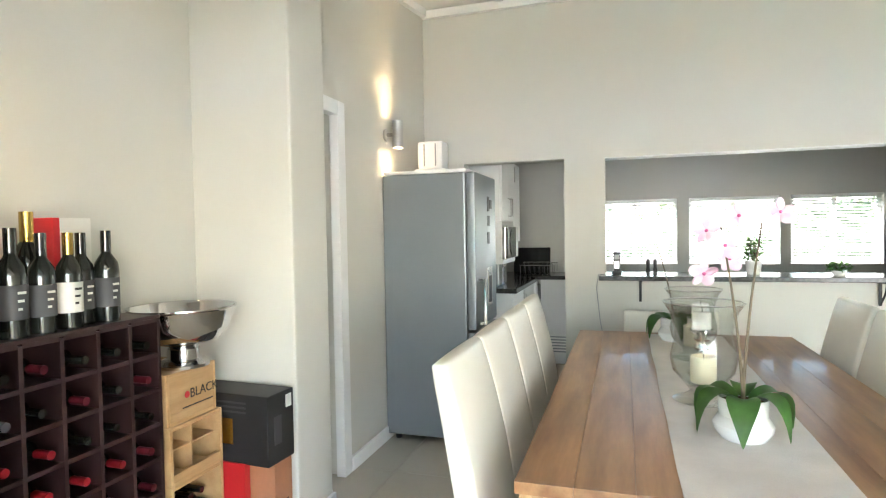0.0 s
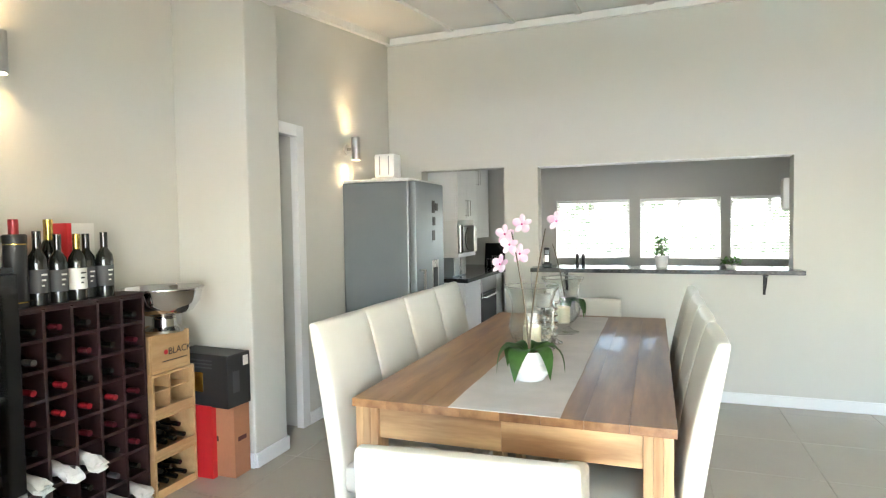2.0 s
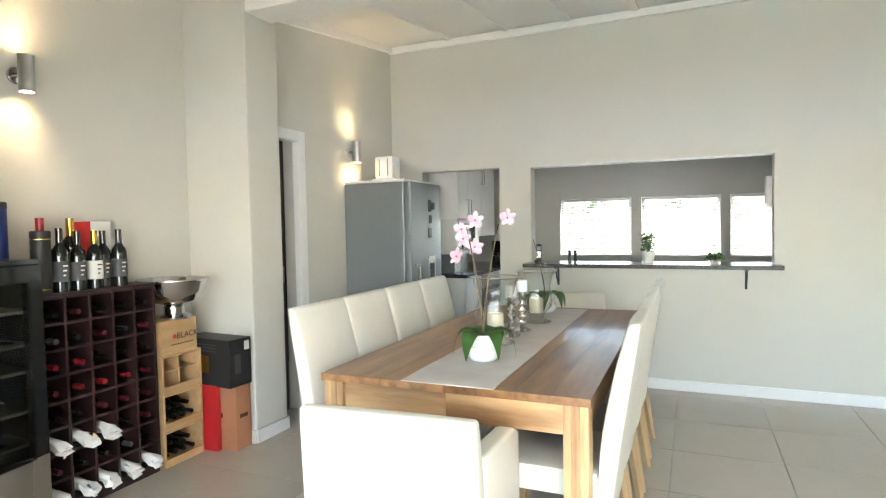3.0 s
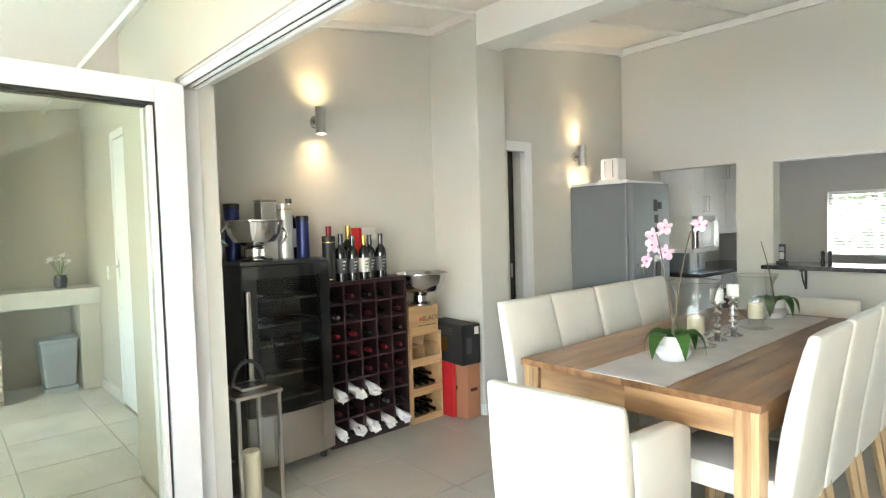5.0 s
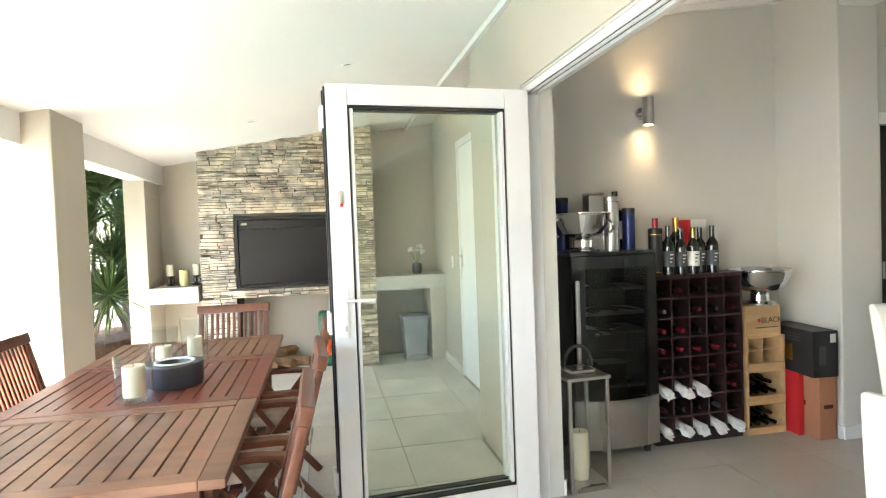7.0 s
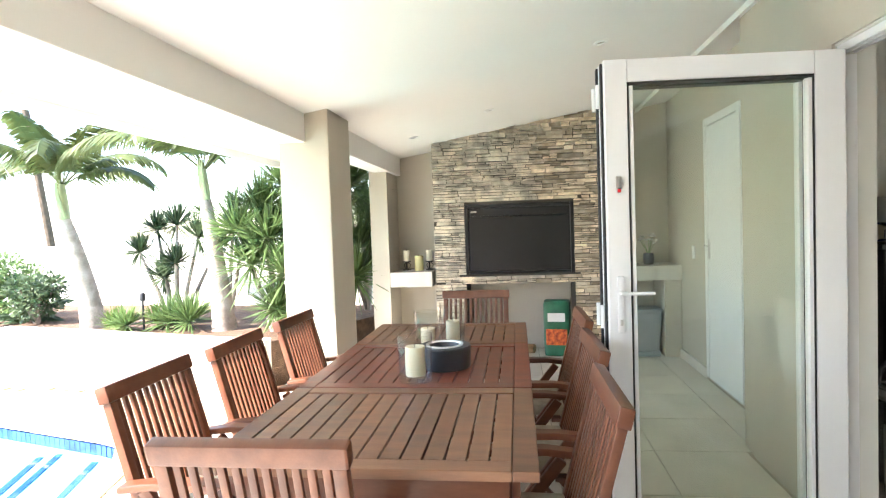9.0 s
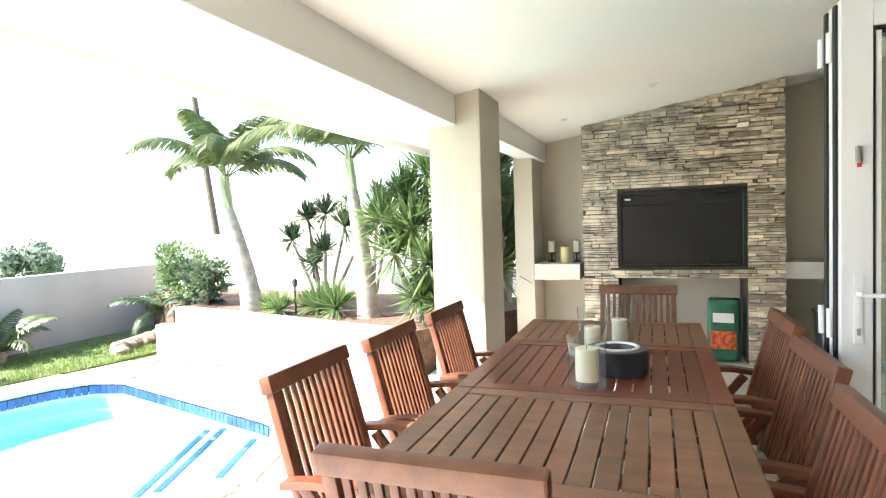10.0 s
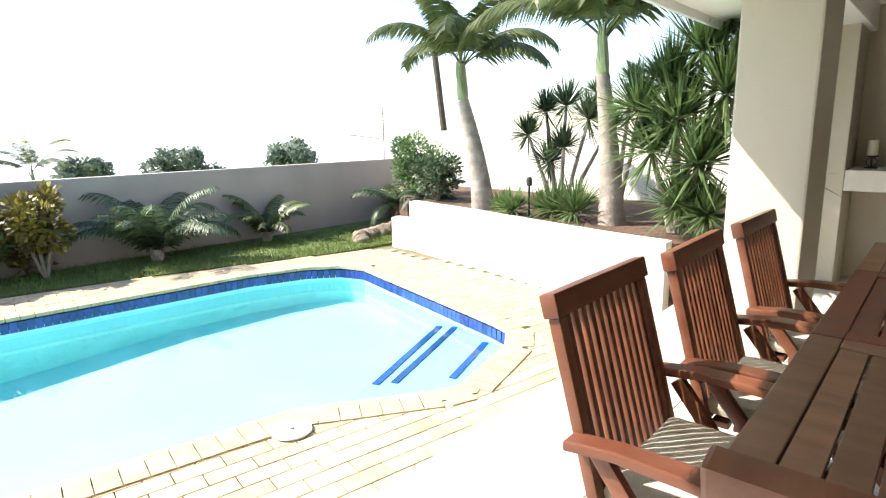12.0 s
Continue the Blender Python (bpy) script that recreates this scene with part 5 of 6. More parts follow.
part("insert", turned([(0.076, 0.106), (0.09, 0.106), (0.092, 0.112), (0.08, 0.113), (0.076, 0.106)], 30), CERAMIC, ash)

# below and beside the barbecue
bag = thing("charcoal_bag", pose(-4.16, -0.90, 0, 0, 0, -8), "green printed charcoal bag with flames leaning in the niche", "bag")
bm = one(-0.09, 0.07, -0.14, 0.14, 0, 0.60, 0.04)
bmesh.ops.subdivide_edges(bm, edges=bm.edges[:], cuts=2, use_grid_fill=True)
for v in bm.verts:
    v.co += 0.012 * noise.noise_vector(v.co * 9)
part("sack", bm, GREENBAG, bag)
part("print_flame", one(0.078, 0.084, -0.11, 0.11, 0.13, 0.30, 0.002), FLAME, bag, "orange flame print")
part("print_panel", one(0.078, 0.083, -0.09, 0.09, 0.38, 0.47, 0.002), LABELWHITE, bag)
for i, (y, zz) in enumerate(((-1.75, 0.05), (-1.64, 0.05), (-1.53, 0.05), (-1.42, 0.05), (-1.69, 0.14), (-1.58, 0.14), (-1.47, 0.14))):
    l = thing("firewood_log", pose(-4.4, y, zz, 0, 0, 0), "split firewood log stacked under the barbecue", "log", "stacked firewood")
    part("log", turned([(0, 0), (0.048, 0), (0.052, 0.1), (0.05, 0.3), (0, 0.3)], 7, m=pose(0, 0, 0, 0, 90, 23 * i)), LOG, l, smooth=False)
    l.matrix_basis = pose(-4.40, y, zz)
bn = thing("rubbish_bin", pose(-4.22, 0.02, 0.0), "grey plastic swing-top bin under the counter", "bin")
bm = bmesh.new()
for i in range(1):
    v = [bm.verts.new((sx * (0.12 + 0.03 * k), sy * (0.12 + 0.03 * k), 0.05 + 0.42 * k)) for k in (0, 1) for sx, sy in ((-1, -1), (1, -1), (1, 1), (-1, 1))]
    for k in range(4):
        bm.faces.new((v[k], v[(k + 1) % 4], v[4 + (k + 1) % 4], v[4 + k]))
    bm.faces.new(v[3::-1])
    bm.faces.new(v[4:])
    bmesh.ops.recalc_face_normals(bm, faces=bm.faces)
    bmesh.ops.bevel(bm, geom=bm.edges[:], offset=0.02, segments=2, profile=0.5, affect="EDGES")
part("bucket", bm, GREYPLASTIC, bn)
part("rim", one(-0.157, 0.157, -0.157, 0.157, 0.465, 0.495, 0.01), GREYPLASTIC, bn)
part("base", one(-0.13, 0.13, -0.13, 0.13, 0, 0.052, 0.006), GREYPLASTIC, bn)
vs_ = thing("flower_vase", pose(-4.25, 0.08, 0.951), "small vase of white flowers on the counter", "vase")
part("pot", turned([(0, 0), (0.045, 0), (0.06, 0.06), (0.05, 0.12), (0.045, 0.12), (0.04, 0.02), (0, 0.02)], 20), SLATE, vs_)
rng = random.Random(3)
for k in range(7):
    a, r = rng.uniform(0, 6.28), rng.uniform(0.03, 0.10)
    top = Vector((r * math.cos(a), r * math.sin(a), rng.uniform(0.2, 0.3)))
    part("stem", piped(((0, 0, 0.1), top * 0.7 + Vector((0, 0, 0.03)), top), 0.003, 5), ORCHIDLEAF, vs_)
    bm = bmesh.new()
    for q in range(5):
        m = Matrix.Translation(top) @ pose(0, 0, 0, rng.uniform(-30, 60), 0, 72 * q)
        bmesh.ops.create_uvsphere(bm, u_segments=8, v_segments=5, radius=1.0, matrix=m @ pose(0, 0.022, 0) @ Matrix.Diagonal((0.016, 0.024, 0.005, 1)))
    part("blossom", bm, CERAMIC, vs_)
# downlights
for x, y in ((-2.9, -1.5), (-3.4, -2.25), (-1.6, -0.75), (1.2, -1.5)):
    z = 2.6439 + 0.158 * y
    dl = thing("ceiling_light", pose(x, y, z, 9.0, 0, 0), "small recessed white ceiling downlight, off", "ceiling light", "patio downlights")
    part("frame", turned([(0.028, -0.001), (0.045, -0.001), (0.047, -0.006), (0.03, -0.008), (0.028, -0.001)], 20), WHITE, dl)
    part("diffuser", turned([(0, -0.002), (0.028, -0.002)], 20), STEEL, dl)

# ---- on the dining table ----
TT = 0.769


def orchid(m, h, stems, label, flowers=True):
    o = thing("orchid", m, label, "plant", "orchids on the table")
    part("pot", turned([(0, 0), (0.052, 0), (0.06, 0.004), (0.078, 0.03), (0.08, 0.045), (0.07, 0.062), (0.064, 0.07), (0.066, 0.12), (0.062, 0.12), (0.058, 0.03), (0, 0.028)], 32), CERAMIC, o)
    part("soil", turned([(0, 0.105), (0.06, 0.105)], 20), SOIL, o)
    rng = random.Random(11)
    for k in range(6):
        bm = bmesh.new()
        rows = []
        ln, wd = rng.uniform(0.17, 0.24), rng.uniform(0.03, 0.042)
        for i in range(9):
            s = i / 8
            r = 0.02 + ln * 0.62 * math.sin(s * 1.5)
            z = 0.11 + 0.05 * math.sin(s * 2.2) - 0.13 * s ** 2.2
            w = wd * math.sin(math.pi * (0.1 + 0.88 * s)) + 0.002
            rows.append([bm.verts.new((r, -w, z + 0.010)), bm.verts.new((r, 0, z)), bm.verts.new((r, w, z + 0.010))])
        for a, b in zip(rows, rows[1:]):
            for q in range(2):
                bm.faces.new((a[q], a[q + 1], b[q + 1], b[q]))
        bmesh.ops.solidify(bm, geom=bm.faces[:], thickness=0.003)
        part("leaf", bm, ORCHIDLEAF, o).matrix_basis = pose(0, 0, 0, 0, 0, 60 * k + 20)
    for dx, dy, hh, side in stems:
        pts = [(dx * (i / 10) ** 1.5, dy * (i / 10) ** 1.5, 0.1 + (hh - 0.1) * i / 10) for i in range(11)]
        st = part("stem", piped(pts, [0.005 - 0.00025 * i for i in range(11)], 6), STEM, o)
        if not flowers:
            continue
        for q in range(side):
            c = Vector((dx * 1.02 + 0.045 * math.cos(q * 2.4), dy + 0.045 * math.sin(q * 2.4), hh + 0.03 - 0.04 * q))
            bm = bmesh.new()
            for k in range(5):
                a = 72 * k + 90
                mm = Matrix.Translation(c) @ pose(0, 0, 0, 80 + 12 * math.sin(q), 0, 40 * math.sin(q * 3)) @ pose(0, 0, 0, 0, 0, a)
                bmesh.ops.create_uvsphere(bm, u_segments=10, v_segments=6, radius=1.0, matrix=mm @ pose(0.021, 0, 0.003, 0, -12, 0) @ Matrix.Diagonal((0.021, 0.018 if k % 2 else 0.012, 0.002, 1)))
            bl = part("blossom", bm, ORCHID, o, "pink orchid blossom")
            bm = bmesh.new()
            bmesh.ops.create_uvsphere(bm, u_segments=8, v_segments=5, radius=0.005, matrix=Matrix.Translation(c + Vector((0, -0.008, 0))))
            part("lip", bm, ORCHIDLIP, bl)
    return o


orchid(pose(0.87, 1.81, TT), 0.5, ((-0.06, -0.03, 0.60, 5), (0.06, 0.06, 0.61, 1)), "pink orchid with drooping leaves in a white pot")
orchid(pose(0.80, 3.30, TT, 0, 0, 140), 0.5, ((0.06, 0.05, 0.50, 0),), "orchid past bloom in a white pot", False)


def vase(m, s, label):
    v = thing("glass_vase", m, label, "vase", "candle vases on the table")
    pr = [(0.0, 0.0), (0.07, 0.0), (0.085, 0.005), (0.06, 0.012), (0.035, 0.03), (0.05, 0.05), (0.085, 0.09), (0.092, 0.13), (0.082, 0.175), (0.078, 0.21), (0.095, 0.265), (0.112, 0.29), (0.109, 0.29), (0.092, 0.265), (0.075, 0.21), (0.079, 0.175), (0.089, 0.13), (0.082, 0.09), (0.046, 0.054), (0.0, 0.05)]
    p = part("glass", turned([(r * s, z * s) for r, z in pr], 36), VASEGLASS, v)
    p.visible_shadow = False
    part("rim", turned([(0.109 * s, 0.288 * s), (0.113 * s, 0.29 * s), (0.109 * s, 0.293 * s), (0.107 * s, 0.29 * s), (0.109 * s, 0.288 * s)], 36), CHROME, v)
    return v


for x, y, s in ((0.81, 2.17, 1.18), (0.85, 2.86, 1.1)):
    vase(pose(x, y, TT), s, "footed clear glass vase holding a candle")
    pillar_candle(pose(x, y, TT + 0.056 * s), 0.042, 0.09, "cream pillar candle inside a glass vase")


def candlestick(m, h):
    c = thing("candlestick", m, "turned silver mercury-glass candlestick with a white candle", "candle holder", "candlesticks on the table")
    pr = [(0, 0), (0.05, 0), (0.052, 0.006), (0.03, 0.016), (0.014, 0.028)]
    n = 5
    for k in range(n):
        z = 0.028 + (h - 0.05) * k / n
        d = (h - 0.05) / n
        pr += [(0.014, z + 0.08 * d), (0.025, z + 0.35 * d), (0.026, z + 0.55 * d), (0.014, z + 0.92 * d)]
    pr += [(0.03, h - 0.015), (0.043, h - 0.008), (0.043, h), (0, h)]
    part("stick", turned(pr, 24), CHROME, c)
    return c


for x, y, h in ((0.83, 2.38, 0.215), (0.845, 2.55, 0.225)):
    candlestick(pose(x, y, TT), h)
    pillar_candle(pose(x, y, TT + h + 0.001), 0.033, 0.065, "white pillar candle on a silver candlestick", CERAMIC)

# ---- serving hatch ----
setting("hatch_counter", one(0.38, 2.36, 4.24, 4.66, 1.002, 1.035, 0.004), COUNTER, "dark polished granite hatch counter")
setting("trim", one(0.42, 2.31, 4.395, 4.56, 1.880, 1.8845), WHITE, "white hatch head")
for x in (0.66, 2.12):
    b = thing("shelf_bracket", pose(x, 4.398, 1.001), "black iron scroll bracket under the hatch counter", "bracket", "hatch brackets")
    part("arm", one(-0.009, 0.009, -0.13, -0.001, -0.012, -0.001, 0.002), MATTBLACK, b)
    part("plate", one(-0.009, 0.009, -0.012, -0.001, -0.16, -0.0125, 0.002), MATTBLACK, b)
    part("scroll", piped([(0, -0.012 - 0.09 * math.sin(1.5 * i / 8), -0.15 + 0.13 * i / 8) for i in range(9)], 0.006, 6), MATTBLACK, b)
ph = thing("telephone", pose(0.50, 4.36, 1.036), "black cordless telephone in its charging cradle", "telephone")
part("cradle", one(-0.035, 0.035, -0.04, 0.04, 0, 0.03, 0.008), MATTBLACK, ph)
hs = part("handset", one(-0.024, 0.024, -0.012, 0.014, 0.02, 0.165, 0.008), MATTBLACK, ph)
part("screen", one(-0.017, 0.017, -0.0135, -0.0122, 0.11, 0.145), GREYPLASTIC, hs)
part("keypad", one(-0.017, 0.017, -0.0135, -0.0122, 0.045, 0.1), STEEL, hs)
part("cable", piped([(-0.02, 0.03, 0.01), (-0.13, 0.034, -0.002), (-0.145, 0.034, -0.1), (-0.12, 0.034, -0.35), (-0.09, 0.034, -0.5)], 0.003, 5), GREYPLASTIC, ph)


def potted(m, r, h, label, leaf, n, spread, up):
    p = thing("potted_plant", m, label, "plant", "plants on the hatch counter")
    part("pot", turned([(0, 0), (r * 0.75, 0), (r, h), (r * 0.92, h), (r * 0.7, 0.01), (0, 0.01)], 24), CERAMIC, p)
    part("soil", turned([(0, h * 0.9), (r * 0.9, h * 0.9)], 16), SOIL, p)
    rng = random.Random(5)
    bm = bmesh.new()
    for k in range(n):
        a, q = rng.uniform(0, 6.28), rng.random()
        c = Vector((spread * math.sqrt(q) * math.cos(a), spread * math.sqrt(q) * math.sin(a), h + rng.uniform(0, up)))
        d = Vector((rng.uniform(-1, 1), rng.uniform(-1, 1), rng.uniform(0.1, 1))).normalized() * 0.035
        s = d.cross(Vector((0, 0, 1))).normalized() * 0.011
        v = [bm.verts.new(x) for x in (c - d * 0.5, c + s, c + d * 0.6, c - s)]
        bm.faces.new(v)
    part("foliage", bm, leaf, p, smooth=False)
    for k in range(5):
        a = 1.25 * k
        part("stem", piped(((0, 0, h * 0.9), (spread * 0.6 * math.cos(a), spread * 0.6 * math.sin(a), h + up * 0.8)), 0.003, 5), STEM, p)


potted(pose(1.40, 4.45, 1.036), 0.055, 0.095, "small leafy herb in a white pot on the hatch counter", ORCHIDLEAF, 170, 0.06, 0.15)
potted(pose(1.90, 4.42, 1.036), 0.045, 0.03, "low green plant in a shallow white dish", ORCHIDLEAF, 90, 0.07, 0.05)
for x in (0.72, 0.77):
    g = thing("pepper_mill", pose(x, 4.6, 1.036), "small dark pepper mill on the hatch counter", "mill", "mills on the hatch counter")
    part("body", turned([(0, 0), (0.016, 0), (0.017, 0.01), (0.011, 0.04), (0.014, 0.075), (0.016, 0.085), (0.01, 0.1), (0, 0.102)], 16), MATTBLACK, g)
sp = thing("loudspeaker", pose(2.30, 4.60, 1.60), "small white wall loudspeaker by the hatch", "speaker")
part("case", one(-0.03, 0.045, -0.05, 0.05, -0.12, 0.12, 0.012), WHITE, sp)
part("grille", one(-0.032, -0.0301, -0.04, 0.04, -0.1, 0.1, 0.0), LABELWHITE, sp)


# ---- kitchen units ----
def cabinet(name, m, w, d, h, label, doors=1, vent=False):
    """A unit whose front faces +x; it spans y 0..w."""
    c = thing(name, m, label, "cabinet", "kitchen units")
    part("body", one(-d, -0.02, 0, w, 0, h, 0.002), CABINET, c)
    for i in range(doors):
        a, b = i * w / doors + 0.002, (i + 1) * w / doors - 0.002
        dr = part("door", one(-0.019, 0, a, b, 0.002, h - 0.002, 0.002), CABINET, c)
        y = b - 0.035 if (doors == 1 or i == 0) else a + 0.035
        z0 = 0.04 if h < 0.75 and name == "wall_cabinet" else h - 0.2
        part("handle", piped(((0, y, z0), (0.028, y, z0), (0.028, y, z0 + 0.15), (0, y, z0 + 0.15)), 0.005, 8), STEEL, dr, "steel bow handle")
        if vent:
            for k in range(6):
                part("slot", one(0.0002, 0.002, a + 0.05, b - 0.05, 0.12 + 0.03 * k, 0.133 + 0.03 * k), GREYPLASTIC, dr)
    return c


cabinet("wall_cabinet", pose(-0.40, 4.70, 1.45), 0.55, 0.51, 0.62, "white wall cabinet above the microwave", 2)
cabinet("wall_cabinet", pose(-0.52, 5.27, 1.25), 0.95, 0.39, 0.80, "white two-door kitchen wall cabinet", 2)
mw = thing("microwave_oven", pose(-0.38, 4.73, 1.126), "silver microwave with a dark round window", "microwave")
part("case", one(-0.45, 0, 0, 0.48, 0, 0.28, 0.01), STEEL, mw)
part("door", one(0.001, 0.02, 0.01, 0.36, 0.01, 0.27, 0.006), BLACK, mw)
part("window", turned([(0, 0), (0.10, 0), (0.11, 0.006), (0, 0.008)], 24, m=pose(0.018, 0.18, 0.14, 0, 90, 0)), FRIDGEGLASS, mw)
part("panel", one(0.001, 0.018, 0.365, 0.47, 0.01, 0.27, 0.004), STEEL, mw)
sh = thing("microwave_shelf", pose(-0.40, 4.70, 1.09), "white shelf carrying the microwave", "shelf")
part("board", one(-0.51, 0, 0, 0.55, 0, 0.035, 0.003), CABINET, sh)
part("side", one(-0.51, -0.01, 0.53, 0.55, 0.0355, 0.358, 0.002), CABINET, sh)
part("side", one(-0.51, -0.01, 0, 0.018, 0.0355, 0.358, 0.002), CABINET, sh)
for y, w, n, v in ((4.60, 0.5, 1, False), (5.72, 0.26, 1, False)):
    cabinet("base_cabinet", pose(-0.30, y, 0.0), w, 0.6, 0.86, "white base cabinet under the granite worktop", n, v)
ov = thing("oven", pose(-0.30, 5.11, 0.0), "built-in steel oven with a dark glass door", "oven")
part("body", one(-0.58, -0.02, 0, 0.6, 0, 0.86, 0.002), STEEL, ov)
part("door", one(-0.019, 0.0, 0.005, 0.595, 0.15, 0.70, 0.004), BLACK, ov)
part("panel", one(-0.019, 0.0, 0.005, 0.595, 0.71, 0.855, 0.003), STEEL, ov)
part("handle", piped(((0, 0.05, 0.66), (0.04, 0.05, 0.66), (0.04, 0.55, 0.66), (0, 0.55, 0.66)), 0.008, 8), STEEL, ov)
c = cabinet("base_cabinet", pose(0.0, 5.92, 0.0, 0, 0, -90), 0.55, 0.55, 0.86, "white base cabinet with a louvred panel", 1, True)
c.matrix_basis = pose(-0.27, 5.95, 0, 0, 0, -90)
for k in range(5):
    copy_thing(c, pose(0.29 + 0.56 * k, 5.95, 0, 0, 0, -90))
setting("worktop", one(-0.91, -0.27, 4.58, 5.91, 0.862, 0.90, 0.004), COUNTER, "dark granite kitchen worktop")
setting("worktop_back", one(-0.91, 3.2, 5.915, 6.498, 0.862, 0.90, 0.004), COUNTER, "dark granite kitchen worktop under the windows")
bb = thing("bread_bin", pose(-0.58, 4.72, 0.901), "grey steel bread bin on the worktop", "bread bin")
part("case", prism([(-0.3, 0), (0.12, 0), (0.12, 0.36), (-0.3, 0.36)], 0, 0.22), GREYSTEEL, bb)
part("flap", one(0.121, 0.135, 0.01, 0.35, 0.01, 0.2, 0.006), STEEL, bb)
part("knob", piped(((0.135, 0.18, 0.17), (0.16, 0.18, 0.17)), 0.012, 10), STEEL, bb)
tr = thing("serving_tray", pose(-0.42, 6.35, 0.901, 0, 0, 0), "black tray leaning on the kitchen wall", "tray")
part("tray", one(-0.2, 0.2, 0.0, 0.02, 0.0, 0.28, 0.008, pose(0, 0, 0, -12, 0, 0)), BLACK, tr)
dr_ = thing("dish_rack", pose(-0.30, 6.12, 0.901), "chrome wire dish rack on the worktop", "dish rack")
for k in range(8):
    part("wire", piped([(-0.18 + 0.05 * k, -0.14, 0.01), (-0.18 + 0.05 * k, -0.14, 0.10), (-0.18 + 0.05 * k, 0.1, 0.12), (-0.18 + 0.05 * k, 0.1, 0.01)], 0.003, 5), CHROME, dr_)
part("rail", piped([(-0.19, -0.14, 0.10), (0.18, -0.14, 0.10)], 0.005, 6), CHROME, dr_)
part("rail", piped([(-0.19, 0.1, 0.12), (0.18, 0.1, 0.12)], 0.005, 6), CHROME, dr_)

# ---- garden ----
setting("lawn", prism([(-3.9, -7.75), (-3.0, -7.86), (-0.8, -8.58), (0.5, -8.85), (6, -9.5), (6, -10.2), (-7.0, -10.2), (-6.2, -8.2)], GZ - 0.2, GZ - 0.0), LAWN, "green lawn in front of the garden wall")
bm = bmesh.new()
rng = random.Random(21)
for k in range(15000):
    x = rng.uniform(-4.4, 3.2)
    y0 = -8.58 - 0.327 * (x + 0.8) if x < -0.8 else -8.58 - 0.2 * (x + 0.8)
    y0 = min(y0, -7.75) if x > -3.9 else -7.85
    y = y0 - rng.random() ** 1.4 * 1.5 + rng.uniform(-0.02, 0.03)
    h, a = rng.uniform(0.025, 0.06), rng.uniform(0, 6.28)
    s = Vector((math.cos(a), math.sin(a), 0)) * 0.006
    lean = Vector((rng.uniform(-1, 1), rng.uniform(-1, 1), 0)) * 0.02
    p = Vector((x, y, GZ - 0.002))
    bm.faces.new([bm.verts.new(q) for q in (p - s, p + s, p + lean + Vector((0, 0, h)))])
tagged(part("grass", bm, GRASS, smooth=False), "short green lawn grass with dry patches", "grass", kind="stuff")
setting("wall_garden", prism([(-6.4, -9.55), (5.5, -9.85), (5.5, -10.0), (-6.4, -9.72)], GZ - 0.2, 0.85), GARDEN, "taupe plastered garden wall")
setting("wall_garden_side", prism([(-6.4, -9.72), (-6.25, -9.72), (-5.45, -2.9), (-5.6, -2.9)], GZ - 0.2, 1.32), BEDWALL, "pale plastered boundary wall behind the palms")
BED = [(-3.83, -7.25), (-3.68, -6.6), (-3.53, -6.0), (-3.36, -5.4), (-3.16, -4.7), (-3.0, -4.1), (-2.92, -3.62)]
pts = BED + [(x - 0.14, y) for x, y in BED[::-1]]
setting("wall_bed", prism(pts, GZ - 0.1, 0.435), BEDWALL, "white plastered curved retaining wall of the flower bed")
setting("wall_bed_end", prism([(-3.83, -7.252), (-3.83, -7.59), (-4.0, -7.62), (-3.97, -7.252)], GZ - 0.1, 0.20), BEDWALL, "low white end of the retaining wall")
setting("bed_soil", prism([(x - 0.13, y) for x, y in BED] + [(-4.6, -2.96), (-5.5, -2.92), (-6.2, -9.5), (-5.6, -9.5), (-4.4, -7.9)], GZ - 0.1, 0.40), SOIL, "brown soil of the raised bed")


def frond(bm, length, droop, width, leaflets, rng, base=0.18, up=1.0):
    """A feather leaf in the x-z plane from the origin."""
    pts = []
    p, a = Vector((0, 0, 0)), up
    n = 14
    for i in range(n + 1):
        pts.append(p.copy())
        p = p + Vector((math.cos(a), 0, math.sin(a))) * length / n
        a -= droop / n * (0.5 + 1.2 * i / n)
    tube(bm, pts, [0.012 * (1 - 0.8 * i / n) for i in range(n + 1)], 4)
    for k in range(leaflets):
        s = base + (0.99 - base) * k / leaflets
        i = min(n - 1, int(s * n))
        c = pts[i].lerp(pts[i + 1], s * n - i)
        d = (pts[i + 1] - pts[i]).normalized()
        w = width * (0.45 + 0.55 * math.sin(math.pi * min(1, 0.15 + s * 0.9))) * rng.uniform(0.9, 1.1)
        for side in (-1, 1):
            out = (Vector((0, side, 0)) * 0.85 + d * 0.55 + Vector((0, 0, -0.35 + rng.uniform(-0.15, 0.15)))).normalized()
            tip = c + out * w + Vector((0, 0, -0.25 * w))
            mid = c + out * w * 0.5
            q = d * 0.013
            v = [bm.verts.new(x) for x in (c - q * 0.6, mid - q, tip, mid + q, c + q * 0.6)]
            bm.faces.new(v)


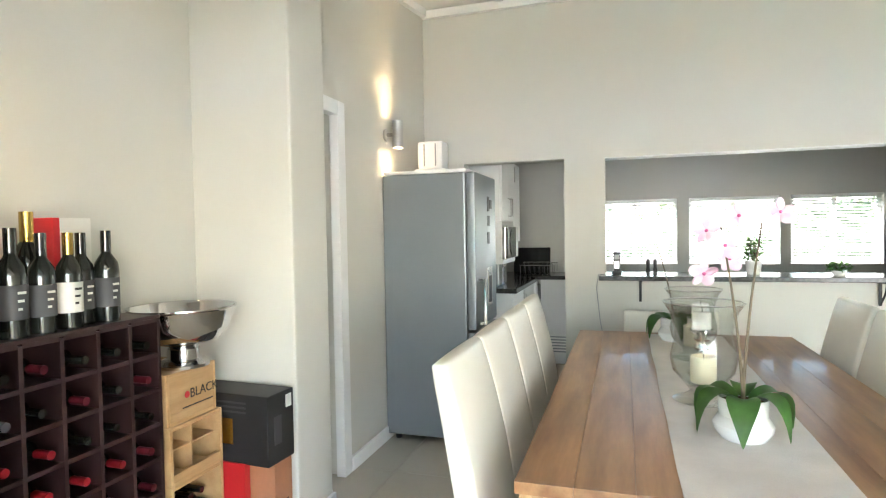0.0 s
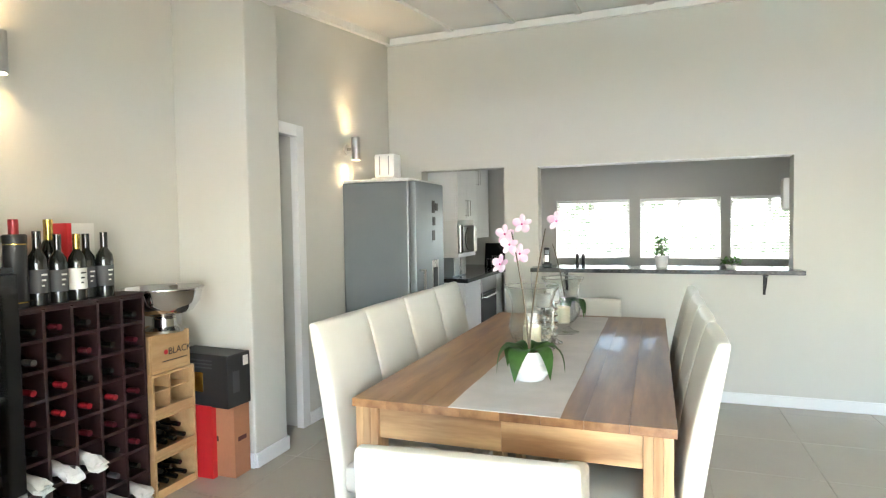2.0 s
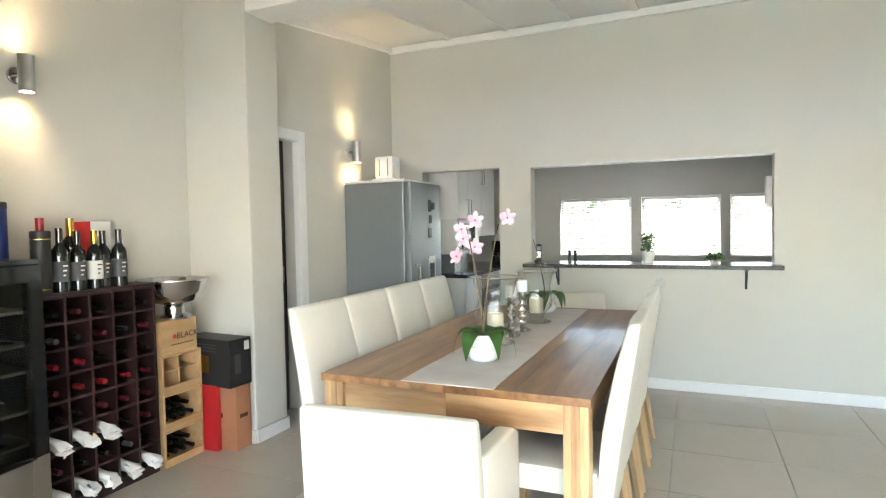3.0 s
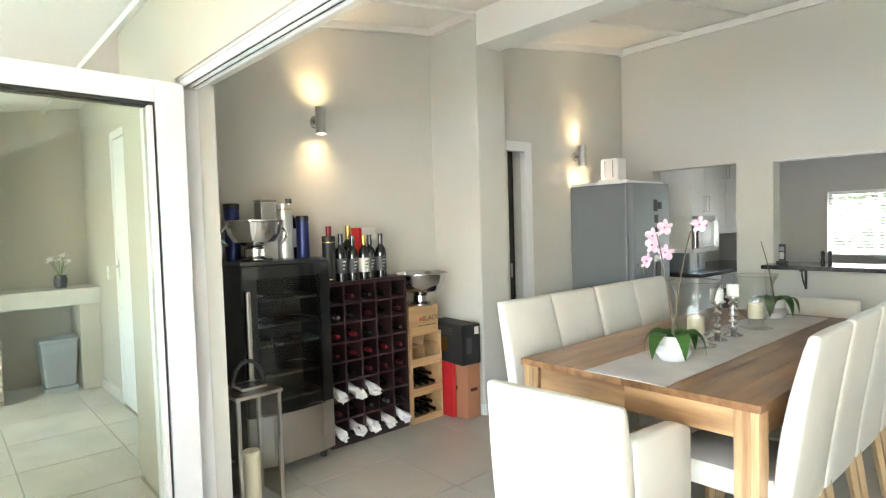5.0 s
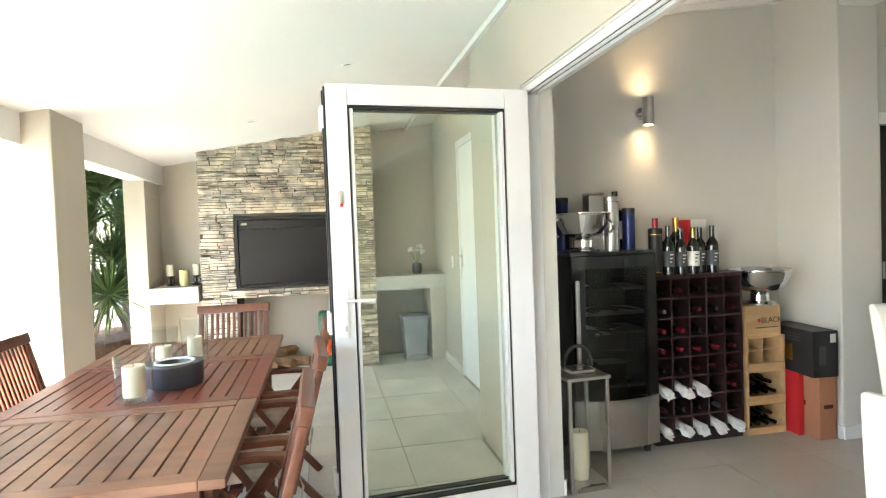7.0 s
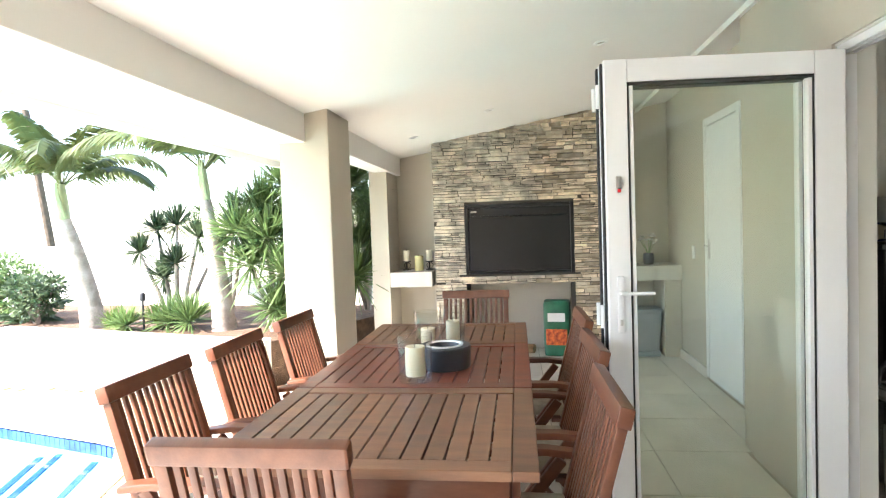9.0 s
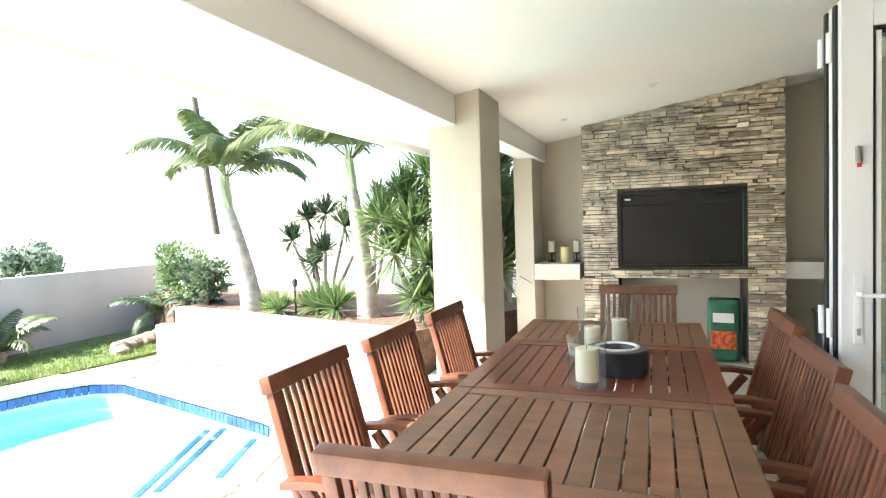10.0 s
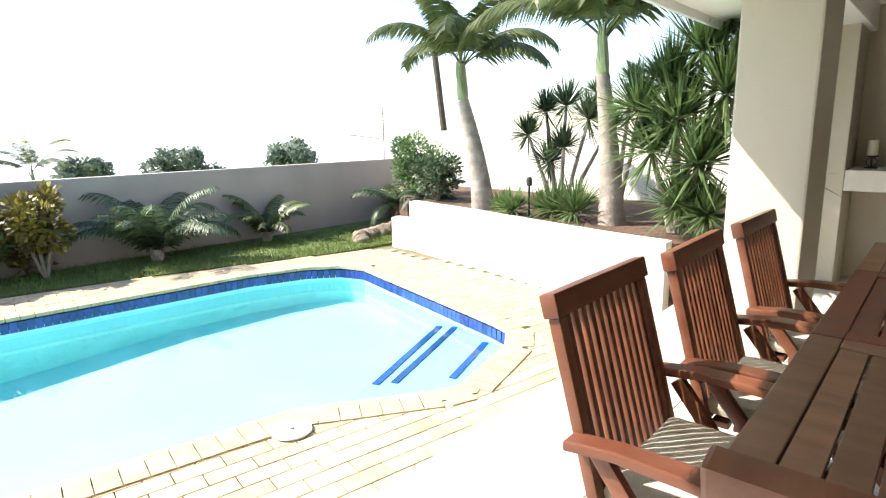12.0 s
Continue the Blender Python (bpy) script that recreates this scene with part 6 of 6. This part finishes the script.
def palm(m, h, shaft, lean, fronds, label, size=1.0, r=0.15):
    t = thing("palm_tree", m, label, "palm", "garden palms")
    n = 46
    pts, rad = [], []
    for i in range(n + 1):
        s = i / n
        pts.append((lean[0] * s ** 1.5, lean[1] * s ** 1.5, h * s - 0.03))
        rad.append(r * (1 - 0.52 * s) + 0.03 * max(0, 0.25 - s) + (0.005 if i % 3 == 0 else 0.0))
    part("trunk", piped(pts, rad, 14), TRUNK, t, "grey ringed palm trunk")
    top = Vector(pts[-1])
    part("crownshaft", piped([top, top + Vector((0.01, 0, shaft * 0.3)), top + Vector((0.01, 0, shaft))], [rad[-1] * 0.98, rad[-1] * 1.05, rad[-1] * 0.6], 14), CROWNSHAFT, t, "smooth green crownshaft")
    rng = random.Random(int(h * 100))
    for k, (az, up, ln, dr) in enumerate(fronds):
        bm = bmesh.new()
        frond(bm, ln * size * 1.35, dr * 0.85, 0.34 * size, 74, rng, up=up)
        f = part("frond", bm, PALM_LEAF, t, smooth=False)
        f.matrix_basis = Matrix.Translation(top + Vector((0, 0, shaft * 0.92))) @ pose(0, 0, 0, 0, 0, az)
    for k in range(3):
        part("sheath", piped([top + Vector((0.03, 0.02 * k, 0.02)), top + Vector((0.10 + 0.02 * k, 0.03 * k, 0.28)), top + Vector((0.11 + 0.03 * k, 0.04 * k, 0.42))], [0.02, 0.016, 0.004], 6), CROWNSHAFT, t)
    return t


palm(pose(-3.99, -6.18, 0.40), 1.28, 0.40, (0.15, -0.17), ((30, 1.0, 1.0, 2.4), (75, 1.25, 0.85, 1.6), (-40, 1.0, 1.0, 2.2), (-100, 0.8, 1.05, 2.2), (130, 0.9, 1.0, 2.2), (185, 1.0, 1.0, 2.4), (235, 1.1, 0.9, 2.0), (0, 1.35, 0.8, 1.4), (-70, 1.4, 0.75, 1.2), (100, 0.6, 0.9, 1.9)), "young palm with a ringed trunk in the raised bed", 0.95, 0.135)
palm(pose(-3.75, -4.45, 0.40), 1.42, 0.33, (0.09, -0.10), ((80, 1.0, 1.15, 2.5), (-95, 1.05, 1.3, 2.6), (-70, 0.8, 1.3, 2.6), (20, 1.1, 0.8, 2.6), (-20, 1.2, 0.8, 2.8), (120, 1.0, 1.2, 2.2), (200, 1.0, 1.0, 2.4), (255, 1.25, 1.0, 1.8), (50, 1.3, 0.9, 2.0), (95, 0.75, 1.2, 2.2)), "palm with arching fronds in the raised bed", 1.0, 0.125)


def rosette(bm, c, ln, n, rng, wide=0.016, axis=(0, 0, 1), sag=0.35):
    ax = Vector(axis).normalized()
    for k in range(n):
        d = Vector((rng.gauss(0, 1), rng.gauss(0, 1), rng.gauss(0, 1))).normalized()
        d = (d + ax * 0.75).normalized()
        l = ln * rng.uniform(0.7, 1.05)
        s = d.cross(Vector((0.1, 0.2, 1))).normalized() * wide
        up = d.cross(s).normalized() * wide * 0.4
        m1 = c + d * l * 0.5 + Vector((0, 0, -sag * 0.12 * l))
        tip = c + d * l + Vector((0, 0, -sag * l * (1 - abs(d.z)) * 0.6))
        v = [bm.verts.new(x) for x in (c - s * 0.4, c + s * 0.4, m1 + s + up, m1 - s + up, tip, m1)]
        bm.faces.new((v[0], v[5], v[3]))
        bm.faces.new((v[0], v[1], v[5]))
        bm.faces.new((v[1], v[2], v[5]))
        bm.faces.new((v[5], v[2], v[4]))
        bm.faces.new((v[3], v[5], v[4]))


def spiky(m, heads, label, ln=0.34, n=70, wide=0.014, leaf=None, name="yucca", seed=1):
    """Stems that each end in a rosette of sword leaves."""
    t = thing(name, m, label, "plant", "spiky plants in the bed")
    rng = random.Random(seed)
    for x, y, z, k in heads:
        top = Vector((x, y, z))
        if z > 0.12:
            part("stem", piped([(x * 0.15, y * 0.15, -0.02), (x * 0.5, y * 0.5, z * 0.45), top], [0.028, 0.022, 0.016], 7), TRUNK, t)
        bm = bmesh.new()
        rosette(bm, top, ln * k * 1.1, int(n * 2.3), rng, wide * 0.8, (x * 0.3, y * 0.3, 1))
        part("leaf_head", bm, leaf or BLADE, t, smooth=False)
    return t


spiky(pose(-4.15, -5.25, 0.40), ((0.05, 0.35, 1.0, 0.9), (0.1, -0.35, 0.85, 0.8), (-0.1, 0.0, 1.15, 1.0), (0.2, 0.15, 0.72, 0.8), (0.05, -0.1, 0.55, 0.9), (-0.2, 0.45, 0.9, 0.9), (-0.1, -0.25, 1.1, 0.85)), "branching dracaena with dark rosettes in the raised bed", 0.36, 70, 0.012, DARKLEAF, "dracaena", 2)
spiky(pose(-3.80, -5.12, 0.40), ((0, 0, 0.08, 1.0), (0.1, 0.3, 0.1, 1.1), (0.12, -0.42, 0.07, 0.75)), "clump of bright green sword leaves in the bed", 0.36, 70, 0.014, BLADE, "spider_plant", 3)
spiky(pose(-3.78, -5.75, 0.40), ((0, 0, 0.05, 0.8), (-0.2, 0.35, 0.06, 0.9)), "low tuft of pale sword leaves", 0.3, 50, 0.012, GRASS, "spider_plant", 5)
spiky(pose(-3.62, -3.78, 0.40), ((0.05, -0.1, 1.25, 1.0), (0.0, 0.12, 1.5, 1.05), (0.15, 0.0, 0.95, 1.1), (0.1, -0.22, 0.7, 1.0), (0.2, 0.2, 0.6, 1.0), (0.1, 0.35, 1.15, 1.1), (0.15, 0.05, 0.25, 0.8), (-0.1, 0.5, 1.6, 1.1), (-0.05, 0.3, 1.75, 1.0), (0.1, -0.35, 1.05, 0.9), (0.2, 0.3, 0.2, 0.7)), "tall many-headed yucca beside the column", 0.48, 95, 0.016, BLADE, "yucca", 7)
spiky(pose(-4.3, -3.35, 0.40), ((0, 0, 1.2, 1.1), (-0.2, 0.2, 0.8, 1.0), (0.1, 0.25, 0.5, 1.0), (0.0, 0.15, 1.5, 1.1), (0.2, -0.05, 0.9, 1.0)), "green yucca behind the column", 0.5, 90, 0.016, BLADE, "yucca", 9)
spiky(pose(-5.05, -3.2, 0.40), ((0, 0, 1.3, 1.1), (0.1, 0.1, 0.8, 1.0), (-0.05, -0.1, 1.65, 1.0), (0.1, -0.1, 0.35, 0.9), (0.2, 0.1, 1.1, 1.0)), "green yucca in the bed corner by the end wall", 0.5, 80, 0.016, BLADE, "yucca", 19)
spiky(pose(-4.08, -4.6, 0.40), ((0.05, 0.18, 1.35, 0.8), (0.0, -0.2, 1.25, 0.8), (0.1, 0.3, 1.0, 0.75)), "slender dracaena between the palms", 0.28, 60, 0.011, BLADE, "dracaena", 12)


def fern(m, n, size, label, leaf, name, seed, up=0.75, leaflets=34):
    t = thing(name, m, label, "plant", "low palms along the garden wall")
    rng = random.Random(seed)
    part("stem", turned([(0, 0), (0.07, 0), (0.08, 0.08), (0.04, 0.14), (0, 0.14)], 10), TRUNK, t)
    for k in range(n):
        bm = bmesh.new()
        frond(bm, size * rng.uniform(0.8, 1.1), rng.uniform(1.1, 1.9), 0.17 * size / 0.8, leaflets, rng, 0.1, up + rng.uniform(-0.35, 0.4))
        part("frond", bm, leaf, t, smooth=False).matrix_basis = pose(0, 0, 0.1, 0, 0, 360 * k / n + rng.uniform(-15, 15))


fern(pose(-1.45, -9.25, GZ), 20, 1.15, "cycad with stiff arching leaves by the garden wall", DARKLEAF, "cycad", 4, 1.0)
fern(pose(-3.0, -9.3, GZ), 12, 0.8, "small palm by the garden wall", PALM_LEAF, "small_palm", 6, 1.05)
fern(pose(-4.95, -8.55, 0.1), 14, 0.85, "drooping fern in the bed corner", DARKLEAF, "fern", 8, 0.55)
fern(pose(-4.5, -7.5, 0.3), 10, 0.6, "drooping fern in the bed corner", DARKLEAF, "fern", 10, 0.6)


def shrub(m, rx, rz, n, leaf, label, seed, size=0.06, name="shrub"):
    t = thing(name, m, label, "shrub", "garden shrubs")
    rng = random.Random(seed)
    for k in range(6):
        a = k * 1.05
        part("branch", piped([(0, 0, -0.03), (rx * 0.3 * math.cos(a), rx * 0.3 * math.sin(a), rz * 0.7), (rx * 0.7 * math.cos(a), rx * 0.7 * math.sin(a), rz * 1.5)], [0.025, 0.018, 0.008], 6), TRUNK, t)
    bm = bmesh.new()
    clumps = [(Vector((rng.uniform(-1, 1) * rx * 0.7, rng.uniform(-1, 1) * rx * 0.7, rz * rng.uniform(0.5, 1.7))), rng.uniform(0.3, 0.5) * rx) for _ in range(16)]
    for k in range(n):
        c, r = clumps[rng.randrange(len(clumps))]
        d = Vector((rng.gauss(0, 1), rng.gauss(0, 1), rng.gauss(0, 1))).normalized()
        p = c + d * r * rng.uniform(0.6, 1.1)
        if p.z < 0.02:
            continue
        o = (d + Vector((rng.uniform(-0.6, 0.6), rng.uniform(-0.6, 0.6), rng.uniform(-0.3, 0.6)))).normalized() * size * rng.uniform(0.7, 1.3)
        s = o.cross(Vector((rng.uniform(-1, 1), 0.3, 1))).normalized() * size * 0.3
        bm.faces.new([bm.verts.new(q) for q in (p, p + o * 0.5 + s, p + o, p + o * 0.5 - s)])
    part("foliage", bm, leaf, t, smooth=False)
    return t


shrub(pose(-0.30, -9.35, GZ), 0.36, 0.48, 2200, CROTON, "croton shrub with yellow and bronze leaves", 3, 0.09, "croton")
shrub(pose(0.45, -9.4, GZ), 0.42, 0.5, 2400, BLADE, "bright green leafy shrub by the garden wall", 4, 0.08)
shrub(pose(1.4, -9.4, GZ), 0.45, 0.5, 2000, BLADE, "bright green leafy shrub by the garden wall", 14, 0.08)
shrub(pose(-4.75, -8.0, 0.38), 0.36, 0.44, 4200, BLADE, "rounded green shrub in the raised bed", 5, 0.055)
shrub(pose(-4.3, -7.2, 0.40), 0.3, 0.3, 1500, DARKLEAF, "dark green shrub in the raised bed", 6, 0.07)
for x, k in ((-0.6, 31), (0.7, 32), (2.3, 33), (3.6, 34)):
    shrub(pose(x, 10.4, GZ), 0.9, 0.85 + 0.06 * (k % 3), 2600, DARKLEAF, "tall green shrub outside the kitchen windows", k, 0.13)

# rocks at the lawn's end
rng = random.Random(9)
for k in range(11):
    r = thing("garden_rock", pose(-3.75 - 0.16 * k + rng.uniform(-0.05, 0.05), -8.1 - 0.06 * k + rng.uniform(-0.12, 0.12), GZ - 0.02, 0, 0, 50 * k), "rounded tan garden rock edging the lawn", "rock", "rocks at the lawn edge")
    bm = bmesh.new()
    bmesh.ops.create_icosphere(bm, subdivisions=3, radius=1.0)
    s = rng.uniform(0.09, 0.16)
    for v in bm.verts:
        v.co *= 1 + 0.3 * noise.noise(v.co * 1.5 + Vector((k * 5, 0, 0)))
        v.co = Vector((v.co.x * s * 1.2, v.co.y * s, max(-0.05, v.co.z * s * 0.8) + s * 0.45))
    part("stone", bm, ROCK, r)

# street pole, wires, neighbours and aerial
pl = thing("utility_pole", pose(-13.85, -15.0, -1.2), "leaning dark wooden utility pole behind the wall", "pole")
part("pole", piped(((0, 0, 0), (0.55, -0.6, 7.6)), [0.12, 0.09], 10), POLE, pl)
part("crossarm", piped(((0.3, -0.7, 7.3), (0.75, -0.4, 7.3)), 0.04, 6), POLE, pl)
part("cable", piped([(0.5 + 3.2 * i, -0.56 - 0.9 * i, 7.35 - 0.5 * math.sin(math.pi * i / 7)) for i in range(8)], 0.008, 5), POLE, pl, "thin overhead wire")
an = thing("tv_aerial", pose(-6.7, -10.75, GZ - 0.04), "grey television aerial above the garden wall", "aerial")
part("mast", piped(((0, 0, 0), (0, 0, 2.05)), 0.012, 6), GREYPLASTIC, an)
for k in range(9):
    part("element", piped(((-0.06, 0.05, 1.45 + 0.065 * k), (0.06, -0.05, 1.45 + 0.065 * k)), 0.006, 5), GREYPLASTIC, an)
part("boom", piped(((0, 0, 1.4), (0.5, -0.45, 1.5)), 0.009, 6), GREYPLASTIC, an)


def far_tree(m, s, seed):
    t = thing("tree", m, "far rounded tree beyond the garden wall", "tree", "far trees")
    part("trunk", piped(((0, 0, 0), (0.1, 0, s * 1.1), (0.2, 0.1, s * 2.2)), [s * 0.12, s * 0.09, s * 0.04], 7), TRUNK, t)
    rng = random.Random(seed)
    bm = bmesh.new()
    cl = [(Vector((rng.uniform(-1, 1) * s, rng.uniform(-1, 1) * s, s * rng.uniform(1.3, 2.4))), rng.uniform(0.35, 0.6) * s) for _ in range(12)]
    for k in range(1500):
        c, r = cl[rng.randrange(12)]
        d = Vector((rng.gauss(0, 1), rng.gauss(0, 1), rng.gauss(0, 1))).normalized()
        p = c + d * r * rng.uniform(0.7, 1.1)
        o = Vector((rng.uniform(-1, 1), rng.uniform(-1, 1), rng.uniform(-1, 1))).normalized() * s * 0.16
        q = o.cross(d).normalized() * s * 0.07
        bm.faces.new([bm.verts.new(x) for x in (p - o, p + q, p + o, p - q)])
    part("crown", bm, HAZELEAF, t, smooth=False)


for x, y, s, k in ((-14.5, -38, 1.35, 1), (-17.0, -38, 1.0, 2), (-22, -36, 1.45, 3), (-10, -40, 1.2, 6), (6, -36, 1.4, 4)):
    far_tree(pose(x, y, -3.0), s, k)
palm(pose(-6.5, -34, -2.7), 2.2, 0.4, (0.2, 0.0), tuple((36 * k, 0.7 + 0.3 * (k % 3), 1.9, 1.9) for k in range(10)), "far palm beyond the garden wall", 1.0, 0.16)
hs = thing("house", pose(-9, -42, -5.6), "far house with a terracotta tiled roof", "house")
part("wall", one(-4, 4, -3, 3, 0, 2.9), BEDWALL, hs)
part("roof", prism([(-4.5, -3.4), (4.5, -3.4), (4.5, 3.4), (-4.5, 3.4)], 2.91, 3.0), ROOFTILE, hs)
bm = bmesh.new()
v = [bm.verts.new(p) for p in ((-4.5, -3.4, 3.001), (4.5, -3.4, 3.001), (4.5, 3.4, 3.001), (-4.5, 3.4, 3.001), (-2.2, 0, 4.3), (2.2, 0, 4.3))]
for f in ((0, 1, 5, 4), (1, 2, 5), (2, 3, 4, 5), (3, 0, 4)):
    bm.faces.new([v[i] for i in f])
part("roof_slope", bm, ROOFTILE, hs, smooth=False)

sk = thing("pool_skimmer", pose(-0.05, -4.40, GZ + 0.009), "round cream skimmer lid set in the paving", "skimmer")
part("lid", turned([(0, 0.012), (0.08, 0.012), (0.1, 0.008), (0.102, 0.0)], 28), CERAMIC, sk)
part("knob", turned([(0, 0.02), (0.012, 0.02), (0.015, 0.012)], 12), GREYPLASTIC, sk)
ls = thing("garden_light", pose(-3.71, -5.36, 0.40), "small black garden spike light in the bed", "lamp")
part("post", piped(((0, 0, -0.02), (0, 0, 0.34)), 0.012, 8), MATTBLACK, ls)
part("head", turned([(0, 0), (0.028, 0), (0.032, 0.07), (0.02, 0.09), (0, 0.09)], 14, (0, 0, 0.33)), MATTBLACK, ls)

# ---- pieces of floors and paving ----
TS = 0.585
tile = None
for i in range(11):
    for k in range(8):
        x, y = -1.36 + 0.065 + TS * i, 0.10 + TS * k + 0.03
        w, h = min(TS - 0.004, 5.05 - x), min(TS - 0.004, 4.55 - y)
        if w < 0.1 or h < 0.1:
            continue
        m = pose(x, y, -0.006)
        if w == TS - 0.004 and h == w:
            if tile is None:
                tile = part("tile", one(0, w, 0, h, 0.0005, 0.006, 0.0015), FLOOR_TILE, IN_FLOOR)
                tile.matrix_basis = m
            else:
                shared("tile", tile, IN_FLOOR, m)
        else:
            part("tile", one(0, w, 0, h, 0.0005, 0.006, 0.0015), FLOOR_TILE, IN_FLOOR).matrix_basis = m
tile = None
PT = 0.60
for i in range(17):
    for k in range(7):
        x, y = -4.55 + PT * i, -3.49 + PT * k
        w, h = PT - 0.006, min(PT - 0.006, 0.335 - y if x < -1.8 else 0.045 - y)
        if h < 0.08:
            continue
        m = pose(x, y, -0.006)
        if h == w:
            if tile is None:
                tile = part("tile", one(0, w, 0, h, 0.0005, 0.006, 0.002), PATIO_TILE, PATIO_FLOOR)
                tile.matrix_basis = m
            else:
                shared("tile", tile, PATIO_FLOOR, m)
        else:
            part("tile", one(0, w, 0, h, 0.0005, 0.006, 0.002), PATIO_TILE, PATIO_FLOOR).matrix_basis = m

# brick paving round the pool
PAVING = [(-3.05, -3.5), (6.5, -3.5), (6.5, -9.6), (0.5, -8.84), (-0.8, -8.57), (-3.0, -7.85), (-3.8, -7.58)]
bm = bmesh.new()
po = [bm.verts.new((x, y, GZ - 0.012)) for x, y in PAVING]
pi = [bm.verts.new((x, y, GZ - 0.012)) for x, y in POOL_EDGE]
eds = [bm.edges.new((po[i], po[(i + 1) % len(po)])) for i in range(len(po))] + [bm.edges.new((pi[i], pi[(i + 1) % len(pi)])) for i in range(len(pi))]
bmesh.ops.triangle_fill(bm, use_beauty=True, edges=eds, normal=(0, 0, 1))
PAVE = setting("pavement", bm, PAVEJOINT, "yellow clay brick paving round the pool")


def within(x, y, poly):
    hit = False
    for i in range(len(poly)):
        (x0, y0), (x1, y1) = poly[i], poly[i - 1]
        if (y0 > y) != (y1 > y) and x < (x1 - x0) * (y - y0) / (y1 - y0) + x0:
            hit = not hit
    return hit


bx0, bx1, by0, by1 = -0.108, 0.108, -0.0505, 0.0505
first = part("brick", one(bx0, bx1, by0, by1, -0.01, 0.0, 0.003), PAVER, PAVE, smooth=False)
first.matrix_basis = pose(-0.8, -3.7, GZ)
rest = bmesh.new()
count = 0
rng = random.Random(2)
ANG = -11.0
turn = Matrix.Rotation(radians(ANG), 2)
for row in range(-40, 62):
    for col in range(-24, 30):
        p = turn @ Vector((col * 0.222 + (0.111 if row % 2 else 0), row * 0.107)) + Vector((0, -6.0))
        x, y = p
        corners = [turn @ Vector(c) + p for c in ((-0.11, -0.052), (0.11, -0.052), (0.11, 0.052), (-0.11, 0.052), (0, 0))]
        if not all(within(c.x, c.y, PAVING) and not within(c.x, c.y, POOL_EDGE) for c in corners) or x > 4.5:
            continue
        m = pose(x, y, GZ + rng.uniform(-0.0015, 0.001), 0, 0, ANG + rng.uniform(-0.4, 0.4))
        if count < 299 and -1.9 < x < 1.0 and y > -5.0:
            shared("brick", first, PAVE, m)
            count += 1
        else:
            mm = [m @ Vector(c) for c in ((bx0, by0, 0), (bx1, by0, 0), (bx1, by1, 0), (bx0, by1, 0))]
            lo = [rest.verts.new(c - Vector((0, 0, 0.01))) for c in mm]
            hi = [rest.verts.new(c) for c in mm]
            rest.faces.new(hi)
            for q in range(4):
                rest.faces.new((lo[q], lo[(q + 1) % 4], hi[(q + 1) % 4], hi[q]))
# coping bricks, laid endwise round the pool
for i in range(len(POOL_EDGE)):
    p, q = Vector(POOL_EDGE[i]), Vector(POOL_EDGE[(i + 1) % len(POOL_EDGE)])
    n = max(1, round((q - p).length / 0.107))
    cap = [Vector((p.x + 0.13 * math.cos(a), p.y + 0.13 * math.sin(a), GZ + 0.006)) for a in (0.4, 1.45, 2.5, 3.54, 4.6, 5.6)]
    cap = [v if not within(v.x, v.y, POOL_EDGE) else Vector((p.x, p.y, GZ + 0.006)).lerp(v, 0.1) for v in cap]
    rest.faces.new([rest.verts.new(v) for v in cap])
    d = (q - p).normalized()
    out = Vector((-d.y, d.x)) if not within(*(p.lerp(q, 0.5) + Vector((-d.y, d.x)) * 0.1), POOL_EDGE) else Vector((d.y, -d.x))
    hw = (q - p).length / n / 2 - 0.003
    for k in range(n):
        c = p.lerp(q, (k + 0.5) / n) + out * 0.09
        m = Matrix.Translation((c.x, c.y, GZ + 0.008)) @ Matrix(((d.x, out.x, 0, 0), (d.y, out.y, 0, 0), (0, 0, 1, 0), (0, 0, 0, 1)))
        co = [m @ Vector(v) for v in ((-hw, -0.105, 0), (hw, -0.105, 0), (hw, 0.10, 0), (-hw, 0.10, 0))]
        lo = [rest.verts.new(v - Vector((0, 0, 0.03))) for v in co]
        hi = [rest.verts.new(v) for v in co]
        rest.faces.new(hi)
        for z in range(4):
            rest.faces.new((lo[z], lo[(z + 1) % 4], hi[(z + 1) % 4], hi[z]))
rest.faces.new([rest.verts.new((x, y, GZ + 0.0085)) for x, y in ((-0.34, -4.49), (-0.2, -4.565), (-0.04, -4.60), (-0.02, -4.42), (-0.28, -4.36))])
bmesh.ops.recalc_face_normals(rest, faces=rest.faces)
tagged(part("brick_rest", rest, PAVER, PAVE, smooth=False), kind="stuff")
